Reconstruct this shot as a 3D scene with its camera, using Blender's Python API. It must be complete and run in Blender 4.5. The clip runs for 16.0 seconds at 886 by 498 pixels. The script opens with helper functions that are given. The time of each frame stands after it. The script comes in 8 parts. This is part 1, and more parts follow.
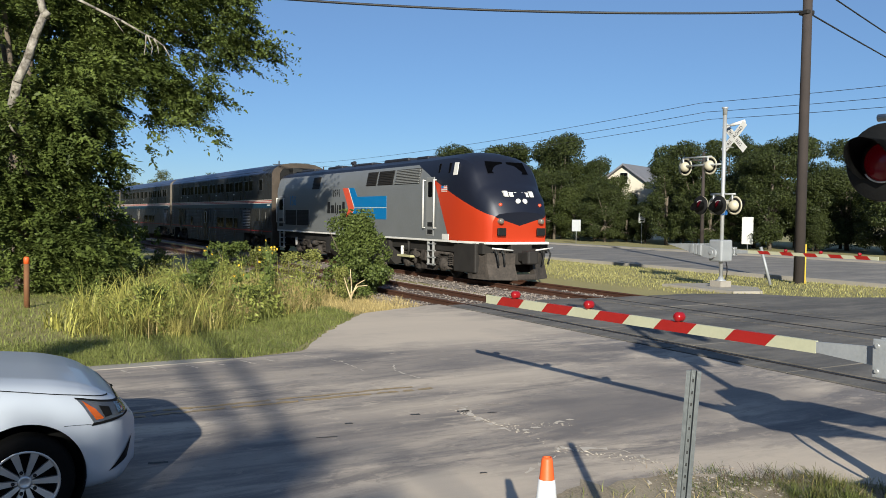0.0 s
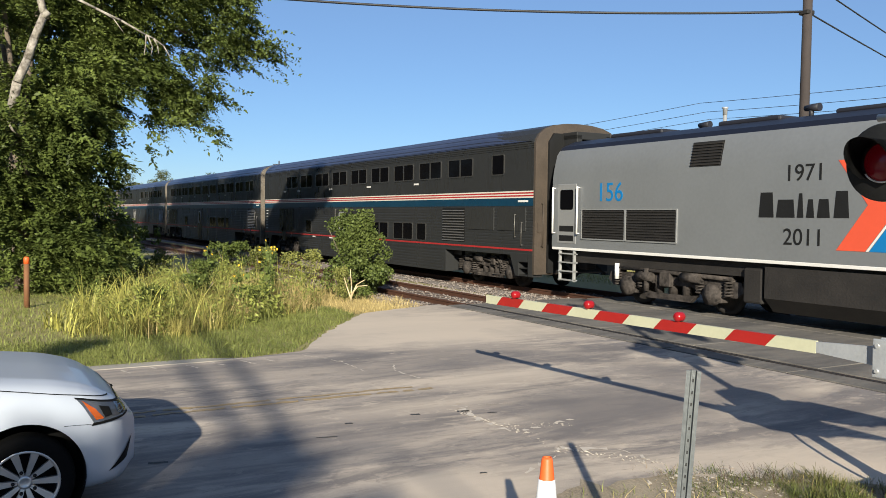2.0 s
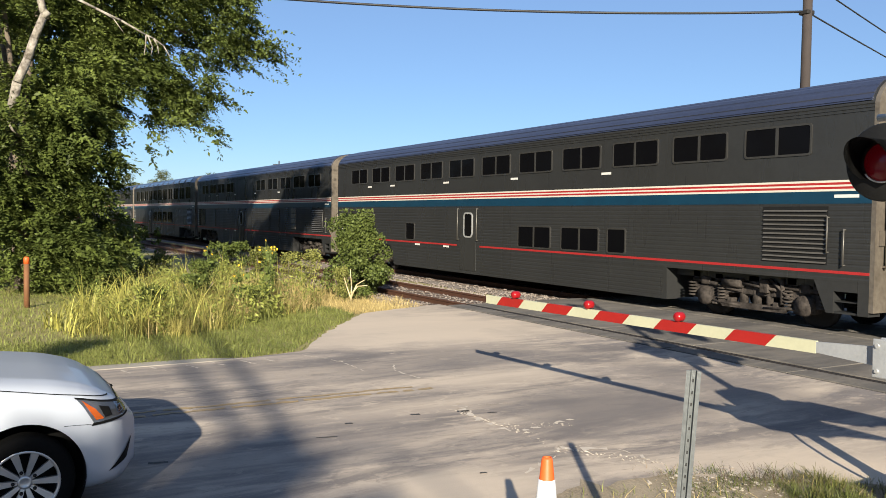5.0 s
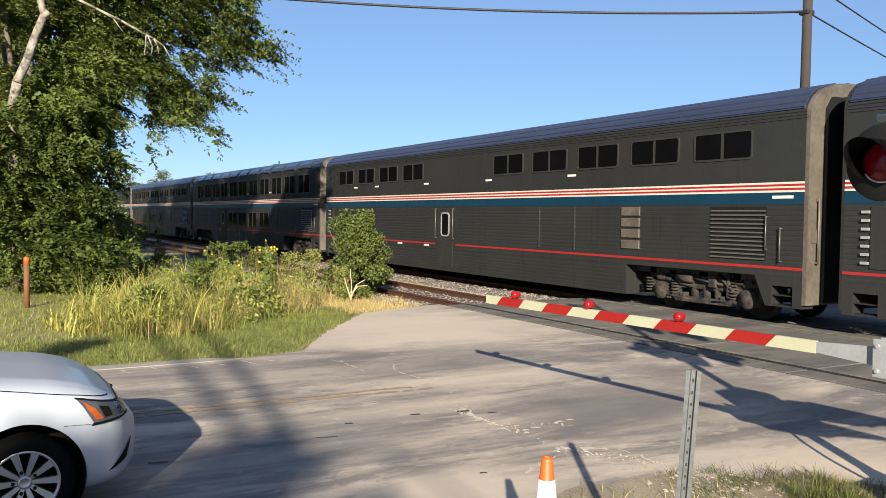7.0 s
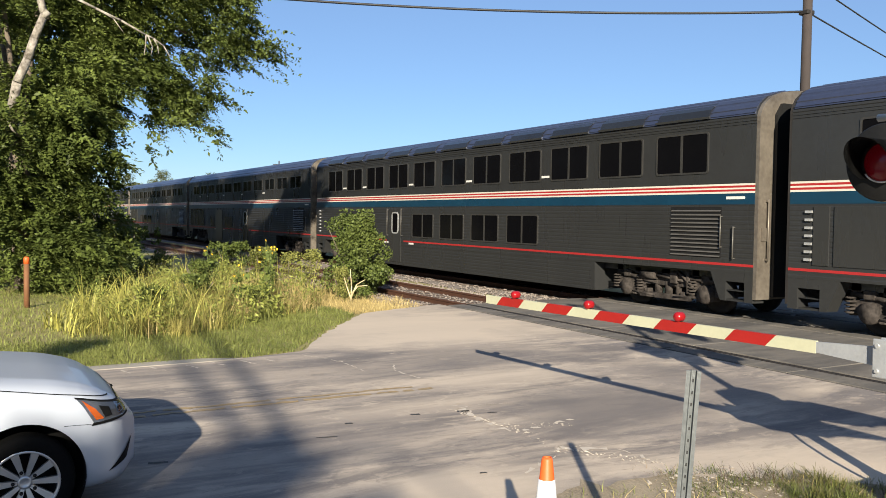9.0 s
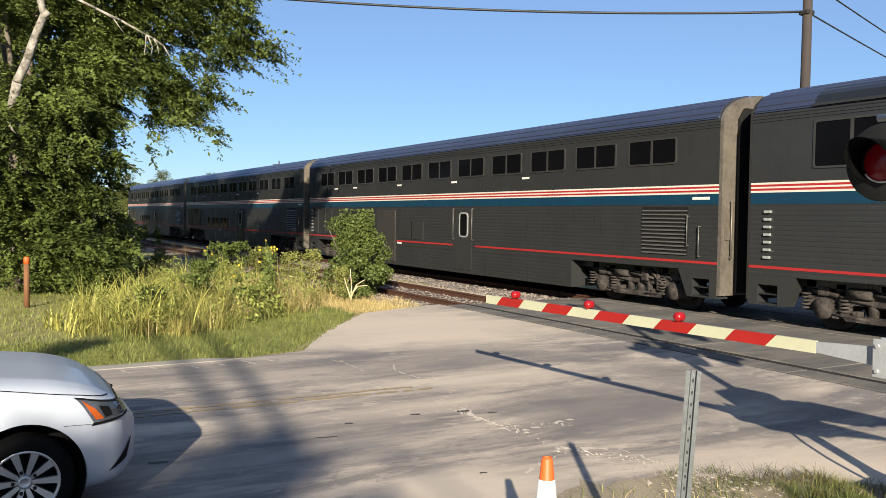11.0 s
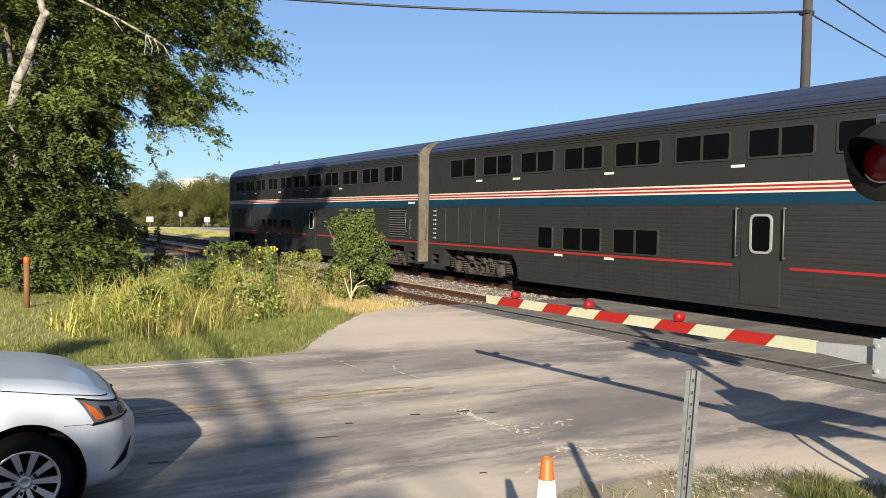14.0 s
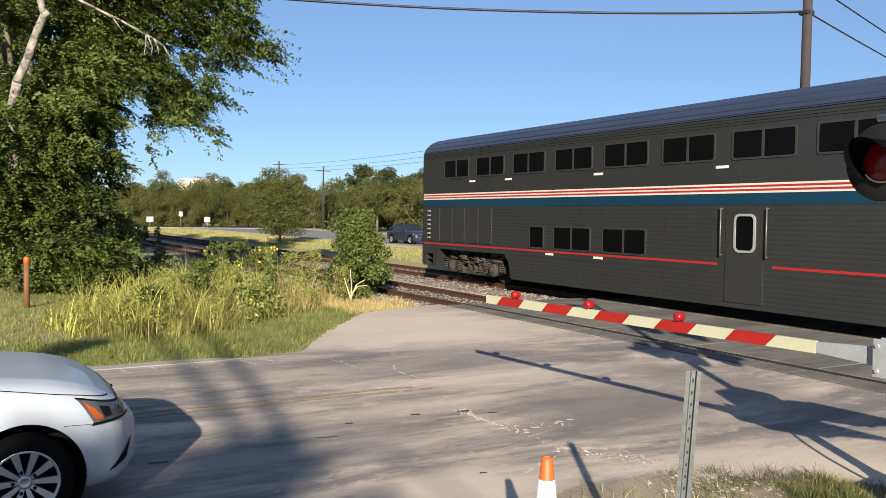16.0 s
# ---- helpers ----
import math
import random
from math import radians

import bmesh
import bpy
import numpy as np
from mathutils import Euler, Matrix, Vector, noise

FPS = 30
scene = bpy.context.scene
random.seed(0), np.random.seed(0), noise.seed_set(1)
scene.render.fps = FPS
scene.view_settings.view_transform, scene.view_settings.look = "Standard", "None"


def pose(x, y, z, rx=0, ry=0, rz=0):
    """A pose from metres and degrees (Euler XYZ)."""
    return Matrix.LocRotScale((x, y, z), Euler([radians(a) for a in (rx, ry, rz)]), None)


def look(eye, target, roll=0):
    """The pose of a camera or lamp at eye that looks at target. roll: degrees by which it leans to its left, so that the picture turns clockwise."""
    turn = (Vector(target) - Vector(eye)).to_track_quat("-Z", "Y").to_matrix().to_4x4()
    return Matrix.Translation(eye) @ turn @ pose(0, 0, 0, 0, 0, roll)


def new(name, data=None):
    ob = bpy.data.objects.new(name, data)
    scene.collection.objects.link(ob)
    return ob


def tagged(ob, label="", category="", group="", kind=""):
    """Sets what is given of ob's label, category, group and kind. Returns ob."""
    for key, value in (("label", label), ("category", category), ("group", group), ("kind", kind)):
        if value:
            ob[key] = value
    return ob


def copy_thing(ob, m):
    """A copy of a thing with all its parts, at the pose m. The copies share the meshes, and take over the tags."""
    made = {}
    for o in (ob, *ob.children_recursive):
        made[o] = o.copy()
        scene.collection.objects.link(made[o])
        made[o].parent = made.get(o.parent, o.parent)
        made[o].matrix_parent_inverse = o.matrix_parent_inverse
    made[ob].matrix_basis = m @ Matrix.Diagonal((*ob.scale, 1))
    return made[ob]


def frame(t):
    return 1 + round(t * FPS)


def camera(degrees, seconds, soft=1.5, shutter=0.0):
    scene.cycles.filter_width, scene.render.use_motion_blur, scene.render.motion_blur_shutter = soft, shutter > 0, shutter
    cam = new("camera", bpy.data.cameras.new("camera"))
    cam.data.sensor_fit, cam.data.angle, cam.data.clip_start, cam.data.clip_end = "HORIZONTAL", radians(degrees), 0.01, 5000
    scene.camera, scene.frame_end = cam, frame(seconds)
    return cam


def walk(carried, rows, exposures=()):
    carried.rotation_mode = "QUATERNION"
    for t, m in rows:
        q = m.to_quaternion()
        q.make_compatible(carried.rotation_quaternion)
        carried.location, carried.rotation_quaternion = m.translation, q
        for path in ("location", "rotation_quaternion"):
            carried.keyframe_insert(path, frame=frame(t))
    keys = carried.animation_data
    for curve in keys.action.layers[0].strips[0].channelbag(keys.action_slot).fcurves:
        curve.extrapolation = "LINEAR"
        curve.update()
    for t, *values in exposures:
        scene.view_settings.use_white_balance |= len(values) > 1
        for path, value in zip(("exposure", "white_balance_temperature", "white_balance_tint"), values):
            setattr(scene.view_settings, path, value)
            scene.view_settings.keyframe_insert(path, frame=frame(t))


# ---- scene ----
# ---- camera ----
EYE = Vector((0.0, -15.767, 2.157))
AIM = EYE + 10 * Vector((-0.86919, 0.49294, -0.03906))
cam = camera(55.63, 16.0, soft=0.6)
STAND = look(EYE, AIM, 0.76)
walk(cam, [(0, STAND), (16, STAND)], exposures=[(0, 0.75, 5800, 5), (0.8, 0.80, 5850, 5), (1.8, 0.96, 6000, 6), (3.0, 1.19, 6280, 8), (14, 1.21, 6280, 8), (16, 1.12, 6210, 8)])

# ---- light ----
SUN_WAY = Vector((2.39, -1.365, 1.0)).normalized()  # towards the sun
world = bpy.data.worlds.new("sky")
scene.world = world
world.use_nodes = True
sky = world.node_tree.nodes.new("ShaderNodeTexSky")
sky.sky_type, sky.sun_disc = "NISHITA", False
sky.sun_elevation = math.asin(SUN_WAY.z)
sky.sun_rotation = math.atan2(SUN_WAY.x, SUN_WAY.y)
sky.altitude, sky.air_density, sky.dust_density, sky.ozone_density = 1200, 1.0, 0.35, 5.2
haze = world.node_tree.nodes.new("ShaderNodeMix")
haze.data_type = "RGBA"
haze.inputs[0].default_value, haze.inputs[7].default_value = 0.3, (3.6, 4.5, 6.3, 1)
world.node_tree.links.new(sky.outputs[0], haze.inputs[6])
world.node_tree.links.new(haze.outputs[2], world.node_tree.nodes["Background"].inputs[0])
world.node_tree.nodes["Background"].inputs[1].default_value = 0.056
sun = new("sun", bpy.data.lights.new("sun", "SUN"))
sun.data.energy, sun.data.angle, sun.data.color = 5.0, radians(0.6), (1.0, 0.88, 0.70)
sun.matrix_basis = look((30, -30, 30), Vector((30, -30, 30)) - SUN_WAY)

# ---- materials ----
def surf(name, col, col2=None, rough=0.6, metal=0.0, big=0.6, fine=25.0, bump=0.15, spread=0.25, emit=None, coat=0.0):
    """A surface of two colours mixed by broad stains and fine grain, with relief."""
    col, col2 = [tuple(v * 0.83 for v in c) for c in (col, col2 or tuple(v * 0.7 for v in col))]
    m = bpy.data.materials.new(name)
    m.use_nodes = True
    n, l = m.node_tree.nodes, m.node_tree.links
    b = n["Principled BSDF"]
    co = n.new("ShaderNodeTexCoord")
    a, f = n.new("ShaderNodeTexNoise"), n.new("ShaderNodeTexNoise")
    for tex, s, d in ((a, big, 5), (f, fine, 4)):
        tex.inputs["Scale"].default_value, tex.inputs["Detail"].default_value = s, d
        l.new(co.outputs["Object"], tex.inputs["Vector"])
    add = n.new("ShaderNodeMix")
    add.inputs[0].default_value = 0.4
    l.new(a.outputs[0], add.inputs[2]), l.new(f.outputs[0], add.inputs[3])
    ramp = n.new("ShaderNodeMapRange")
    ramp.inputs[1].default_value, ramp.inputs[2].default_value = 0.5 - spread, 0.5 + spread
    l.new(add.outputs[0], ramp.inputs[0])
    mix = n.new("ShaderNodeMix")
    mix.data_type = "RGBA"
    mix.inputs[6].default_value, mix.inputs[7].default_value = (*col2, 1), (*col, 1)
    l.new(ramp.outputs[0], mix.inputs[0])
    l.new(mix.outputs[2], b.inputs["Base Color"])
    b.inputs["Roughness"].default_value, b.inputs["Metallic"].default_value = rough, metal
    b.inputs["Coat Weight"].default_value = coat
    if bump:
        bp = n.new("ShaderNodeBump")
        bp.inputs["Strength"].default_value, bp.inputs["Distance"].default_value = bump, 0.02
        l.new(f.outputs[0], bp.inputs["Height"])
        l.new(bp.outputs[0], b.inputs["Normal"])
    if emit:
        b.inputs["Emission Color"].default_value, b.inputs["Emission Strength"].default_value = (*emit[:3], 1), emit[3]
    return m


def leafy(name, col, col2):
    """Leaves that let some light through, varied from leaf to leaf."""
    m = surf(name, col, col2, rough=0.55, bump=0, big=0.5, fine=3.0)
    n, l = m.node_tree.nodes, m.node_tree.links
    b = n["Principled BSDF"]
    geo, hsv = n.new("ShaderNodeNewGeometry"), n.new("ShaderNodeHueSaturation")
    src = b.inputs["Base Color"].links[0].from_socket
    rng = n.new("ShaderNodeMapRange")
    rng.inputs[3].default_value, rng.inputs[4].default_value = 0.55, 1.4
    l.new(geo.outputs["Random Per Island"], rng.inputs[0])
    l.new(rng.outputs[0], hsv.inputs["Value"]), l.new(src, hsv.inputs["Color"])
    l.new(hsv.outputs[0], b.inputs["Base Color"])
    tr, mx = n.new("ShaderNodeBsdfTranslucent"), n.new("ShaderNodeMixShader")
    l.new(hsv.outputs[0], tr.inputs[0])
    mx.inputs[0].default_value = 0.18
    b.inputs["Specular IOR Level"].default_value = 0.22
    l.new(b.outputs[0], mx.inputs[1]), l.new(tr.outputs[0], mx.inputs[2])
    l.new(mx.outputs[0], n["Material Output"].inputs[0])
    return m


GRASS = surf("grass_ground", (0.38, 0.32, 0.13), (0.22, 0.20, 0.07), 0.9, big=0.25, fine=18, bump=0.6)
def worn_road(name, light, dark, tan, spots=()):
    """Asphalt with long worn tracks, dusty patches and grit."""
    m = surf(name, light, dark, 0.88, big=0.9, fine=70, bump=0.12, spread=0.2)
    n, l = m.node_tree.nodes, m.node_tree.links
    b = n["Principled BSDF"]
    src = b.inputs["Base Color"].links[0].from_socket
    co = n.new("ShaderNodeTexCoord")
    for stretch, scale, lo, hi, col, amount in (((1.1, 0.30, 1), 0.9, 0.44, 0.62, tan, 0.85), ((0.6, 0.4, 1), 0.5, 0.48, 0.64, tan, 0.5), ((1.3, 0.24, 1), 0.8, 0.47, 0.61, dark, 0.85), ((3.0, 0.6, 1), 1.1, 0.52, 0.64, tan, 0.5), ((2.6, 0.7, 1), 1.5, 0.55, 0.66, tuple(v * 0.75 for v in dark), 0.45), ((1.4, 0.8, 1), 3.4, 0.56, 0.66, tan, 0.5), ((1.4, 0.8, 1), 5.2, 0.58, 0.68, tuple(v * 0.8 for v in dark), 0.4), ((1, 1, 1), 11.0, 0.60, 0.74, tuple(v * 0.55 for v in dark), 0.35), ((1, 1, 1), 24.0, 0.58, 0.74, tan, 0.25)):
        mp, tx, mr, mx = n.new("ShaderNodeMapping"), n.new("ShaderNodeTexNoise"), n.new("ShaderNodeMapRange"), n.new("ShaderNodeMix")
        mp.inputs["Scale"].default_value = stretch
        mp.inputs["Location"].default_value = (3.1 * scale, 7.7 * hi, 0)
        tx.inputs["Scale"].default_value, tx.inputs["Detail"].default_value, tx.inputs["Roughness"].default_value = scale, 7, 0.66
        tx.inputs["Distortion"].default_value = 0.6
        mr.inputs[1].default_value, mr.inputs[2].default_value, mr.inputs[4].default_value = lo, hi, amount
        mx.data_type = "RGBA"
        l.new(co.outputs["Object"], mp.inputs[0]), l.new(mp.outputs[0], tx.inputs["Vector"]), l.new(tx.outputs[0], mr.inputs[0])
        l.new(mr.outputs[0], mx.inputs[0]), l.new(src, mx.inputs[6])
        mx.inputs[7].default_value = (*(v * 0.83 for v in col), 1)
        src = mx.outputs[2]
    # dust lying in wide ragged patches
    for x, y, rx, ry, amount in spots:
        mp, ln, tx, ad, mr, mx = n.new("ShaderNodeMapping"), n.new("ShaderNodeVectorMath"), n.new("ShaderNodeTexNoise"), n.new("ShaderNodeMath"), n.new("ShaderNodeMapRange"), n.new("ShaderNodeMix")
        mp.vector_type = "TEXTURE"
        mp.inputs["Location"].default_value, mp.inputs["Scale"].default_value = (x, y, 0), (rx, ry, 1)
        ln.operation, ad.operation = "LENGTH", "ADD"
        tx.inputs["Scale"].default_value, tx.inputs["Detail"].default_value = 0.9, 8
        l.new(co.outputs["Object"], mp.inputs[0]), l.new(mp.outputs[0], ln.inputs[0]), l.new(co.outputs["Object"], tx.inputs["Vector"])
        l.new(ln.outputs["Value"], ad.inputs[0]), l.new(tx.outputs[0], ad.inputs[1])
        mr.inputs[1].default_value, mr.inputs[2].default_value, mr.inputs[3].default_value, mr.inputs[4].default_value = 1.0, 1.75, abs(amount), 0.0
        mx.data_type = "RGBA"
        l.new(ad.outputs[0], mr.inputs[0]), l.new(mr.outputs[0], mx.inputs[0]), l.new(src, mx.inputs[6])
        mx.inputs[7].default_value = (*(v * 0.83 for v in (tan if amount > 0 else dark)), 1)
        src = mx.outputs[2]
    l.new(src, b.inputs["Base Color"])
    return m


ASPHALT = worn_road("worn_asphalt", (0.294, 0.258, 0.238), (0.169, 0.149, 0.141), (0.63, 0.524, 0.412), ((-14.6, -8.2, 3.0, 3.0, 0.9), (-10.8, -9.6, 0.9, 3.4, -0.5), (-7.3, -9.4, 1.1, 1.5, -0.85), (-7.4, -13.2, 1.0, 2.0, -0.4), (-4.0, -9.4, 1.5, 1.5, 1.0), (-13.2, -9.6, 0.5, 3.2, 0.55), (-5.5, -12.4, 0.55, 1.0, 0.85), (-9.3, -9.6, 0.5, 1.5, 0.6), (-8.3, -11.8, 0.4, 1.5, 0.4), (-11.6, -13.2, 0.7, 2.4, -0.5), (-7.2, -7.2, 3.0, 0.7, -0.6)))
ASPHALT2 = worn_road("dark_asphalt", (0.14, 0.128, 0.115), (0.085, 0.078, 0.072), (0.20, 0.177, 0.148))
STREET = worn_road("street_asphalt", (0.23, 0.21, 0.19), (0.16, 0.147, 0.135), (0.31, 0.275, 0.235))
CONCRETE = surf("concrete", (0.42, 0.38, 0.32), (0.30, 0.27, 0.23), 0.85, big=0.8, fine=30)
BALLAST = surf("ballast_bed", (0.30, 0.26, 0.23), (0.10, 0.08, 0.07), 0.95, big=2, fine=14, bump=1.0)
STONE = surf("ballast_stone", (0.36, 0.305, 0.265), (0.13, 0.105, 0.088), 0.9, big=3, fine=20)
TIE = surf("tie_wood", (0.12, 0.075, 0.05), (0.05, 0.035, 0.028), 0.9, big=2, fine=30, bump=0.5)
RAIL = surf("rusty_rail", (0.13, 0.055, 0.03), (0.06, 0.028, 0.018), 0.7, metal=0.3, big=2, fine=30)
RAILTOP = surf("polished_rail", (0.35, 0.32, 0.30), (0.2, 0.15, 0.12), 0.35, metal=0.9, big=2, fine=20, bump=0.05)
def brushed(name, col, col2, rough):
    """Old stainless sheet: grain along the car, gently buckled panels and dull grime streaks."""
    m = surf(name, col, col2, rough, metal=0.6, big=0.6, fine=12, bump=0, spread=0.3)
    n, l = m.node_tree.nodes, m.node_tree.links
    b = n["Principled BSDF"]
    b.inputs["Specular IOR Level"].default_value = 0.15
    b.inputs["Specular Tint"].default_value = (0.38, 0.39, 0.42, 1)
    co = n.new("ShaderNodeTexCoord")
    hs = []
    for stretch, scale in (((0.45, 1, 1.3), 0.8), ((1.1, 1, 0.12), 2.2), ((0.3, 1, 14.0), 6.0)):
        mp, tx = n.new("ShaderNodeMapping"), n.new("ShaderNodeTexNoise")
        mp.inputs["Scale"].default_value = stretch
        tx.inputs["Scale"].default_value, tx.inputs["Detail"].default_value = scale, 3
        l.new(co.outputs["Object"], mp.inputs[0]), l.new(mp.outputs[0], tx.inputs["Vector"])
        hs.append(tx.outputs[0])
    b1, b2 = n.new("ShaderNodeBump"), n.new("ShaderNodeBump")
    b1.inputs["Strength"].default_value, b1.inputs["Distance"].default_value = 0.12, 0.16
    b2.inputs["Strength"].default_value, b2.inputs["Distance"].default_value = 0.25, 0.004
    l.new(hs[0], b1.inputs["Height"]), l.new(hs[2], b2.inputs["Height"]), l.new(b1.outputs[0], b2.inputs["Normal"]), l.new(b2.outputs[0], b.inputs["Normal"])
    mr = n.new("ShaderNodeMapRange")
    mr.inputs[1].default_value, mr.inputs[2].default_value, mr.inputs[3].default_value, mr.inputs[4].default_value = 0.3, 0.75, rough * 0.85, rough * 1.35
    l.new(hs[1], mr.inputs[0]), l.new(mr.outputs[0], b.inputs["Roughness"])
    return m


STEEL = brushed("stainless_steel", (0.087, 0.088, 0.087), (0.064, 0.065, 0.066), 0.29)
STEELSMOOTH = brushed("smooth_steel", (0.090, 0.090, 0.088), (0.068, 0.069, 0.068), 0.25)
WINFRAME = surf("window_frame_steel", (0.105, 0.10, 0.092), (0.07, 0.067, 0.062), 0.4, metal=0.6, big=1.5, fine=15, bump=0.03)
SKYGLASS = surf("roof_glass", (0.02, 0.022, 0.026), (0.012, 0.013, 0.016), 0.12, big=0.4, fine=2, bump=0)
RAILDARK = surf("road_worn_rail", (0.05, 0.042, 0.038), (0.022, 0.019, 0.018), 0.6, metal=0.4, big=2, fine=30)
LOUVRE = surf("louvre_steel", (0.165, 0.155, 0.138), (0.12, 0.112, 0.1), 0.45, metal=0.4, big=1.5, fine=15, bump=0.05)
# blue of the reflected sky mixed into the roof's base colour
ROOF = surf("sky_tinted_roof_steel", (0.18, 0.205, 0.30), (0.12, 0.14, 0.215), 0.4, metal=0.85, big=0.5, fine=10, bump=0.05)
DOORBROWN = surf("dull_door_steel", (0.115, 0.105, 0.094), (0.08, 0.072, 0.065), 0.38, metal=0.6, big=1.0, fine=12, bump=0.05)
ENDDARK = surf("grimy_car_end", (0.13, 0.10, 0.075), (0.06, 0.048, 0.038), 0.6, metal=0.4, big=1.5, fine=20)
# beige stands for sun on the bare steel ends, paler than the sides
ENDPLATE = surf("car_end_steel", (0.27, 0.235, 0.19), (0.14, 0.118, 0.095), 0.5, metal=0.5, big=2.0, fine=12, spread=0.16)
GLASS = surf("dark_glass", (0.003, 0.003, 0.004), (0.005, 0.005, 0.006), 0.1, big=0.4, fine=2, bump=0)
GLASS.node_tree.nodes["Principled BSDF"].inputs["IOR"].default_value = 1.12
RUBBER = surf("black_rubber", (0.015, 0.015, 0.015), (0.01, 0.01, 0.01), 0.7, big=3, fine=40)
DARK = surf("grimy_shaded_steel", (0.035, 0.03, 0.026), (0.014, 0.012, 0.011), 0.75, metal=0.2, big=3, fine=25, bump=0.3)
TRUCK = surf("truck_casting", (0.098, 0.083, 0.073), (0.014, 0.012, 0.011), 0.85, metal=0.1, big=4.5, fine=14, bump=0.4, spread=0.16)
TRUCK.node_tree.nodes["Principled BSDF"].inputs["Specular IOR Level"].default_value = 0.2
CREAMFILM = surf("cream_film", (0.74, 0.69, 0.59), (0.60, 0.56, 0.48), 0.45, big=1.2, fine=20, bump=0.03)
WHITE = surf("white_paint", (0.8, 0.78, 0.74), (0.68, 0.65, 0.6), 0.45, big=2, fine=20, bump=0.03)
REDSTRIPE = surf("red_film", (0.42, 0.025, 0.025), (0.32, 0.02, 0.02), 0.45, big=2, fine=15, bump=0)
BLUESTRIPE = surf("blue_film", (0.006, 0.045, 0.085), (0.005, 0.03, 0.06), 0.4, big=2, fine=15, bump=0)
GALV = surf("galvanised_steel", (0.46, 0.47, 0.48), (0.32, 0.33, 0.34), 0.6, metal=0.35, big=3, fine=40, bump=0.08)
ALU = surf("aluminium_paint", (0.62, 0.62, 0.61), (0.45, 0.45, 0.44), 0.45, metal=0.5, big=3, fine=40, bump=0.08)
BLACK = surf("black_paint", (0.014, 0.014, 0.014), (0.008, 0.008, 0.008), 0.65, big=3, fine=30)
BLACK.node_tree.nodes["Principled BSDF"].inputs["Specular IOR Level"].default_value = 0.25
POLEWOOD = surf("creosote_pole", (0.058, 0.044, 0.039), (0.034, 0.027, 0.025), 0.9, big=2, fine=25, bump=0.4)
BARK = surf("bark", (0.20, 0.16, 0.12), (0.10, 0.08, 0.06), 0.95, big=3, fine=20, bump=0.8)
PALEBARK = surf("pale_bark", (0.42, 0.38, 0.32), (0.12, 0.10, 0.08), 0.95, big=5, fine=14, bump=0.8, spread=0.13)
LEAF = leafy("leaves", (0.160, 0.198, 0.042), (0.046, 0.068, 0.017))
LEAFFAR = leafy("far_leaves", (0.066, 0.080, 0.021), (0.026, 0.036, 0.010))
LEAFBUSH = leafy("bush_leaves", (0.155, 0.185, 0.045), (0.07, 0.10, 0.022))


# ---- mesh helpers ----
def part(name, bm, material, parent=None, label="", smooth=False):
    me = bpy.data.meshes.new(name)
    bm.to_mesh(me)
    bm.free()
    for m in material if isinstance(material, (list, tuple)) else [material]:
        me.materials.append(m)
    if smooth:
        for p in me.polygons:
            p.use_smooth = True
    ob = new(name, me)
    if parent:
        ob.parent = parent
    if label:
        ob["label"] = label
    return ob


def empty(name, m=None):
    ob = new(name)
    ob.empty_display_size = 0.2
    if m is not None:
        ob.matrix_basis = m
    return ob


def box(bm, x0, x1, y0, y1, z0, z1, bevel=0.0, mat=0):
    vs = [bm.verts.new((x, y, z)) for x in (x0, x1) for y in (y0, y1) for z in (z0, z1)]
    fs = [bm.faces.new([vs[i] for i in q]) for q in ((0, 1, 3, 2), (4, 6, 7, 5), (0, 4, 5, 1), (2, 3, 7, 6), (0, 2, 6, 4), (1, 5, 7, 3))]
    for f in fs:
        f.material_index = mat
    if bevel:
        es = list({e for f in fs for e in f.edges})
        bmesh.ops.bevel(bm, geom=es, offset=bevel, segments=2, profile=0.5, affect="EDGES", material=-1)
    return bm


def bx(*a, **k):
    return box(bmesh.new(), *a, **k)


def tube(bm, p, q, r, r2=None, seg=12, mat=0):
    """A round bar from p to q, tapering from r to r2."""
    p, q = Vector(p), Vector(q)
    r2 = r if r2 is None else r2
    turn = (q - p).to_track_quat("Z", "Y").to_matrix()
    rings = []
    for c, rad in ((p, r), (q, r2)):
        rings.append([bm.verts.new(c + turn @ Vector((rad * math.cos(2 * math.pi * i / seg), rad * math.sin(2 * math.pi * i / seg), 0))) for i in range(seg)])
    for i in range(seg):
        f = bm.faces.new((rings[0][i], rings[0][(i + 1) % seg], rings[1][(i + 1) % seg], rings[1][i]))
        f.smooth, f.material_index = True, mat
    for ring, flip in ((rings[0], True), (rings[1], False)):
        f = bm.faces.new(ring[::-1] if flip else ring)
        f.material_index = mat
    return bm


def tb(*a, **k):
    return tube(bmesh.new(), *a, **k)


def lathe(bm, m, profile, seg=24, mat=0):
    """A turned body about the z axis of the pose m, from (radius, height) pairs."""
    rings = []
    for r, z in profile:
        rings.append([bm.verts.new(m @ Vector((r * math.cos(2 * math.pi * i / seg), r * math.sin(2 * math.pi * i / seg), z))) for i in range(seg)])
    for a, b in zip(rings, rings[1:]):
        for i in range(seg):
            f = bm.faces.new((a[i], a[(i + 1) % seg], b[(i + 1) % seg], b[i]))
            f.smooth, f.material_index = True, mat
    return bm


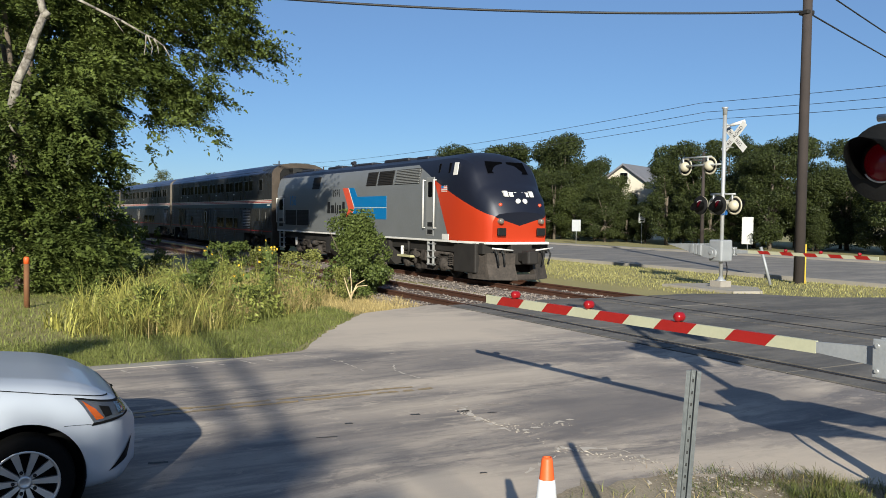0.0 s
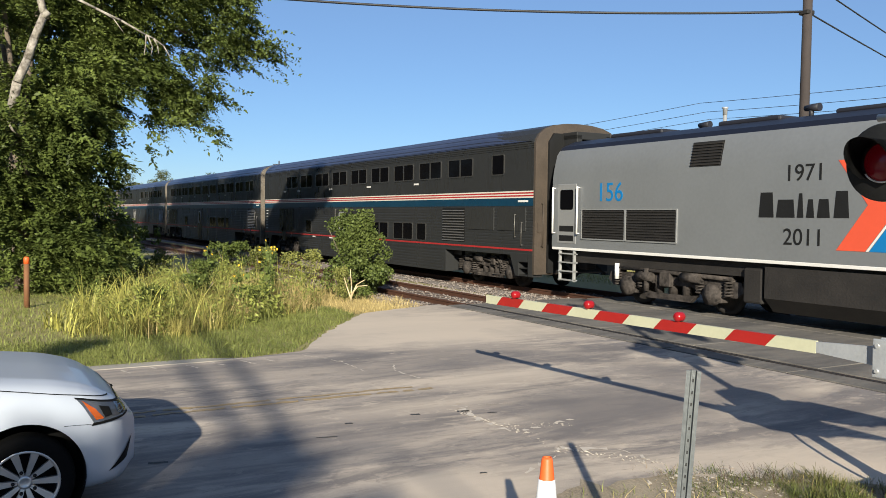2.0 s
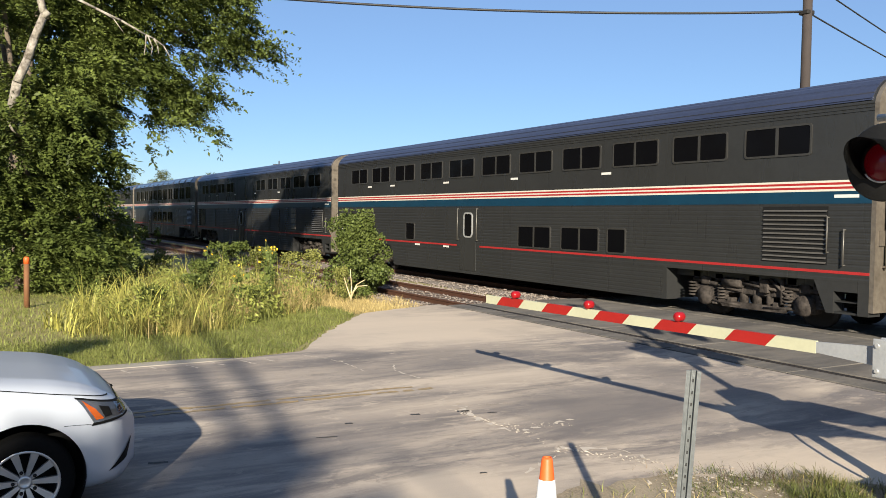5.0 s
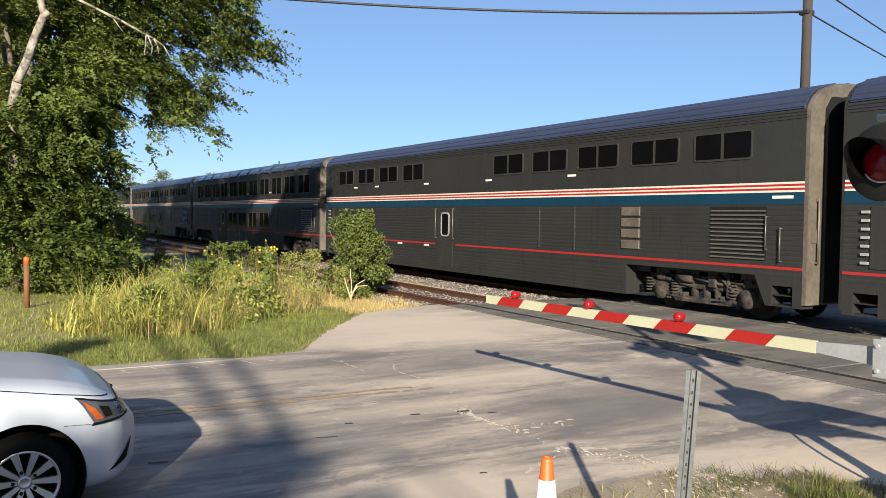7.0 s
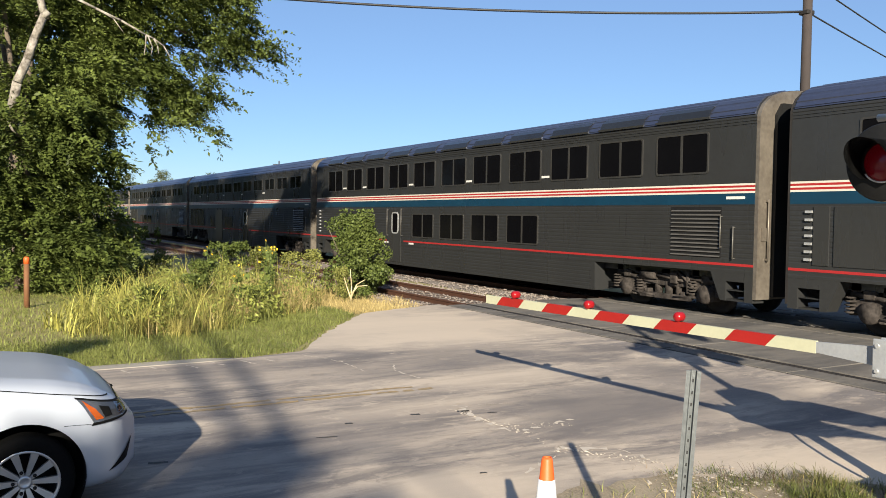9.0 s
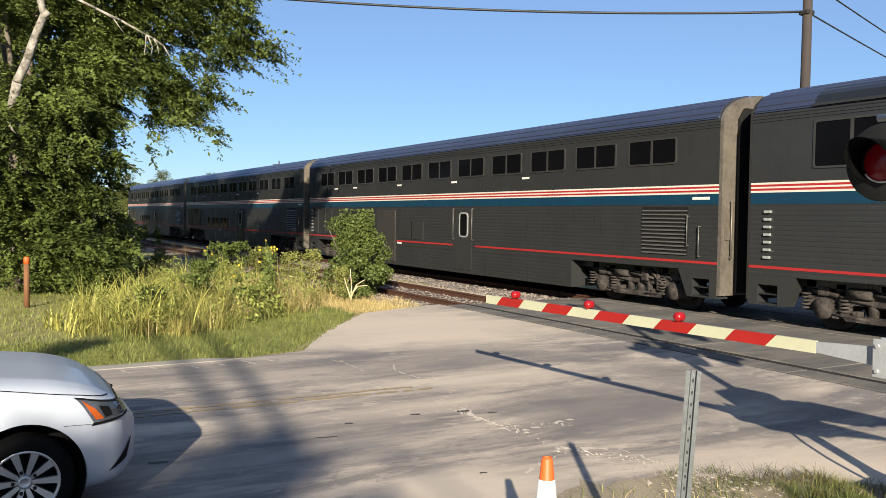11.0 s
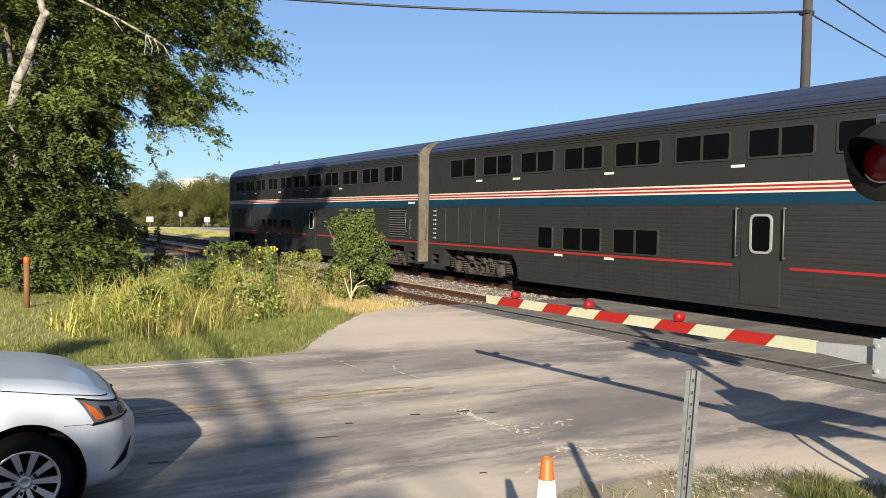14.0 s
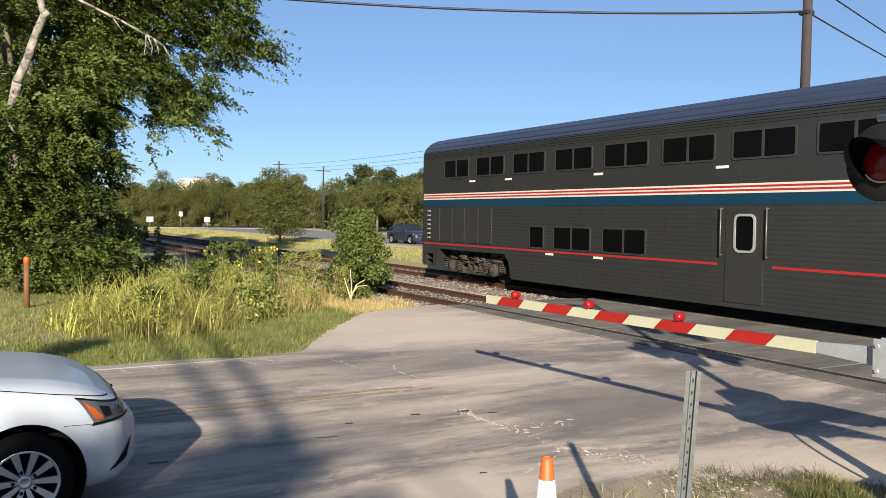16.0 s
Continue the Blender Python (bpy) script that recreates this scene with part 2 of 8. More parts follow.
def prism(bm, pts, axis, a, b, mat=0):
    """Extrudes a flat outline along an axis: 'x' takes (y, z), 'y' (x, z), 'z' (x, y)."""
    def put(u, v, w):
        return {"x": (w, u, v), "y": (u, w, v), "z": (u, v, w)}[axis]
    lo = [bm.verts.new(put(u, v, a)) for u, v in pts]
    hi = [bm.verts.new(put(u, v, b)) for u, v in pts]
    n = len(pts)
    for i in range(n):
        bm.faces.new((lo[i], lo[(i + 1) % n], hi[(i + 1) % n], hi[i])).material_index = mat
    bm.faces.new(lo[::-1]).material_index = mat
    bm.faces.new(hi).material_index = mat
    bmesh.ops.recalc_face_normals(bm, faces=bm.faces)
    return bm


def pz(*a, **k):
    return prism(bmesh.new(), *a, **k)


def rope(name, pts, r, material, parent=None, sag=0.0, steps=24):
    """A cable that hangs between two points."""
    bm = bmesh.new()
    p, q = Vector(pts[0]), Vector(pts[1])
    at = [p.lerp(q, i / steps) - Vector((0, 0, sag * 4 * (i / steps) * (1 - i / steps))) for i in range(steps + 1)]
    turn = (q - p).to_track_quat("Z", "Y").to_matrix()
    rings = [[bm.verts.new(c + turn @ Vector((r * math.cos(k * math.pi / 3), r * math.sin(k * math.pi / 3), 0))) for k in range(6)] for c in at]
    for a, b in zip(rings, rings[1:]):
        for k in range(6):
            bm.faces.new((a[k], a[(k + 1) % 6], b[(k + 1) % 6], b[k])).smooth = True
    bm.faces.new(rings[0][::-1]), bm.faces.new(rings[-1])
    return part(name, bm, material, parent)


def raw(name, verts, faces, material, parent=None, label=""):
    me = bpy.data.meshes.new(name)
    me.from_pydata(verts, [], faces)
    for m in material if isinstance(material, (list, tuple)) else [material]:
        me.materials.append(m)
    ob = new(name, me)
    if parent:
        ob.parent = parent
    if label:
        ob["label"] = label
    return ob

# ---- the ground, the roads and the tracks ----
YN = -4.31       # centre line of the near track; the far one is at 0


def ground_z(x, y):
    dip = max(0.0, 1 - max(0.0, abs(y + 2.2) - 4.2) / 1.8)
    far = min(1.0, max(0.0, (math.hypot(x, y) - 90) / 300))
    bumpy = 0.035 * noise.noise((x * 0.35, y * 0.35, 0)) if abs(x) < 80 and abs(y) < 60 else 0
    return -0.06 - 0.16 * dip + bumpy - 0.1 * far


def build_ground():
    xs = sorted(set([-2500, -1200, -600, -400, -260, -180, -130, -100] + [-80 + 1.0 * i for i in range(101)] + [30, 50, 90, 200, 600, 2500]))
    ys = sorted(set([-2500, -900, -400, -200, -120, -80, -60, -50, -40] + [-32 + 1.0 * i for i in range(71)] + [42, 50, 70, 100, 160, 300, 600, 1200, 2500]))
    vs = [(x, y, ground_z(x, y)) for x in xs for y in ys]
    n = len(ys)
    fs = [(i * n + j, (i + 1) * n + j, (i + 1) * n + j + 1, i * n + j + 1) for i in range(len(xs) - 1) for j in range(n - 1)]
    g = raw("ground", vs, fs, GRASS)
    for p in g.data.polygons:
        p.use_smooth = True
    tagged(g, "dry yellow-green grass ground reaching the far trees", "ground", kind="structure")


def slab(name, pts, top, thick, material, label, category):
    ob = part(name, pz(pts, "z", top - thick, top), material)
    return tagged(ob, label, category, kind="structure")


def ragged(pts, size, step, seed):
    """A polyline with a frayed course between its corners."""
    rr, out = random.Random(seed), []
    for (x0, y0), (x1, y1) in zip(pts, pts[1:]):
        k = max(1, int(math.hypot(x1 - x0, y1 - y0) / step))
        out += [(x0 + (x1 - x0) * i / k + rr.gauss(0, size), y0 + (y1 - y0) * i / k + rr.gauss(0, size)) for i in range(k)]
    return out + [pts[-1]]


build_ground()
# the road that crosses the tracks
EDGE = ragged([(-17.9, -5.72), (-16.9, -8.2), (-14.3, -10.1), (-12.55, -11.2), (-12.2, -12.6)], 0.022, 0.15, 9)
ROADSAY = "worn grey asphalt road over the level crossing"
slab("road", [(-12.2, -70), (-4.6, -70), (-4.6, -13.2), (-4.6, -11.6), (-4.5, -10.3), (-3.6, -9.0), (-1.5, -8.2), (-0.5, -7.5), (-0.5, YN - 1.41)] + EDGE[:1] + EDGE[1:], 0.0, 0.4, ASPHALT, ROADSAY, "road")
slab("road_between", [(-17.8, YN + 1.41), (-0.5, YN + 1.41), (-0.5, -1.41), (-17.8, -1.41)], 0.0, 0.4, ASPHALT2, ROADSAY, "road")
slab("road_beyond", [(-17.6, 1.41), (-0.5, 1.41), (-0.5, 6), (1, 11.0), (-12.6, 11.0), (-13.7, 9.0), (-14.6, 7.1), (-15.3, 5.3), (-16.95, 4.3), (-17.7, 2.4)], 0.0, 0.4, ASPHALT2, ROADSAY, "road")
slab("street", [(-121.5, 5.5), (-116, 11.0), (600, 11.0), (600, 25.5), (-119.5, 25.5)], -0.004, 0.4, STREET, "wide pale asphalt street beside the railway", "road")


slab("verge", [(-2, -60), (2, -20), (2.5, -8.6), (-0.4, -7.7)] + ragged([(-1.5, -8.5), (-4.05, -9.25), (-4.85, -10.1), (-5.15, -10.7), (-5.25, -11.5), (-5.1, -12.2), (-5.35, -13.0), (-5.2, -16)], 0.045, 0.12, 3) + [(-5.0, -60)], 0.005, 0.3,
     surf("verge_dirt", (0.44, 0.365, 0.255), (0.20, 0.155, 0.10), 0.95, big=2.2, fine=55, bump=0.35), "pale gravelly dirt verge beside the road", "verge")
for y in (10.85, 25.55):
    slab("kerb", [(-115, y), (-13.2 if y < 20 else 600, y), (-13.2 if y < 20 else 600, y + 0.18), (-115, y + 0.18)], 0.09, 0.4, CONCRETE, "pale concrete kerb of the street", "kerb")
slab("pavement", [(-124.5, 4.6), (-122.4, 4.6), (-119.7, 25.73), (600, 25.73), (600, 27.4), (-121.5, 27.4)], 0.06, 0.3, CONCRETE, "pale concrete pavement along the street", "pavement")
slab("concrete_pad", [(-20.6, 4.3), (-17.6, 4.25), (-17.3, 5.2), (-18.4, 6.3), (-20.3, 6.2)], 0.012, 0.2, CONCRETE, "broken pale concrete pad under the far signal", "pavement")
slab("gutter", [(-12.52, -70), (-12.16, -70), (-12.18, -14), (-12.2, -12.7), (-12.3, -12.2), (-12.5, -12.8)], 0.008, 0.3, CONCRETE, "worn concrete gutter edge of the road", "kerb")

# faded centre lines, cracks and patches on the road
FADED = surf("faded_yellow", (0.42, 0.29, 0.12), (0.27, 0.22, 0.16), 0.85, big=1.5, fine=20, bump=0.2)
CRACK = surf("crack_fill", (0.70, 0.62, 0.52), (0.46, 0.40, 0.335), 0.9, big=3, fine=20)
TAR = surf("tar_seal", (0.06, 0.055, 0.05), (0.04, 0.037, 0.035), 0.7, big=3, fine=20)
rnd = random.Random(4)


def ribbon(name, pts, w, top, material, label, category="road marking", flaky=0.0):
    """A thin wandering strip on the road, as one mesh."""
    vs, fs = [], []
    fine = []
    for (x0, y0), (x1, y1) in zip(pts, pts[1:]):
        k = max(2, int(math.hypot(x1 - x0, y1 - y0) / 0.07))
        fine += [(x0 + (x1 - x0) * i / k, y0 + (y1 - y0) * i / k) for i in range(k)]
    fine.append(pts[-1])
    for i, (x, y) in enumerate(fine):
        a, b = fine[max(0, i - 1)], fine[min(len(fine) - 1, i + 1)]
        d = Vector((b[0] - a[0], b[1] - a[1])).normalized()
        j, k = rnd.uniform(-1, 1) * (0.15 + flaky) * w, w * rnd.uniform(0.35 - 0.5 * flaky, 0.6 + 0.3 * flaky)
        vs += [(x - d.y * (j + k), y + d.x * (j + k), top), (x - d.y * (j - k), y + d.x * (j - k), top)]
    fs = [(2 * i, 2 * i + 1, 2 * i + 3, 2 * i + 2) for i in range(len(fine) - 1) if rnd.random() >= flaky]
    return tagged(raw(name, vs, fs, material), label, category, kind="structure")


ribbon("centre_line", [(-9.18, -60), (-9.2, -14), (-9.15, -10.7)], 0.075, 0.005, FADED, "faded worn yellow centre line", flaky=0.12)
ribbon("centre_line", [(-9.36, -60), (-9.38, -14), (-9.33, -10.9)], 0.07, 0.005, FADED, "faded worn yellow centre line", flaky=0.12)
for pts, w in (([(-8.3, -10.85), (-8.15, -11.0), (-7.8, -11.0), (-7.45, -11.06), (-7.1, -11.02), (-6.85, -11.04)], 0.085), ([(-6.85, -11.04), (-6.93, -10.75), (-6.98, -10.5), (-7.08, -10.15)], 0.05), ([(-8.05, -10.98), (-8.1, -10.7), (-8.0, -10.3)], 0.02),
               ([(-12.2, -11.3), (-11.4, -11.0), (-10.4, -11.0)], 0.025), ([(-10.9, -10.4), (-10.4, -10.6), (-9.8, -10.55)], 0.03), ([(-6.6, -10.95), (-6.4, -10.9), (-6.15, -11.0)], 0.03), ([(-6.2, -10.95), (-6.1, -10.7), (-5.95, -10.5)], 0.09), ([(-6.02, -11.14), (-5.9, -11.4), (-5.75, -11.7)], 0.04), ([(-5.95, -10.5), (-5.7, -10.45), (-5.5, -10.5)], 0.05)):
    ribbon("crack", pts, w, 0.004, CRACK, "pale crumbling crack in the road", "crack", 0.45)
for x, y, a, b in ((-7.42, -14.35, 0.08, 0.05), (-7.95, -12.35, 0.04, 0.05), (-8.0, -11.55, 0.05, 0.05), (-7.55, -12.75, 0.1, 0.03), (-7.9, -11.0, 0.07, 0.06), (-7.7, -10.75, 0.05, 0.03), (-5.9, -12.0, 0.03, 0.03), (-9.2, -11.85, 0.03, 0.03)):
    ribbon("tar_spot", [(x - a * 0.3, y - a), (x, y), (x + a * 0.2, y + a)], b, 0.004, TAR, "small dark tar spot on the road", "stain")
for y in (-14.0, -13.55, -13.1, -12.7, -12.3, -11.95):
    ribbon("kerb_mark", [(-12.1, y), (-11.75, y + 0.12)], 0.035, 0.004, CRACK, "pale scrape mark at the road edge", "road marking", 0.4)


def build_track(name, y, label):
    root = tagged(empty(name), label, "railway track", kind="structure")
    bed = part("ballast_bed", pz([(y - 2.3, -0.36), (y - 1.5, -0.15), (y + 1.5, -0.15), (y + 2.3, -0.36)], "x", -420, 60), BALLAST, root)
    for side in (-1, 1):
        c = y + side * 0.753
        web = [(c - 0.07, -0.17), (c + 0.07, -0.17), (c + 0.07, -0.155), (c + 0.012, -0.13), (c + 0.012, -0.05), (c + 0.036, -0.035), (c + 0.036, -0.004), (c + 0.03, 0.004),
               (c - 0.03, 0.004), (c - 0.036, -0.004), (c - 0.036, -0.035), (c - 0.012, -0.05), (c - 0.012, -0.13), (c - 0.07, -0.155)]
        part("rail", pz(web, "x", -420, -17.6), RAIL, root)
        part("rail", pz(web, "x", -17.6, 60), RAILDARK, root, "dark road-worn rail in the crossing")
    # ties: the near ones each on its own, the rest joined
    data = bpy.data.meshes.new("tie")
    b0 = bx(-0.115, 0.115, -1.3, 1.3, -0.30, -0.135, 0.012)
    b0.to_mesh(data)
    b0.free()
    data.materials.append(TIE)
    rest = bmesh.new()
    i = 0
    x = -17.95
    while x > -140:
        j = rnd.uniform(-0.02, 0.02)
        if x > -52:
            o = new("tie", data)
            o.parent = root
            o.matrix_basis = pose(x, y + rnd.uniform(-0.05, 0.05), 0, 0, 0, rnd.uniform(-1.5, 1.5))
        else:
            box(rest, x - 0.115, x + 0.115, y - 1.3, y + 1.3, -0.3, -0.135)
        x -= 0.54 + j
    o = part("far_ties", rest, TIE, root)
    o["kind"] = "stuff"
    # crossing surface: panels between and beside the rails, with dark flangeways
    seal = part("rubber_seal", bx(-17.6, -0.6, y - 1.41, y + 1.41, -0.2, -0.012), RUBBER, root, "dark rubber flangeway seal")
    for a, b in ((-1.33, -0.86), (-0.63, 0.63), (0.86, 1.33)):
        x = -17.6
        while x < -0.7:
            part("crossing_panel", bx(x, x + 2.4, y + a, y + b, -0.2, 0.006 + rnd.uniform(-0.003, 0.003), 0.006), ASPHALT2, root)
            x += 2.43
    return root


near_track = build_track("near_track", YN, "rusty railway track of wooden ties in ballast")
far_track = build_track("far_track", 0.0, "railway track under the passing train")


# loose ballast stones about the rails
def ballast_stones():
    rng = np.random.default_rng(8)
    n = 15000
    u = rng.uniform(0, 1, n)
    x = -17.95 - 34 * u ** 1.6
    y = rng.uniform(-6.7, 2.2, n)
    keep = np.ones(n, bool)
    for c in (0.0, YN):
        for sd in (-0.753, 0.753):
            keep &= np.abs(y - c - sd) > 0.09
    on_tie = (np.abs(y) < 1.2) | (np.abs(y - YN) < 1.2)
    keep &= ~(on_tie & (rng.uniform(0, 1, n) < 0.55))
    x, y = x[keep], y[keep]
    n = len(x)
    d = np.minimum(np.abs(y), np.abs(y - YN))
    z = -0.15 - np.clip((d - 1.5) / 0.8, 0, 1) * 0.10
    corner = np.array([(1, 0, 0.1), (0.3, 0.9, -0.1), (-0.8, 0.6, 0.1), (-0.8, -0.6, -0.1), (0.3, -0.9, 0.1), (0, 0, 0.8), (0, 0, -0.7)])
    tri = np.array([(0, 1, 5), (1, 2, 5), (2, 3, 5), (3, 4, 5), (4, 0, 5), (1, 0, 6), (2, 1, 6), (3, 2, 6), (4, 3, 6), (0, 4, 6)])
    a = rng.uniform(0, 6.28, n)
    s = rng.uniform(0.018, 0.045, n)
    co = corner[None] * (1 + rng.normal(size=(n, 7, 1)) * 0.25)
    px = co[:, :, 0] * np.cos(a)[:, None] - co[:, :, 1] * np.sin(a)[:, None]
    py = co[:, :, 0] * np.sin(a)[:, None] + co[:, :, 1] * np.cos(a)[:, None]
    v = np.stack([x[:, None] + px * s[:, None], y[:, None] + py * s[:, None], z[:, None] + 0.012 + co[:, :, 2] * s[:, None]], 2).reshape(-1, 3)
    f = (np.arange(n)[:, None, None] * 7 + tri[None]).reshape(-1, 3)
    me = bpy.data.meshes.new("ballast_stones")
    me.from_pydata(v.tolist(), [], f.tolist())
    me.materials.append(STONE)
    tagged(new("ballast_stones", me), "loose pale grey ballast stones between the rails", "gravel", kind="stuff")
    # gravel of the verge
    pts = [(rng.uniform(-5.0, -1.0), rng.uniform(-13.3, -9.3)) for i in range(900)]
    pts = [(p, q) for p, q in pts if p > -5.0 + max(0, (q + 11.4)) * 0.55]
    vs, fs = [], []
    for i, (p, q) in enumerate(pts):
        s0, a0 = 0.007 + 0.03 * rng.uniform(0, 1) ** 3 * (1.6 if i % 5 == 0 else 1.0), rng.uniform(0, 6.28)
        for cx, cy, cz in corner:
            k = s0 * (1 + rng.normal() * 0.2)
            vs.append((p + (cx * math.cos(a0) - cy * math.sin(a0)) * k, q + (cx * math.sin(a0) + cy * math.cos(a0)) * k, -0.01 + cz * k * 0.7))
        fs += [tuple(int(t) + 7 * i for t in tr) for tr in tri]
    tagged(raw("verge_gravel", vs, fs, CRACK), "loose pale gravel on the dirt verge", "gravel", kind="stuff")
    # larger pale stones near the sign post, and chips crumbled out of the cracks
    spots = [(rng.uniform(-5.1, -4.1), rng.uniform(-11.0, -10.0), 0.010 + 0.024 * rng.uniform(0, 1) ** 2, 0.010) for i in range(170)]
    for (ax, ay), (bx1, by1), n, wide in (((-8.05, -11.08), (-6.72, -10.91), 110, 0.035), ((-6.72, -10.91), (-6.05, -11.05), 22, 0.04), ((-6.15, -10.85), (-5.45, -10.5), 90, 0.07), ((-7.2, -11.0), (-6.9, -10.3), 40, 0.06)):
        for i in range(n):
            k = rng.uniform(0, 1)
            spots.append((ax + (bx1 - ax) * k + rng.normal() * wide, ay + (by1 - ay) * k + rng.normal() * wide, 0.005 + 0.02 * rng.uniform(0, 1) ** 2, 0.002))
    vs, fs = [], []
    for i, (p, q, s0, z0) in enumerate(spots):
        a0 = rng.uniform(0, 6.28)
        for cx, cy, cz in corner:
            k = s0 * (1 + rng.normal() * 0.25)
            vs.append((p + (cx * math.cos(a0) - cy * math.sin(a0)) * k, q + (cx * math.sin(a0) + cy * math.cos(a0)) * k * 0.8, z0 + cz * k * 0.4))
        fs += [tuple(int(t) + 7 * i for t in tr) for tr in tri]
    tagged(raw("stone_chips", vs, fs, surf("stone_chip", (0.60, 0.53, 0.43), (0.36, 0.31, 0.255), 0.9, big=3, fine=30)), "loose pale stone chips on road and verge", "gravel", kind="stuff")


ballast_stones()

# ---- the train ----
PITCH = 25.91
MODULE = 2.07


def link(name, me, parent, m=None, label=""):
    """A part on shared mesh data."""
    ob = new(name, me)
    ob.parent = parent
    if m is not None:
        ob.matrix_basis = m
    if label:
        ob["label"] = label
    return ob


def rounded(x0, x1, z0, z1, r, n=4):
    pts = []
    for cx, cz, a in ((x1 - r, z1 - r, 0), (x0 + r, z1 - r, 90), (x0 + r, z0 + r, 180), (x1 - r, z0 + r, 270)):
        pts += [(cx + r * math.cos(radians(a + 90 * i / n)), cz + r * math.sin(radians(a + 90 * i / n))) for i in range(n + 1)]
    return pts


def ring(bm, outer, inner, y0, y1):
    """A frame between two outlines of equal count, from y0 to y1."""
    n = len(outer)
    v = [[bm.verts.new((x, y, z)) for x, z in o] for o in (outer, inner) for y in (y0, y1)]
    for a, b in ((0, 1), (3, 2), (1, 3), (2, 0)):
        for i in range(n):
            bm.faces.new((v[a][i], v[a][(i + 1) % n], v[b][(i + 1) % n], v[b][i]))
    bmesh.ops.recalc_face_normals(bm, faces=bm.faces)
    return bm


def mesh_of(name, bm, material):
    me = bpy.data.meshes.new(name)
    bm.to_mesh(me)
    bm.free()
    for m in material if isinstance(material, (list, tuple)) else [material]:
        me.materials.append(m)
    return me


def fluted(z0, z1, y, pitch=0.10, depth=0.004):
    """Corrugated side sheet, as (y, z) points going up."""
    pts, z = [], z0
    while z + pitch <= z1 + 1e-6:
        pts += [(y, z), (y, z + pitch * 0.55), (y - depth, z + pitch * 0.68), (y - depth, z + pitch * 0.88)]
        z += pitch
    return pts + [(y, z1)]


SIDE = fluted(1.03, 1.15, 1.55) + [(1.55, 1.26)] + fluted(1.27, 2.47, 1.55) + [(1.55, 2.48), (1.55, 4.10)] + fluted(4.11, 4.30, 1.55, 0.06, 0.012) + \
    [(1.55, 4.32), (1.52, 4.42), (1.42, 4.58), (1.22, 4.74), (0.9, 4.85), (0.45, 4.915), (0, 4.93)]
SKIRT = fluted(0.29, 1.03, 1.545)
ROOF_BASE = [(1.562, 4.36), (1.535, 4.43), (1.435, 4.59), (1.235, 4.752), (0.91, 4.862), (0.455, 4.927), (0, 4.942)]
ROOF_LINE = []
for (ya, za), (yb, zb) in zip(ROOF_BASE, ROOF_BASE[1:]):
    # each sheet with a raised standing rib
    ln = math.hypot(yb - ya, zb - za)
    ny, nz = (zb - za) / ln, -(yb - ya) / ln
    ROOF_LINE += [(ya, za)] + [(ya + (yb - ya) * t + ny * h, za + (zb - za) * t + nz * h) for t, h in ((0.35, 0), (0.42, 0.018), (0.58, 0.018), (0.65, 0))]
ROOF_LINE.append((0, 4.942))


def both(half):
    return [(-y, z) for y, z in half] + [(y, z) for y, z in half[::-1] if y > 0]


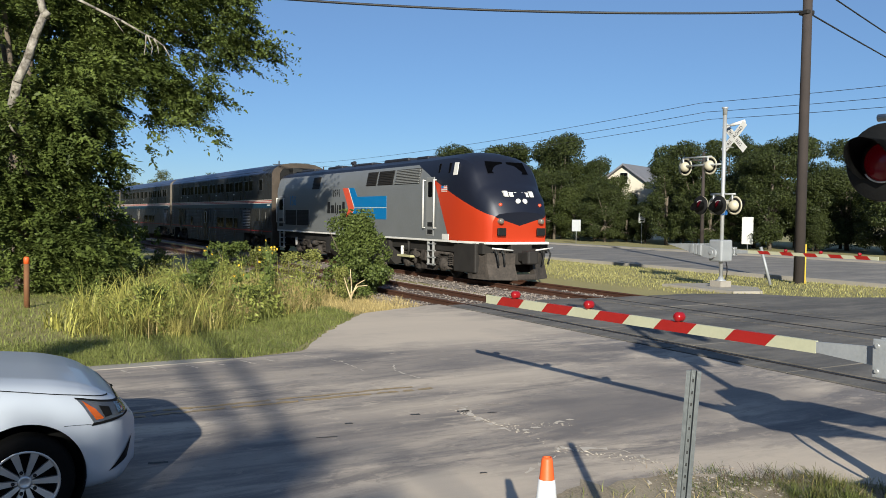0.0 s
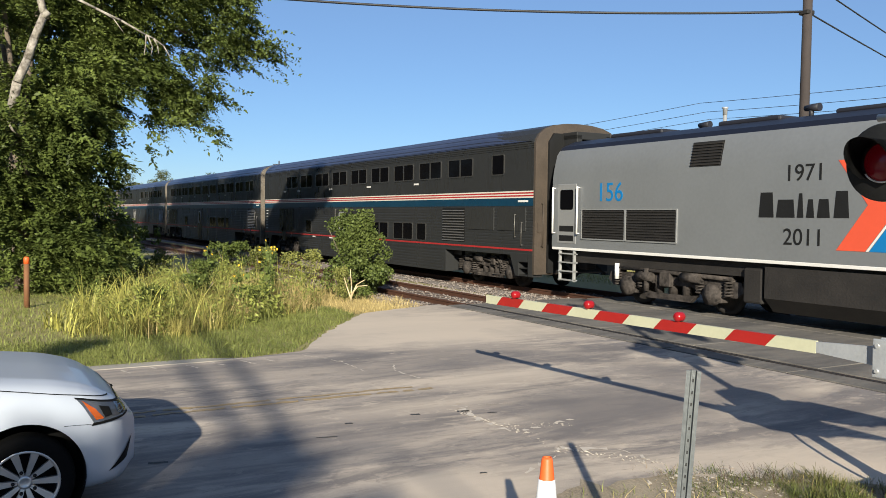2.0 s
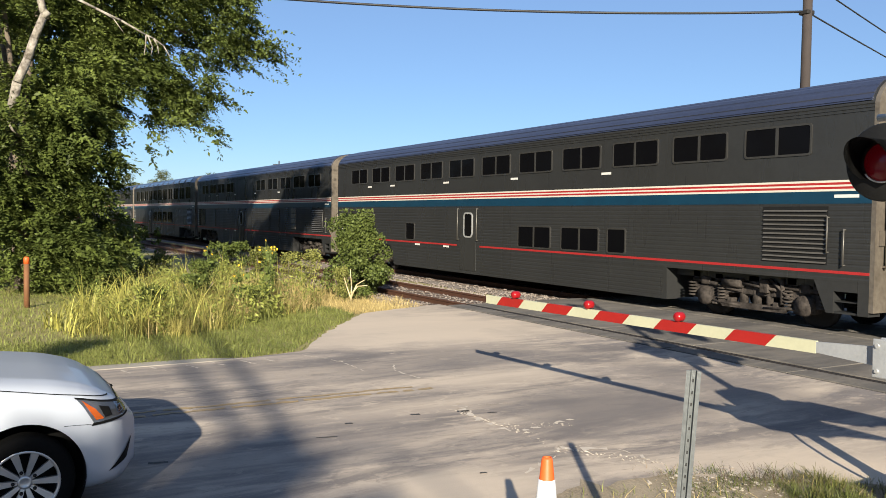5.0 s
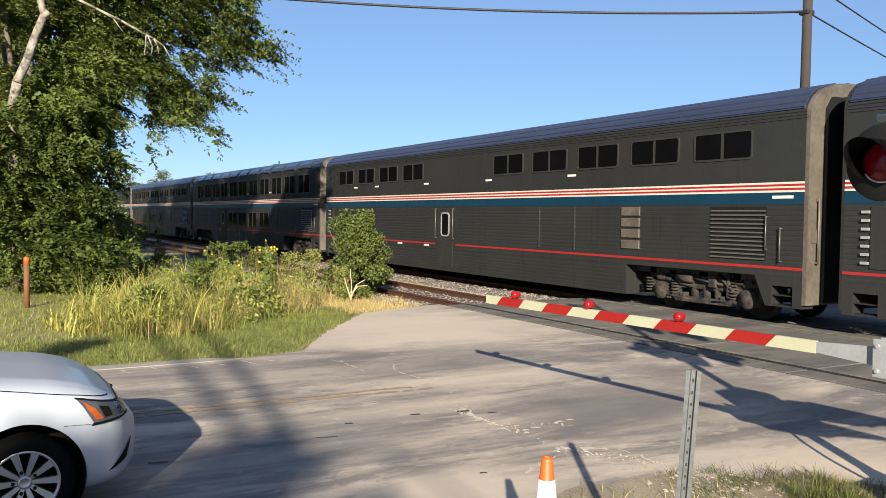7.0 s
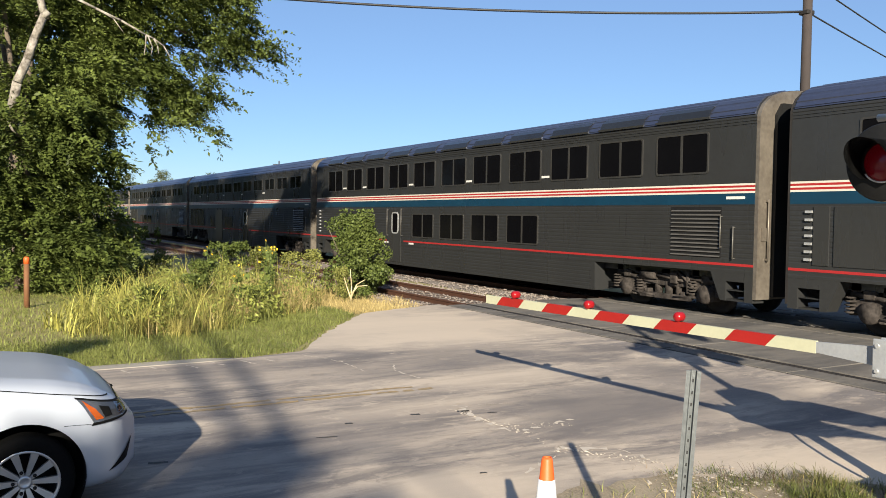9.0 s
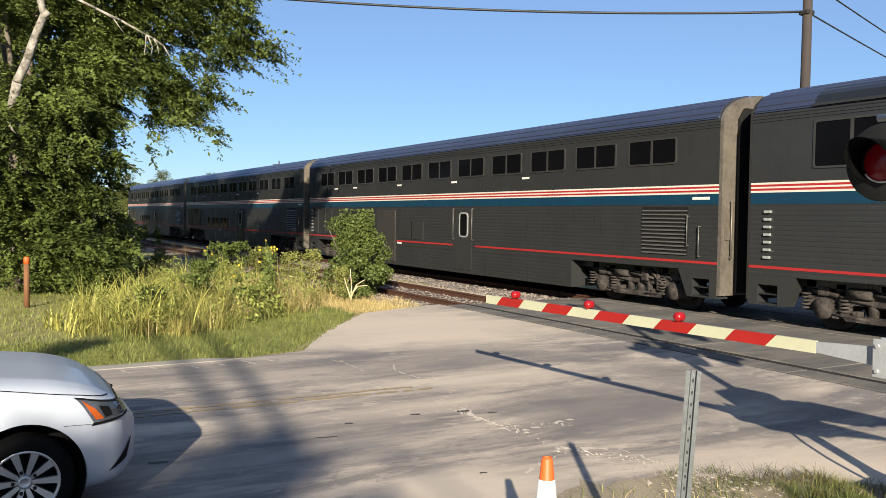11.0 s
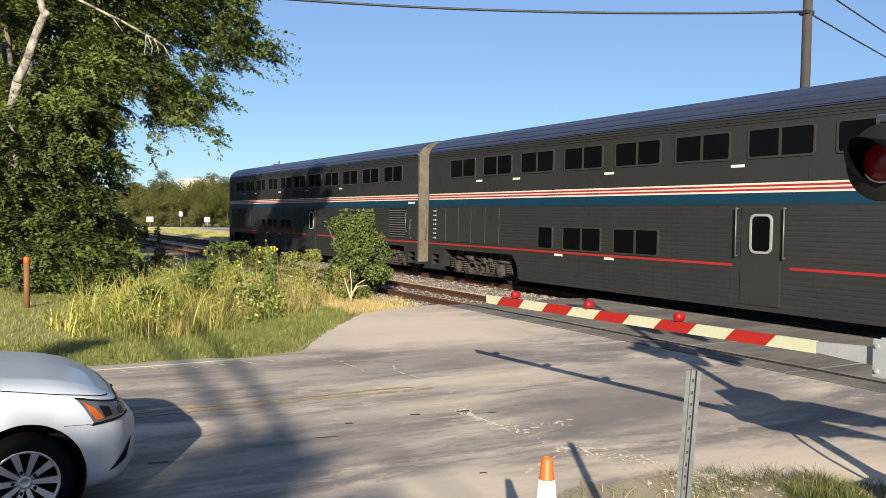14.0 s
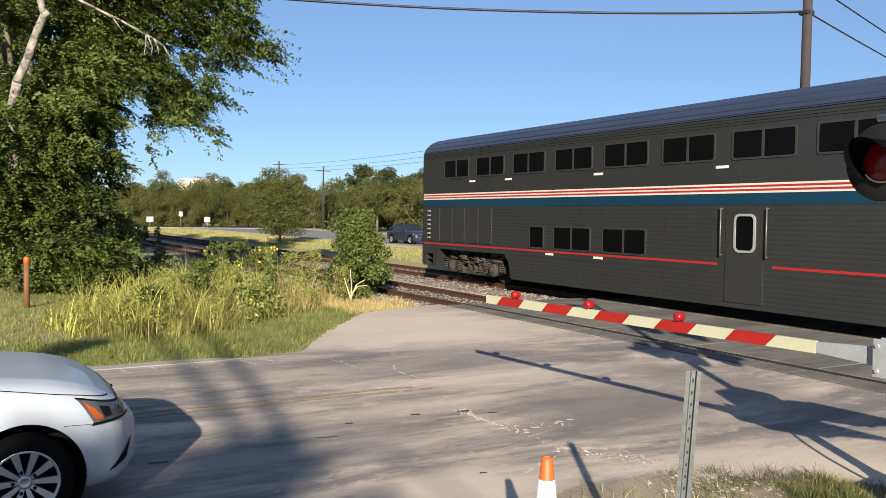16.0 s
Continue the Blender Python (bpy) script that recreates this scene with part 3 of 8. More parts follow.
def car_meshes():
    d = {}
    # a double window, its two panes and its gasket
    for kind, z0, z1 in (("up", 3.43, 4.06), ("tall", 3.17, 4.10), ("low", 1.26, 1.92), ("lounge_low", 1.36, 2.24)):
        o = rounded(0, 1.62, z0, z1, 0.07)
        bm = ring(bmesh.new(), o, rounded(0.042, 1.578, z0 + 0.042, z1 - 0.042, 0.05), -0.018, 0.02)
        box(bm, 0.775, 0.845, -0.014, 0.02, z0 + 0.03, z1 - 0.03)
        d["frame_" + kind] = mesh_of("window", bm, WINFRAME)
        d["pane_" + kind] = mesh_of("pane", bx(0.03, 0.79, -0.006, 0.02, z0 + 0.03, z1 - 0.03), GLASS)
    o = rounded(0, 0.72, 1.26, 1.92, 0.08)
    d["frame_single"] = mesh_of("window", ring(bmesh.new(), o, rounded(0.042, 0.678, 1.302, 1.878, 0.05), -0.018, 0.02), WINFRAME)
    d["pane_single"] = mesh_of("pane", bx(0.03, 0.69, -0.006, 0.02, 1.29, 1.89), GLASS)
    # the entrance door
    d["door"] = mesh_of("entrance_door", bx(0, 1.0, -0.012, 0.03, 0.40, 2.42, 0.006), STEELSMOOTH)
    d["door_window"] = mesh_of("door_window", ring(bmesh.new(), rounded(0.24, 0.80, 1.47, 2.29, 0.14, 6), rounded(0.29, 0.75, 1.52, 2.24, 0.10, 6), -0.035, 0.0), ALU)
    d["door_pane"] = mesh_of("pane", pz(rounded(0.28, 0.76, 1.51, 2.25, 0.10, 6), "y", -0.02, 0.01), GLASS)
    bm = bmesh.new()
    for z in (1.40, 2.40):
        tube(bm, (0, 0.05, z), (0, -0.06, z), 0.014, seg=8)
    tube(bm, (0, -0.06, 1.38), (0, -0.06, 2.42), 0.018, seg=8)
    d["grab_rail"] = mesh_of("grab_rail", bm, LOUVRE)
    # louvre of the machinery bay
    bm = bx(0, 1.5, -0.006, 0.03, 1.33, 2.44)
    d["louvre_back"] = mesh_of("louvre", bm, BLACK)
    bm = bmesh.new()
    prism(bm, [(-0.035, 0), (-0.005, 0.03), (-0.002, 0.03), (-0.03, -0.006)], "x", 0.02, 1.48)
    d["louvre_slat"] = mesh_of("slat", bm, LOUVRE)
    d["rung"] = mesh_of("rung", bx(0, 0.15, -0.05, 0.02, 0, 0.05), ALU)
    bm = bmesh.new()
    tube(bm, (0, -0.06, 0), (0, -0.06, 0.7), 0.014, seg=8)
    for z in (0.02, 0.68):
        tube(bm, (0, 0.03, z), (0, -0.06, z), 0.012, seg=8)
    d["grab_bar"] = mesh_of("grab_bar", bm, LOUVRE)
    d["letter_bar"] = mesh_of("letter_bar", bx(0, 0.5, -0.008, 0.01, 0, 0.06), WHITE)
    d["plate"] = mesh_of("label_plate", bx(0, 0.36, -0.006, 0.01, 0, 0.06), WHITE)
    # a two-axle truck
    bm = bmesh.new()
    for sy in (-1, 1):
        y = sy * 1.08
        prism(bm, [(-1.75, 0.52), (-1.55, 0.38), (-0.95, 0.36), (-0.7, 0.55), (0.7, 0.55), (0.95, 0.36), (1.55, 0.38), (1.75, 0.52), (1.6, 0.66), (0.8, 0.74), (-0.8, 0.74), (-1.6, 0.66)], "y", y - 0.09, y + 0.09)
        for x in (-1.29, 1.29):
            box(bm, x - 0.2, x + 0.2, y + sy * 0.02 - 0.14, y + sy * 0.02 + 0.14, 0.28, 0.62, 0.04)
            tube(bm, (x, y + sy * 0.14, 0.44), (x, y + sy * 0.22, 0.44), 0.13, seg=14)
            for dx in (-0.42, 0.42):
                tube(bm, (x + dx, y, 0.36), (x + dx, y, 0.72), 0.085, seg=10)
        for x in (-0.35, 0.0, 0.35):
            tube(bm, (x, y, 0.30), (x, y, 0.82), 0.10, seg=10)
        box(bm, -0.55, 0.55, y - 0.13, y + 0.13, 0.22, 0.34, 0.03)
        box(bm, -0.16, 0.16, y - 0.12, y + 0.12, 0.74, 0.98, 0.03)
        tube(bm, (-1.7, y + sy * 0.1, 0.78), (-0.3, y + sy * 0.12, 0.62), 0.05, seg=8)
        tube(bm, (0.2, y + sy * 0.12, 0.80), (1.75, y + sy * 0.1, 0.72), 0.045, seg=8)
        tube(bm, (0.75, y + sy * 0.15, 0.42), (0.75, y + sy * 0.15, 0.95), 0.05, seg=8)
    # journal discs, coil springs, brake rigging and a dropped equaliser
    for sy in (-1, 1):
        for x in (-1.29, 1.29):
            lathe(bm, pose(x, sy * 1.24, 0.44, 90 if sy < 0 else -90), [(0.001, 0.11), (0.10, 0.11), (0.12, 0.08), (0.19, 0.07), (0.21, 0.04), (0.21, -0.06)], 18)
            for k in range(5):
                lathe(bm, pose(x - 0.42, sy * 1.2, 0.42 + 0.07 * k), [(0.08, -0.02), (0.115, 0), (0.08, 0.02)], 12)
                lathe(bm, pose(x + 0.42, sy * 1.2, 0.42 + 0.07 * k), [(0.08, -0.02), (0.115, 0), (0.08, 0.02)], 12)
            box(bm, x - 0.16, x + 0.1, sy * 1.18 - 0.06, sy * 1.18 + 0.06, 0.68, 0.86, 0.03)
        prism(bm, [(-0.95, 0.40), (-0.8, 0.24), (0.8, 0.24), (0.95, 0.40), (0.7, 0.36), (-0.7, 0.36)], "y", sy * 1.2 - 0.05, sy * 1.2 + 0.05)
        tube(bm, (-0.75, sy * 1.26, 0.78), (-0.25, sy * 1.26, 0.78), 0.10, seg=12)
        tube(bm, (-0.25, sy * 1.26, 0.78), (0.6, sy * 1.24, 0.70), 0.03, seg=8)
        tube(bm, (0.45, sy * 1.25, 0.92), (0.95, sy * 1.25, 0.55), 0.035, seg=8)
        box(bm, 0.2, 0.42, sy * 1.2 - 0.08, sy * 1.2 + 0.08, 0.62, 0.9, 0.02)
    for x in (-1.05, -0.62, 0.58, 1.08):
        box(bm, x - 0.07, x + 0.07, -1.24, -1.02, 0.26, 0.44, 0.02)
        box(bm, x - 0.05, x + 0.05, 1.02, 1.24, 0.26, 0.44, 0.02)
    for x, z in ((-1.6, 0.9), (-0.95, 0.86), (0.95, 0.9), (1.55, 0.84)):
        box(bm, x - 0.12, x + 0.12, -1.2, -1.0, z - 0.09, z + 0.09, 0.02)
        box(bm, x - 0.12, x + 0.12, 1.0, 1.2, z - 0.09, z + 0.09, 0.02)
    tube(bm, (-1.2, -1.22, 0.34), (-0.3, -1.24, 0.30), 0.03, seg=8), tube(bm, (0.3, -1.24, 0.30), (1.2, -1.22, 0.36), 0.03, seg=8)
    box(bm, -0.3, 0.3, -1.1, 1.1, 0.5, 0.85, 0.04)
    d["truck"] = mesh_of("truck", bm, TRUCK)
    bm = bmesh.new()
    for sy in (-1, 1):
        lathe(bm, pose(0, sy * 0.75, 0, 90), [(0.001, -0.07), (0.12, -0.08), (0.14, -0.03), (0.32, -0.03), (0.36, -0.07), (0.457, -0.065), (0.457, 0.06), (0.36, 0.06), (0.32, 0.02), (0.14, 0.03), (0.12, 0.08), (0.001, 0.08)], 28)
        for i in range(3):
            a = math.pi * 2 * i / 3
            tube(bm, (0.22 * math.cos(a), sy * 0.70, 0.22 * math.sin(a)), (0.22 * math.cos(a), sy * 0.82, 0.22 * math.sin(a)), 0.05, seg=8)
    tube(bm, (0, -1.2, 0), (0, 1.2, 0), 0.08, seg=14)
    d["wheelset"] = mesh_of("wheelset", bm, DARK)
    # the bodies
    bm = bmesh.new()
    prism(bm, both(SIDE), "x", 0.0, 25.05)
    prism(bm, both(SKIRT), "x", 5.5, 19.85)
    for sy in (-1, 1):
        y0, y1 = (-1.545, -1.2) if sy < 0 else (1.2, 1.545)
        prism(bm, [(19.85, 1.03), (19.85, 0.29), (20.0, 0.29), (19.98, 1.03)], "y", y0, y1)
        prism(bm, [(5.5, 1.03), (5.5, 0.29), (5.6, 0.29), (5.42, 0.8), (5.2, 1.03)], "y", y0, y1)
        for a, b, c, e in ((0.0, 0.22, 0.72, 1.15), (25.05, 24.83, 24.33, 23.9)):
            prism(bm, [(a, 1.03), (a, 0.42), (b, 0.42), (b, 0.84), (c, 0.84), (c, 0.42), (c + (c - b) * 0.3, 0.42), (e, 1.03)], "y", y0, y1)
            box(bm, min(b, c), max(b, c), y0 + 0.03, y1 - 0.03, 0.42, 0.46)
            box(bm, min(b, c), max(b, c), y0 + 0.03, y1 - 0.03, 0.64, 0.66)
    box(bm, 0.3, 24.8, -1.2, 1.2, 0.86, 1.04)
    box(bm, 6.0, 19.5, -1.1, 1.1, 0.35, 0.9)
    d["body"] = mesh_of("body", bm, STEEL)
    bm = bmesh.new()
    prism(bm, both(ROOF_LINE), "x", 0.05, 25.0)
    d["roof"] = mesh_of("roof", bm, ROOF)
    # flat end walls with their gangway
    end = [(1.548, 0.50)] + [(1.548, 4.30), (1.515, 4.42), (1.415, 4.575), (1.215, 4.735), (0.9, 4.845), (0.45, 4.91), (0, 4.925)]
    bm = pz(both(end), "x", 25.05, 25.14)
    for y in (-1.3, 1.3):
        tube(bm, (25.2, y, 1.3), (25.2, y, 2.6), 0.02, seg=8)
        box(bm, 25.13, 25.2, y - 0.03, y + 0.03, 1.32, 1.36), box(bm, 25.13, 25.2, y - 0.03, y + 0.03, 2.54, 2.58)
    box(bm, 25.13, 25.17, -1.45, -1.22, 1.72, 2.0)
    d["end"] = mesh_of("end_wall", bm, ENDPLATE)
    d["vestibule"] = mesh_of("vestibule", pz([(-1.12, 0.55), (-1.12, 4.35), (-0.95, 4.6), (0.95, 4.6), (1.12, 4.35), (1.12, 0.55)], "x", 25.12, 25.22), BLACK)
    # rear wall coloured dark, standing in for the shade between cars
    d["shaded_rear_end"] = mesh_of("end_wall", pz(both(end), "x", -0.06, 0.0), DARK)
    bm = bmesh.new()
    for y0, y1, z0, z1 in ((-0.62, -0.42, 2.55, 4.55), (0.42, 0.62, 2.55, 4.55), (-0.62, 0.62, 4.4, 4.62), (-0.62, 0.62, 2.45, 2.6)):
        box(bm, 25.14, 25.83, y0, y1, z0, z1, 0.02)
    d["gangway"] = mesh_of("gangway", bm, RUBBER)
    bm = bx(24.6, 25.5, -0.12, 0.12, 0.72, 0.98, 0.03)
    box(bm, 25.45, 25.85, -0.17, 0.17, 0.66, 1.02, 0.05)
    tube(bm, (25.1, -0.5, 0.9), (25.8, -0.5, 0.55), 0.04), tube(bm, (25.1, 0.5, 0.9), (25.8, 0.5, 0.55), 0.04)
    d["coupler"] = mesh_of("coupler", bm, DARK)
    # painted bands along the sides
    for key, z0, z1 in (("white_band", 2.89, 2.93), ("red_band", 2.845, 2.89), ("white_band2", 2.81, 2.845), ("red_band2", 2.765, 2.81), ("white_band3", 2.725, 2.765), ("blue_band", 2.49, 2.725)):
        bm = bx(0.0, 25.05, -1.554, -1.545, z0, z1)
        d[key] = mesh_of("stripe", bm, CREAMFILM if "white" in key else REDSTRIPE if "red" in key else BLUESTRIPE)
    return d


CM = car_meshes()
AT = [1.46 + MODULE * i for i in range(11)]


def louvre(root, s, side):
    lv = link("louvre", CM["louvre_back"], root, side @ pose(s, 0, 0))
    for i in range(12):
        link("slat", CM["louvre_slat"], lv, pose(0, 0, 1.35 + i * 0.09))
    return lv


def double_window(root, kind, s, side):
    w = link("window", CM["frame_" + kind], root, side @ pose(s, 0, 0))
    link("pane", CM["pane_" + kind], w)
    link("pane", CM["pane_" + kind], w, pose(0.8, 0, 0))


def coach(label, upper, lower, singles, door, vents=(22.68,), tall=False, stripes_gap=None, first=False):
    root = tagged(empty("passenger_car"), label, "train car", group="cars of the train")
    if not first:
        link("body", CM["body"], root), link("roof", CM["roof"], root, label="ribbed steel roof, the sky's blue mixed into its grey")
        link("end_wall", CM["end"], root, label="end wall coloured sunlit beige, with grab rails")
    else:
        link("body", CM["body"], root)
        # the leading roof end rounds down to the locomotive
        rows = [(0.05, 0.0), (22.2, 0.0), (22.9, 0.05), (23.5, 0.13), (24.1, 0.26), (24.6, 0.42), (24.95, 0.58)]
        vs, fs = [], []
        line = both(ROOF_LINE)
        for x, drop in rows:
            vs += [(x, y, max(4.36, z - drop * max(0.0, (z - 4.36) / 0.58))) for y, z in line]
        n = len(line)
        for r in range(len(rows) - 1):
            fs += [(r * n + i, r * n + i + 1, (r + 1) * n + i + 1, (r + 1) * n + i) for i in range(n - 1)]
        link("roof", mesh_of("roof", flat_body(vs, fs), ROOF), root, label="dull steel roof rounded at its leading end")
        grimy = CM["end"].copy()
        grimy.materials[0] = ENDDARK
        link("end_wall", grimy, root, label="grimy brown end wall with grab rails")
    link("end_wall", CM["shaded_rear_end"], root), link("gangway", CM["gangway"], root, label="black rubber gangway"), link("vestibule", CM["vestibule"], root), link("coupler", CM["coupler"], root)
    for key in ("white_band", "red_band", "white_band2", "red_band2", "white_band3", "blue_band"):
        link("stripe", CM[key], root)
        link("stripe", CM[key], root, pose(25.05, 0, 0, 0, 0, 180))
    cuts = sorted([0.0, door - 0.22, door + 1.22, 25.05] + (list(stripes_gap) if stripes_gap else []))
    for a, b in zip(cuts[::2], cuts[1::2]):
        for sy in (-1, 1):
            part("red_stripe", bx(a, b, min(sy * 1.545, sy * 1.556), max(sy * 1.545, sy * 1.556), 1.175, 1.228), REDSTRIPE, root)
    for sign in (1, -1):
        side = pose(0, -1.55, 0) if sign > 0 else pose(25.05, 1.55, 0, 0, 0, 180)
        def at(s, w):
            return s if sign > 0 else 25.05 - s - w
        for i in upper:
            double_window(root, "tall" if tall else "up", at(AT[i], 1.62), side)
        for i in lower:
            double_window(root, "lounge_low" if tall else "low", at(AT[i] - (0.02 if not tall else 0.1), 1.62), side)
        for s in singles:
            w = link("window", CM["frame_single"], root, side @ pose(at(s, 0.72), 0, 0))
            link("pane", CM["pane_single"], w)
        dr = link("entrance_door", CM["door"], root, side @ pose(at(door, 1.0), 0, 0))
        dw = link("door_window", CM["door_window"], dr, label="rounded window in a pale metal frame")
        link("pane", CM["door_pane"], dw)
        for s in (door - 0.1, door + 1.1):
            link("grab_rail", CM["grab_rail"], root, side @ pose(at(s, 0), 0, 0))
        for k in range(7):
            link("rung", CM["rung"], root, side @ pose(at(0.38, 0.15), 0, 1.38 + 0.155 * k), "pale metal step rung")
        for s, z in ((24.2, 1.55), (24.55, 1.32)):
            link("grab_bar", CM["grab_bar"], root, side @ pose(at(s, 0), 0, z))
        link("letter_bar", CM["letter_bar"], root, side @ pose(at(24.3, 0.5), -0.004, 2.6))
        for s in vents:
            louvre(root, at(s, 1.5), side)
        for s, z in ((3.12, 3.27), (5.2, 3.27), (9.35, 3.27), (13.45, 3.27), (17.6, 3.27), (7.3, 1.10), (9.4, 1.10)):
            link("label_plate", CM["plate"], root, side @ pose(at(s, 0.36), 0, z))
    for x in (2.85, 22.2):
        tr = link("truck", CM["truck"], root, pose(x, 0, 0.02), label="grimy cast steel truck")
        for dx in (-1.29, 1.29):
            wheelsets.append((link("wheelset", CM["wheelset"], tr), Vector((dx, 0, 0.437)), 0.457))
    return root


def flat_body(vs, fs):
    bm = bmesh.new()
    v = [bm.verts.new(p) for p in vs]
    for f in fs:
        bm.faces.new([v[i] for i in f])
    bmesh.ops.recalc_face_normals(bm, faces=bm.faces)
    return bm


def panels(root, rows):
    """Access panels and doors in the lower side: (from, to, z0, z1)."""
    for a, b, z0, z1 in rows:
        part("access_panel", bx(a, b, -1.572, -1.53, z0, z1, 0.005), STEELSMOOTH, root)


wheelsets = []
ALL = range(11)
STEELCAR = "stainless steel two-level %s with striped sides"
lead = [(0.55, 1.2, 1.30, 2.44), (1.26, 2.05, 1.30, 2.44), (2.1, 2.85, 1.30, 2.44), (2.9, 3.7, 1.30, 2.44), (3.75, 4.5, 1.30, 2.44)]
c0 = coach(STEELCAR % "coach car", ALL, (3, 4), (6.5,), 13.77)
panels(c0, lead)
c1 = coach(STEELCAR % "coach car", ALL, (3, 4), (6.5,), 13.77)
panels(c1, lead)
c2 = coach(STEELCAR % "coach car with a baggage door", ALL, (), (), 13.8, stripes_gap=(7.5, 9.35))
panels(c2, lead + [(6.25, 7.2, 1.3, 1.95), (9.7, 11.5, 1.3, 1.95), (10.6, 10.64, 1.28, 1.97)])
part("baggage_door", bx(7.62, 9.25, -1.572, -1.53, 0.42, 2.36, 0.005), DOORBROWN, c2, "dull brown baggage door")
c3 = coach(STEELCAR % "lounge car with tall windows", ALL, (4, 5, 6, 7), (), 7.75, tall=True)
c4 = coach(STEELCAR % "dining car with few windows", (0, 1, 2, 3, 6, 7, 8, 9, 10), (), (), 10.42)
panels(c4, [(0.55, 0.9, 1.3, 2.44), (1.0, 2.2, 1.3, 2.44), (4.9, 5.0, 1.3, 2.44), (16.3, 16.36, 1.3, 2.44), (17.9, 17.96, 1.3, 2.44)])
for i in range(4):
    part("louvre_panel", bx(19.82, 20.46, -1.585, -1.53, 1.42 + 0.27 * i, 1.63 + 0.27 * i, 0.01), ENDPLATE, c4)
c5 = coach(STEELCAR % "sleeping car", ALL, (6, 7), (6.55, 17.85), 10.52)
panels(c5, lead[:4])
c6 = coach("grimy stainless steel two-level crew sleeping car behind the locomotive", range(1, 10), (6, 7), (6.4, 17.85), 10.32, vents=(19.75,), first=True)
w = link("window", CM["frame_single"], c6, pose(22.82, -1.55, 2.16))
link("pane", CM["pane_single"], w)
panels(c6, [(2.5, 3.2, 1.3, 2.44), (3.3, 4.6, 1.3, 2.44), (2.9, 3.5, 0.8, 1.5), (21.4, 23.0, 1.75, 2.44), (23.2, 24.7, 1.75, 2.44)])
coaches = [c0, c1, c2, c3, c4, c5, c6]
# roof windows of the lounge car
for i in ALL:
    for sy in (-1, 1):
        bm = bmesh.new()
        pts = [(1.552, 4.40), (1.475, 4.56), (1.30, 4.71), (1.28, 4.73), (1.49, 4.58), (1.575, 4.40)]
        prism(bm, [(sy * y, z) for y, z in pts], "x", AT[i] + 0.02, AT[i] + 1.6)
        rw = part("roof_window", bm, SKYGLASS, c3)
        part("sash", bx(AT[i] - 0.02, AT[i] + 1.64, min(sy * 1.565, sy * 1.59), max(sy * 1.565, sy * 1.59), 4.37, 4.42), STEELSMOOTH, rw)


# ---- the locomotive ----
def paint_loco():
    """Grey flanks, orange nose and dark blue-black roof, divided by straight slanted lines."""
    m = surf("locomotive_paint", (0.258, 0.266, 0.27), (0.205, 0.212, 0.215), 0.46, metal=0.3, big=0.7, fine=12, bump=0.03, coat=0.0)
    n, l = m.node_tree.nodes, m.node_tree.links
    b = n["Principled BSDF"]
    src = b.inputs["Base Color"].links[0].from_socket
    co, sep = n.new("ShaderNodeTexCoord"), n.new("ShaderNodeSeparateXYZ")
    l.new(co.outputs["Object"], sep.inputs[0])

    def op(kind, a, c):
        o = n.new("ShaderNodeMath")
        o.operation = kind
        for i, v in enumerate((a, c)):
            if isinstance(v, (int, float)):
                o.inputs[i].default_value = v
            else:
                l.new(v, o.inputs[i])
        return o.outputs[0]
    x, z = sep.outputs[0], sep.outputs[2]
    orange = op("GREATER_THAN", op("ADD", x, op("MULTIPLY", z, 0.53)), 17.08 + 3.4 * 0.53)
    bend = op("MULTIPLY", op("MAXIMUM", op("SUBTRACT", x, 17.1), -9), 0.40)
    vee = op("MULTIPLY", op("MAXIMUM", op("SUBTRACT", 1.05, op("ABSOLUTE", sep.outputs[1], 0.0)), 0.0), op("MINIMUM", op("MULTIPLY", op("MAXIMUM", op("SUBTRACT", x, 19.9), 0.0), 1.2), 0.30))
    dark = op("MAXIMUM", op("GREATER_THAN", op("ADD", op("ADD", z, vee), bend), 3.42), op("GREATER_THAN", z, 4.02))
    for mask, c in ((orange, (0.51, 0.044, 0.010)), (dark, (0.010, 0.012, 0.023))):
        mix = n.new("ShaderNodeMix")
        mix.data_type = "RGBA"
        l.new(mask, mix.inputs[0]), l.new(src, mix.inputs[6])
        mix.inputs[7].default_value = (*c, 1)
        src = mix.outputs[2]
    l.new(src, b.inputs["Base Color"])
    return m


def words(name, text, size, m, material, parent, thick=0.004):
    cu = bpy.data.curves.new(name, "FONT")
    cu.body, cu.size, cu.extrude, cu.align_x = text, size, thick, "CENTER"
    ob = bpy.data.objects.new(name, cu)
    scene.collection.objects.link(ob)
    bpy.context.view_layer.update()
    me = bpy.data.meshes.new_from_object(ob.evaluated_get(bpy.context.evaluated_depsgraph_get()))
    bpy.data.objects.remove(ob)
    me.materials.clear()
    me.materials.append(material)
    return link(name, me, parent, m)


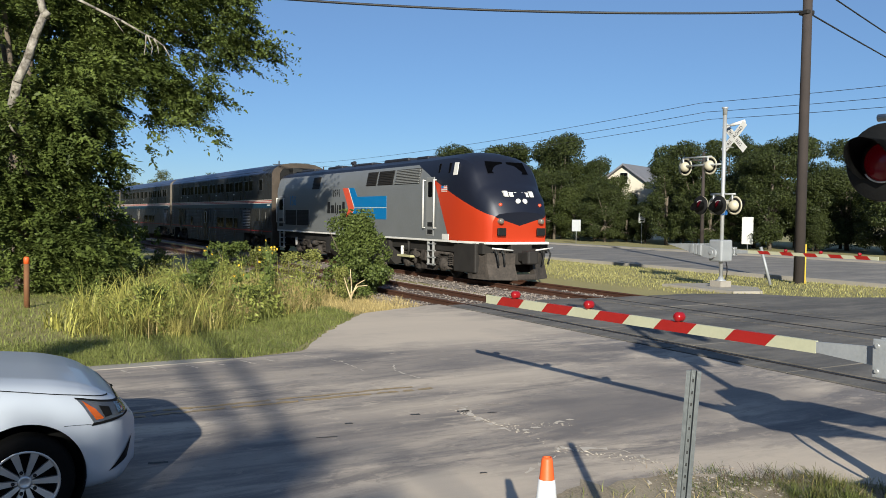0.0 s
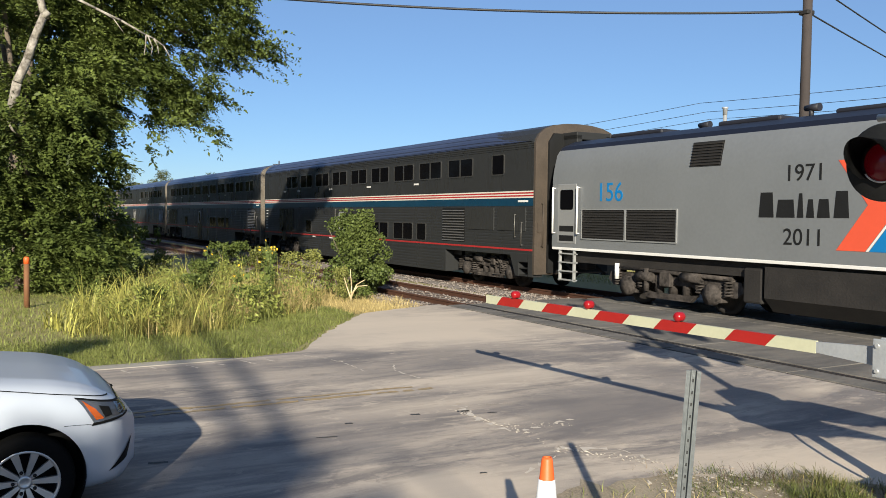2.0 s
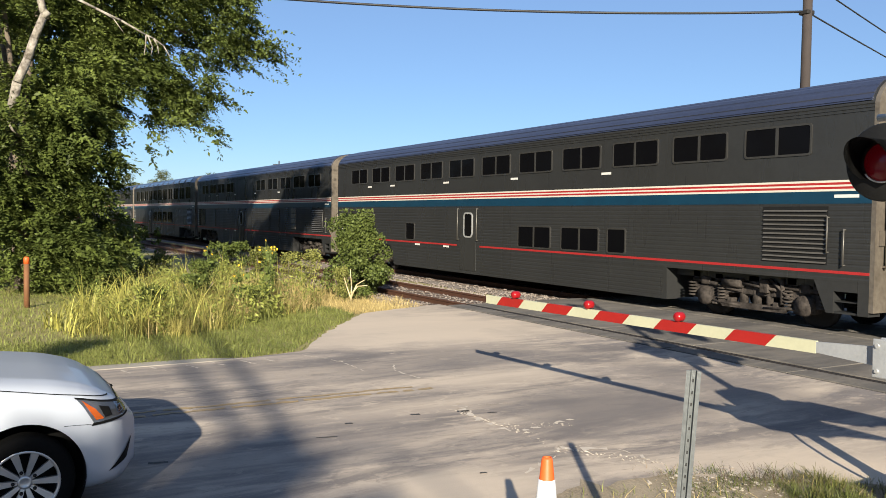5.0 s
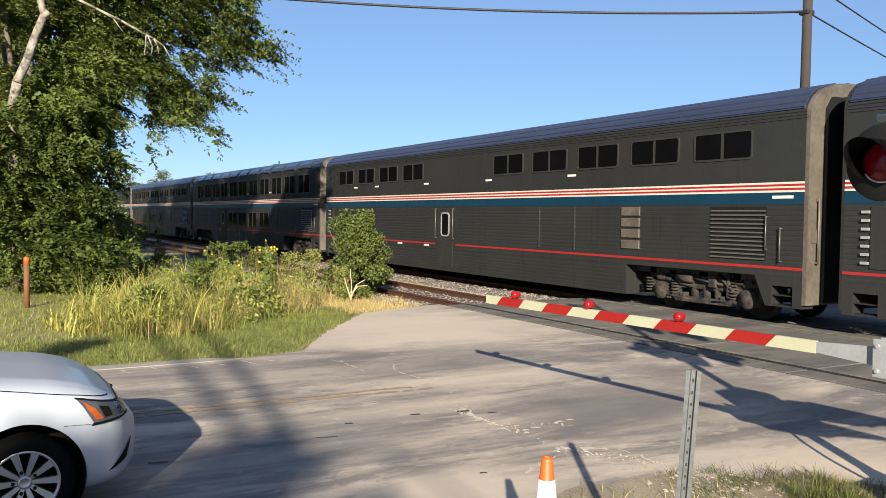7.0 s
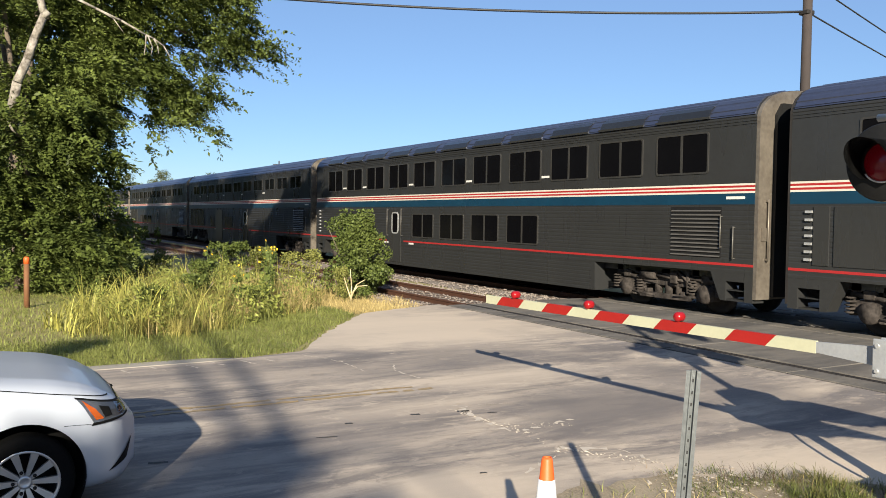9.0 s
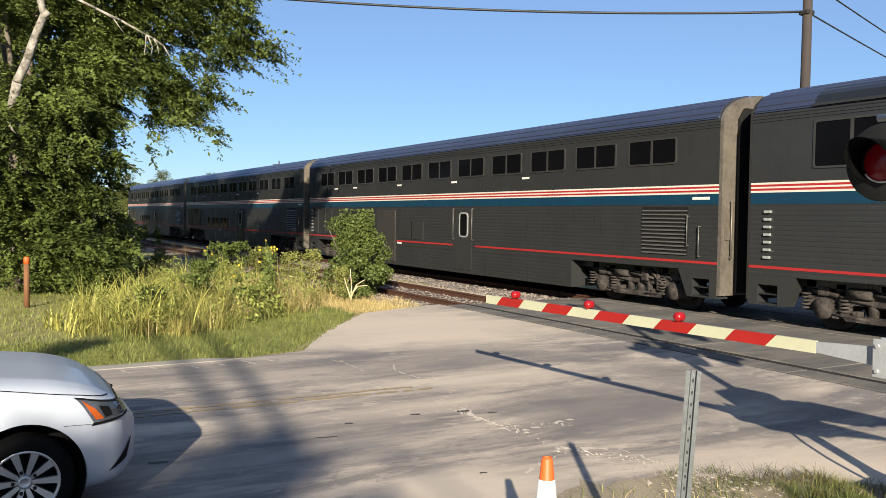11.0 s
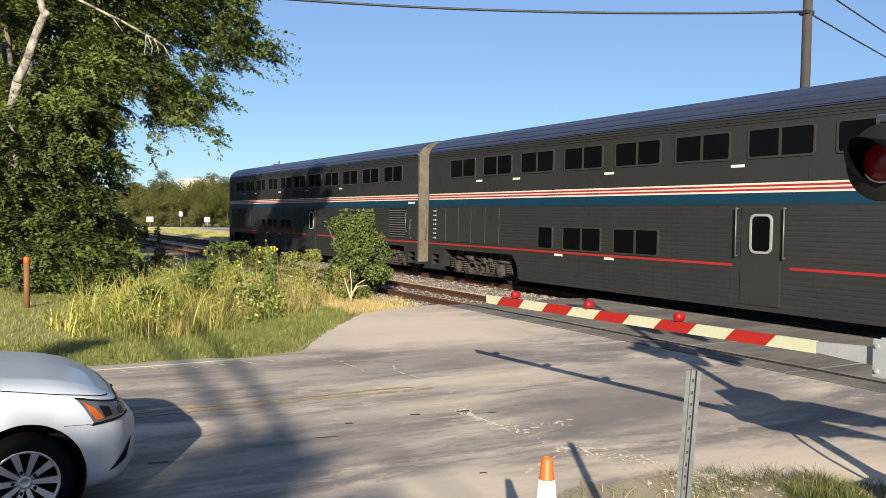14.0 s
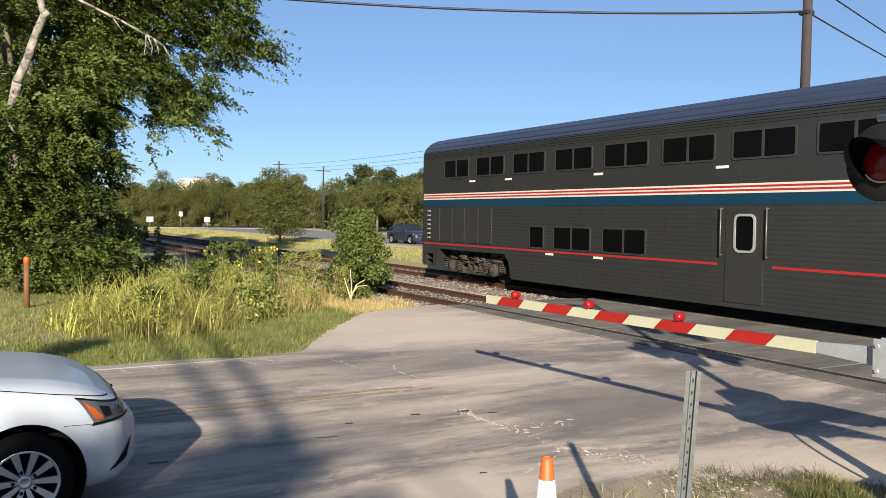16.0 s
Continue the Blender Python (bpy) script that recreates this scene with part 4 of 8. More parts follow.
def build_loco():
    root = tagged(empty("locomotive"), "grey diesel locomotive with orange nose and black roof", "locomotive")
    base = [(1.5, 1.33), (1.5, 2.4), (1.5, 3.28), (1.455, 3.55), (1.37, 3.92), (1.22, 4.14), (0.85, 4.29), (0.4, 4.36), (0, 4.38)]
    rows = [(0.0, 1.0, 4.34), (0.12, 1.0, 4.38)] + [(2.0 * i, 1.0, 4.38) for i in range(1, 9)] + [(17.6, 1.0, 4.40), (18.2, 1.0, 4.38), (18.7, 0.985, 4.28), (19.1, 0.95, 4.08), (19.4, 0.92, 3.72),
            (19.6, 0.90, 3.36), (19.75, 0.88, 3.22), (20.05, 0.82, 2.95), (20.22, 0.76, 2.62), (20.32, 0.70, 2.32)]
    vs, fs, secs = [], [], 0
    for s, w, top in rows:
        pts = [(y * w, 1.33 + (z - 1.33) * (top - 1.33) / 3.05) for y, z in base]
        nose = min(1.0, max(0.0, (s - 19.1) / 0.65))
        out = [s + nose * (0.10 - 0.24 * (y / (1.5 * w)) ** 2) for y, z in pts]
        vs += [(x, -y, z) for x, (y, z) in zip(out, pts)] + [(x, y, z) for x, (y, z) in list(zip(out, pts))[-2::-1]]
    n = 2 * len(base) - 1
    for r in range(len(rows) - 1):
        fs += [(r * n + i, r * n + i + 1, (r + 1) * n + i + 1, (r + 1) * n + i) for i in range(n - 1)]
    fs += [tuple(range(n))[::-1], tuple((len(rows) - 1) * n + i for i in range(n))]
    fs += [(r * n, (r + 1) * n, (r + 2) * n - 1, (r + 1) * n - 1) for r in range(len(rows) - 1)]
    bm = flat_body(vs, fs)
    for f in bm.faces:
        f.smooth = True
    bd = part("body", bm, paint_loco(), root)
    bd.data.set_sharp_from_angle(angle=radians(24))
    part("sill_stripe", bx(0.02, 18.3, -1.512, 1.512, 1.275, 1.345, 0.01), WHITE, root)
    bm = bmesh.new()
    prism(bm, [(18.3, -1.512), (19.1, -1.44), (20.1, -1.235), (20.38, -1.06), (20.38, 1.06), (20.1, 1.235), (19.1, 1.44), (18.3, 1.512)], "z", 1.27, 1.345)
    part("sill_stripe", bm, WHITE, root)
    # side logo in plain shapes
    def flat(name, pts, material, y=-1.506):
        return part(name, pz(pts, "y", y, -1.49), material, root)
    flat("chevron", [(8.85, 3.31), (9.44, 3.31), (10.08, 2.46), (9.44, 1.61), (8.85, 1.61), (9.47, 2.46)], LOGORED)
    flat("arrow_tail", [(9.52, 3.31), (10.08, 3.31), (10.42, 2.92), (13.24, 2.92), (13.24, 2.475), (10.14, 2.475)], LOGOBLUE)
    flat("arrow_tail", [(9.52, 1.61), (10.08, 1.61), (10.42, 2.0), (13.24, 2.0), (13.24, 2.445), (10.14, 2.445)], LOGOBLUE)
    flat("pinstripe", [(10.12, 2.448), (13.24, 2.448), (13.24, 2.472), (10.12, 2.472)], WHITE)
    flat("pinstripe", [(9.455, 3.31), (9.505, 3.31), (10.14, 2.46), (9.505, 1.61), (9.455, 1.61), (10.095, 2.46)], WHITE)
    # the builder's name as plain bars
    for i, (a, b, z1) in enumerate(((7.05, 7.42, 2.73), (7.48, 7.92, 2.58), (7.97, 8.12, 2.70), (8.18, 8.36, 2.58), (8.42, 8.70, 2.58), (8.78, 9.1, 2.73))):
        flat("name_bar", [(a, 2.22), (b, 2.22), (b - 0.04, z1), (a + 0.04, z1)], BLACK)
    up = pose(0, 0, 0, 90)
    for text, s, z, size, ma in (("1971", 8.12, 2.95, 0.47, BLACK), ("2011", 8.12, 1.68, 0.47, BLACK), ("156", 2.40, 2.60, 0.68, LOGOBLUE)):
        words("number", text, size, pose(s, -1.503, z, 90), ma, root)
    # grilles
    for a, b, z0, z1 in ((1.32, 2.98, 1.62, 2.37), (3.04, 4.74, 1.62, 2.37)):
        g = part("grille", bx(a, b, -1.508, -1.48, z0, z1), GRILLE, root, "black louvred grille")
        for i in range(11):
            part("slat", bx(a + 0.03, b - 0.03, -1.53, -1.505, z0 + 0.035 + i * 0.066, z0 + 0.06 + i * 0.066), DARK, g)
        part("frame", ring(bmesh.new(), rounded(a - 0.03, b + 0.03, z0 - 0.03, z1 + 0.03, 0.02), rounded(a, b, z0, z1, 0.02), -1.53, -1.49), LOCOGREY, g)
    def slanted(name, a, b, z0, z1, material, proud=0.012):
        def yy(z):
            return -1.5 + (z - 3.28) * 0.2 if z > 3.28 else -1.5
        pts = [(yy(z0) - proud, z0), (yy(z1) - proud, z1), (yy(z1) + 0.02, z1), (yy(z0) + 0.02, z0)]
        return part(name, pz(pts, "x", a, b), material, root), yy
    for a, b, ma in ((5.1, 6.0, GRILLE), (11.3, 12.25, GRILLE), (12.4, 13.75, GRILLE)):
        g, yy = slanted("vent", a, b, 3.34, 3.90, ma)
        for i in range(8):
            z = 3.37 + i * 0.066
            part("slat", bx(a + 0.02, b - 0.02, yy(z) - 0.035, yy(z) - 0.01, z, z + 0.028), DARK, g)
    g, yy = slanted("vent", 13.95, 15.95, 3.34, 3.90, GRILLE)
    for i in range(9):
        z = 3.355 + i * 0.06
        part("slat", bx(13.97, 15.93, yy(z) - 0.045, yy(z) - 0.01, z, z + 0.035), LOCOGREY, g)
    # cab and rear doors with white handrails
    for s0, s1, z1 in ((16.42, 17.22, 3.45), (0.12, 1.18, 3.0)):
        for s in (s0, s1):
            bm = bmesh.new()
            tube(bm, (s, -1.58, 1.72), (s, -1.58, z1), 0.028, seg=8)
            for z in (1.74, z1 - 0.03):
                tube(bm, (s, -1.58, z), (s, -1.46, z), 0.02, seg=8)
            part("handrail", bm, WHITE, root, "white handrail")
        dr = part("cab_door", bx(s0 + 0.12, s1 - 0.12, -1.512, -1.47, 1.45, z1 + 0.08, 0.02), LOCOGREY, root)
        part("door_window", pz(rounded(s0 + 0.25, s1 - 0.25, z1 - 0.62, z1 - 0.08, 0.06), "y", -1.52, -1.5), GLASS, dr)
        st = part("step_ladder", bx(s0 + 0.2, s0 + 0.24, -1.5, -1.42, 0.42, 1.28), ALU, root)
        part("side_rail", bx(s1 - 0.24, s1 - 0.2, -1.5, -1.42, 0.42, 1.28), ALU, st)
        for i in range(4):
            part("step", bx(s0 + 0.2, s1 - 0.2, -1.52, -1.36, 0.44 + 0.24 * i, 0.47 + 0.24 * i), ALU, st)
        for i in range(2):
            part("step", bx(s0 + 0.22, s1 - 0.22, -1.52, -1.48, 1.52 + 0.26 * i, 1.68 + 0.26 * i, 0.01), BLACK, dr)
    part("white_plate", bx(17.7, 18.15, -1.515, -1.49, 1.35, 1.55), WHITE, root)
    part("flag_plate", bx(17.62, 18.0, -1.512, -1.49, 3.0, 3.2), WHITE, root, "small striped flag emblem")
    for i in range(3):
        part("flag_bar", bx(17.62, 18.0, -1.516, -1.5, 3.02 + i * 0.066, 3.045 + i * 0.066), LOGORED, root)
    part("flag_corner", bx(17.62, 17.78, -1.519, -1.5, 3.11, 3.2), LOGOBLUE, root)
    # cab side windows; the front pane is painted white as a sun glint
    for a, b in ((17.25, 17.36), (17.95, 18.08), (18.3, 18.55)):
        pts = [(-1.452, 3.55), (-1.375, 3.98), (-1.35, 3.98), (-1.42, 3.55)]
        part("cab_window", pz(pts, "x", a, b), WHITE if a > 18.2 else GLASS, root, "cab side window, the front pane painted white as glint")
    # windscreen panes, lamps and number boards on the nose
    for y0, y1 in ((-0.95, -0.1), (0.1, 0.95)):
        bm = bmesh.new()
        v = [bm.verts.new(p) for p in ((19.18, y0 * 0.8, 4.01), (19.18, y1 * 0.8, 4.01), (19.475, y1 * 0.85, 3.60), (19.475, y0 * 0.85, 3.60))]
        bm.faces.new(v)
        bmesh.ops.solidify(bm, geom=bm.faces[:], thickness=-0.04)
        part("windscreen", bm, GLASS, root)
    for y in (-0.13, 0.13):
        hl = part("headlight", lathe(bmesh.new(), pose(20.25, y, 2.66, 0, 75), [(0.001, 0.07), (0.06, 0.065), (0.08, 0.04), (0.09, 0.05), (0.095, -0.05)], 20), LAMP, root, "lit headlight")
    for y in (-0.86, 0.86):
        part("ditch_light", lathe(bmesh.new(), pose(20.31 - 0.03, y * 0.93, 2.02, 0, 90), [(0.001, 0.10), (0.07, 0.095), (0.09, 0.06), (0.095, -0.05)], 20), DITCH, root, "round ditch light")
        part("marker_light", lathe(bmesh.new(), pose(20.2, y * 0.9, 2.55, 0, 75), [(0.001, 0.06), (0.05, 0.055), (0.06, -0.05)], 14), LOGORED, root)
        part("number_board", bx(20.28, 20.35, y * 0.9 - 0.16, y * 0.9 + 0.16, 1.55, 1.80, 0.02), BLACK, root)
    for i in range(6):
        bm = bmesh.new()
        h = 0.17 if i in (0, 5) else 0.13
        prism(bm, [(20.08, 2.84), (20.2, 2.82), (20.2 - h * 0.6, 2.84 + h), (20.06 - h * 0.6, 2.84 + h)], "y", -0.6 + i * 0.2, -0.45 + i * 0.2)
        part("name_bar", bm, WHITE, root)
    # pilot, plough and coupler
    bm = bmesh.new()
    v = {}
    for k, (yy, sx) in enumerate(((-1.35, 19.4), (-1.15, 20.1), (-0.35, 20.55), (0.35, 20.55), (1.15, 20.1), (1.35, 19.4))):
        v[k] = [bm.verts.new((sx + 0.12, yy, 0.12)), bm.verts.new((sx - 0.08, yy, 0.62)), bm.verts.new((sx - 0.05, yy, 0.98)), bm.verts.new((sx - 0.3, yy, 0.98)), bm.verts.new((sx - 0.2, yy, 0.12))]
    for k in (0, 1, 3, 4):
        for j in range(5):
            bm.faces.new((v[k][j], v[k + 1][j], v[k + 1][(j + 1) % 5], v[k][(j + 1) % 5]))
    bm.faces.new(v[0]), bm.faces.new(v[5]), bm.faces.new(v[2]), bm.faces.new(v[3])
    bmesh.ops.recalc_face_normals(bm, faces=bm.faces)
    part("plough", bm, PLOUGH, root, "dusty brown steel snow plough in two wings")
    part("plough_foot", bx(20.3, 20.62, -0.4, 0.4, 0.12, 0.3, 0.03), PLOUGH, root)
    part("tool_tray", bx(14.35, 15.45, -1.56, -1.25, 0.62, 0.70, 0.01), CREAM_TRAY, root, "pale yellow tray under the frame")
    part("tray_post", tb((15.0, -1.4, 0.7), (15.0, -1.4, 1.28), 0.05), DARK, root)
    bm = bx(20.1, 20.75, -0.15, 0.15, 0.72, 1.0, 0.03)
    box(bm, 20.6, 21.0, -0.2, 0.2, 0.64, 1.08, 0.06)
    box(bm, 20.05, 20.35, -0.42, 0.42, 0.6, 1.28, 0.04)
    part("coupler", bm, DARK, root)
    for y in (-1.05, -0.8, 0.8, 1.05):
        bm = bmesh.new()
        tube(bm, (20.3, y, 1.15), (20.5, y, 0.95), 0.03, seg=8), tube(bm, (20.5, y, 0.95), (20.46, y * 0.92, 0.6), 0.03, seg=8)
        part("air_hose", bm, RUBBER, root)
    for y in (-1, 1):
        part("uncoupling_lever", tb((20.5, y * 0.45, 1.08), (20.42, y * 1.2, 1.15), 0.025, seg=8), WHITE, root)
    # underframe
    bm = bx(0.3, 20.0, -1.3, 1.3, 0.95, 1.3)
    box(bm, 18.3, 19.7, -1.4, 1.4, 0.3, 1.28, 0.05)
    part("underframe", bm, DARK, root)
    bm = bmesh.new()
    prism(bm, [(-1.45, 1.2), (-1.45, 0.55), (-1.15, 0.25), (1.15, 0.25), (1.45, 0.55), (1.45, 1.2)], "x", 7.2, 13.4)
    box(bm, 6.6, 7.1, -1.4, -0.9, 0.4, 1.15, 0.05), box(bm, 11.0, 12.2, -1.5, -1.42, 0.35, 0.55, 0.02)
    part("fuel_tank", bm, DARK, root)
    part("tank_bracket", pz([(12.5, 0.2), (13.3, 0.2), (13.2, 0.32), (12.95, 0.34), (12.85, 0.62), (12.6, 0.55)], "y", -1.55, -1.45), ENDPLATE, root)
    for x in (4.3, 16.1):
        bm = bmesh.new()
        for sy in (-1, 1):
            y = sy * 1.12
            prism(bm, [(-2.2, 0.6), (-2.0, 0.45), (-1.0, 0.42), (-0.7, 0.6), (0.7, 0.6), (1.0, 0.42), (2.0, 0.45), (2.2, 0.6), (2.1, 0.8), (-2.1, 0.8)], "y", y - 0.1, y + 0.1)
            for dx in (-1.37, 1.37):
                box(bm, dx - 0.24, dx + 0.24, y - 0.16, y + 0.16, 0.3, 0.72, 0.05)
                tube(bm, (dx, y + sy * 0.16, 0.5), (dx, y + sy * 0.24, 0.5), 0.15, seg=14)
                for e in (-0.4, 0.4):
                    tube(bm, (dx + e, y, 0.5), (dx + e, y, 0.95), 0.10, seg=10)
            for e in (-0.45, 0.0, 0.45):
                tube(bm, (e, y, 0.35), (e, y, 0.95), 0.11, seg=10)
            tube(bm, (-1.9, y + sy * 0.16, 0.92), (1.9, y + sy * 0.16, 0.86), 0.05, seg=8)
            tube(bm, (-0.7, y + sy * 0.2, 0.4), (-0.7, y + sy * 0.2, 0.95), 0.07, seg=8)
            for dx in (-1.37, 1.37):
                lathe(bm, pose(dx, y + sy * 0.2, 0.48, 90 if sy < 0 else -90), [(0.001, 0.12), (0.11, 0.12), (0.14, 0.08), (0.23, 0.06), (0.24, -0.06)], 18)
                for k in range(6):
                    for e in (-0.42, 0.42):
                        lathe(bm, pose(dx + e, y + sy * 0.12, 0.5 + 0.07 * k), [(0.09, -0.02), (0.125, 0), (0.09, 0.02)], 12)
            tube(bm, (0.5, y + sy * 0.22, 0.82), (1.05, y + sy * 0.22, 0.82), 0.11, seg=12)
            tube(bm, (-1.0, y + sy * 0.22, 0.75), (-0.5, y + sy * 0.22, 0.75), 0.11, seg=12)
            prism(bm, [(-0.9, 0.42), (-0.7, 0.24), (0.7, 0.24), (0.9, 0.42), (0.6, 0.38), (-0.6, 0.38)], "y", y + sy * 0.1 - 0.06, y + sy * 0.1 + 0.06)
            box(bm, -0.25, 0.1, y + sy * 0.16 - 0.06, y + sy * 0.16 + 0.06, 0.55, 0.9, 0.02)
        box(bm, -1.0, 1.0, -1.1, 1.1, 0.55, 0.95, 0.04)
        tr = part("truck", bm, TRUCK, root, "grimy locomotive truck")
        tr.matrix_basis = pose(x, 0, 0)
        part("shock_absorber", tb((-1.75, -1.34, 0.62), (-1.75, -1.34, 1.02), 0.06), WHITE, tr)
        for dx in (-1.37, 1.37):
            wheelsets.append((link("wheelset", CM["wheelset"], tr), Vector((dx, 0, 0.459)), 0.457))
    # roof gear
    for i, (a, b, z) in enumerate(((1.5, 3.4, 4.41), (5.2, 6.9, 4.41), (8.2, 10.2, 4.40), (11.4, 13.6, 4.43), (14.3, 15.2, 4.41))):
        part("roof_hatch", bx(a, b, -0.75, 0.75, 4.28, z, 0.05), ROOFBLACK, root)
    for s, y in ((3.8, 0.3), (7.4, -0.4)):
        bm = tb((s, y, 4.3), (s, y, 4.52), 0.05, seg=10)
        tube(bm, (s - 0.15, y, 4.52), (s + 0.2, y, 4.52), 0.06, 0.09, seg=10)
        part("horn", bm, ROOFBLACK, root)
    return root


LOGORED = surf("logo_red", (0.75, 0.10, 0.045), (0.68, 0.09, 0.04), 0.4, big=2, fine=12, bump=0)
LOGOBLUE = surf("logo_blue", (0.012, 0.19, 0.48), (0.012, 0.17, 0.43), 0.4, big=2, fine=12, bump=0)
LOCOGREY = surf("locomotive_grey", (0.30, 0.30, 0.295), (0.24, 0.24, 0.235), 0.42, metal=0.15, big=0.7, fine=12, bump=0.03)
GRILLE = surf("grille_dark", (0.03, 0.028, 0.026), (0.015, 0.014, 0.013), 0.6, metal=0.3, big=2, fine=20)
ROOFBLACK = surf("roof_black", (0.02, 0.02, 0.028), (0.013, 0.013, 0.018), 0.55, big=2, fine=15)
PLOUGH = surf("plough_dust", (0.085, 0.068, 0.056), (0.022, 0.018, 0.015), 0.85, metal=0.1, big=2.5, fine=15, spread=0.18)
CREAM_TRAY = surf("tray_yellow", (0.55, 0.52, 0.28), (0.38, 0.35, 0.18), 0.6, big=3, fine=20)
LAMP = surf("lamp_lens", (0.75, 0.72, 0.62), (0.6, 0.58, 0.5), 0.2, bump=0, emit=(1.0, 0.9, 0.7, 0.25))
DITCH = surf("ditch_lens", (0.42, 0.36, 0.30), (0.2, 0.16, 0.13), 0.15, metal=0.5, big=8, fine=20, bump=0)
loco = build_loco()

# ---- crossing signals ----
GATERED = surf("gate_red", (0.37, 0.013, 0.008), (0.30, 0.012, 0.008), 0.5, big=4, fine=30, bump=0.03)
GATEWHITE = surf("gate_cream", (0.55, 0.54, 0.37), (0.46, 0.45, 0.31), 0.5, big=4, fine=30, bump=0.03)
LAMPRED = surf("red_lamp", (0.30, 0.006, 0.008), (0.24, 0.006, 0.008), 0.3, bump=0, emit=(0.8, 0.01, 0.02, 0.04))
LENSRED = surf("red_lens", (0.10, 0.003, 0.008), (0.07, 0.003, 0.006), 0.25, bump=0, emit=(0.6, 0.005, 0.02, 0.015))
CREAM = surf("cream_housing", (0.62, 0.56, 0.42), (0.5, 0.45, 0.33), 0.5, big=3, fine=30, bump=0.05)
SIGNBLUE = surf("sign_blue", (0.03, 0.16, 0.5), (0.03, 0.14, 0.44), 0.45, big=3, fine=20, bump=0)


def flasher(root, x, y, z, face):
    """A flashing light with its black disc and visor; face is -1 towards -y, 1 towards +y."""
    turn = pose(x, y, z, 90 if face < 0 else -90)
    fl = part("flasher", lathe(bmesh.new(), turn, [(0.001, 0.012), (0.295, 0.012), (0.305, 0.0), (0.295, -0.012), (0.001, -0.012)], 40), BLACK, root, "round black signal disc")
    part("housing", lathe(bmesh.new(), turn, [(0.17, -0.01), (0.17, -0.07), (0.12, -0.17), (0.05, -0.2), (0.001, -0.2)], 28), CREAM, fl, "cream lamp housing")
    part("rim", lathe(bmesh.new(), turn, [(0.30, -0.013), (0.307, -0.02), (0.24, -0.022), (0.24, -0.013)], 40), CREAM, fl)
    part("lens", lathe(bmesh.new(), turn, [(0.001, 0.07), (0.06, 0.065), (0.12, 0.045), (0.15, 0.015)], 32), LENSRED, fl, "dark red glass lens")
    # white arc along the lower rim only, painted for the sun's glint
    bm = bmesh.new()
    arc = [turn @ Vector((0.156 * math.cos(radians(a)), 0.156 * math.sin(radians(a)), 0.03)) for a in range(215, 326, 6)]
    for p, q in zip(arc, arc[1:]):
        tube(bm, p, q, 0.007, seg=6)
    part("bezel_glint", bm, WHITE, fl)
    bm = bmesh.new()
    seg, rows = 40, 5
    grid = []
    for r in range(rows):
        line = []
        for i in range(seg + 1):
            a = radians(-50 + 280 * i / seg)
            reach = 0.012 + (0.06 + 0.30 * max(0.0, math.sin(a) * 0.5 + 0.5) ** 0.8) * r / (rows - 1)
            line.append(bm.verts.new(turn @ Vector((0.172 * math.cos(a), 0.172 * math.sin(a), reach))))
        grid.append(line)
    for r in range(rows - 1):
        for i in range(seg):
            f = bm.faces.new((grid[r][i], grid[r][i + 1], grid[r + 1][i + 1], grid[r + 1][i]))
            f.smooth = True
    bmesh.ops.solidify(bm, geom=bm.faces[:], thickness=0.004)
    part("visor", bm, BLACK, fl)
    return fl


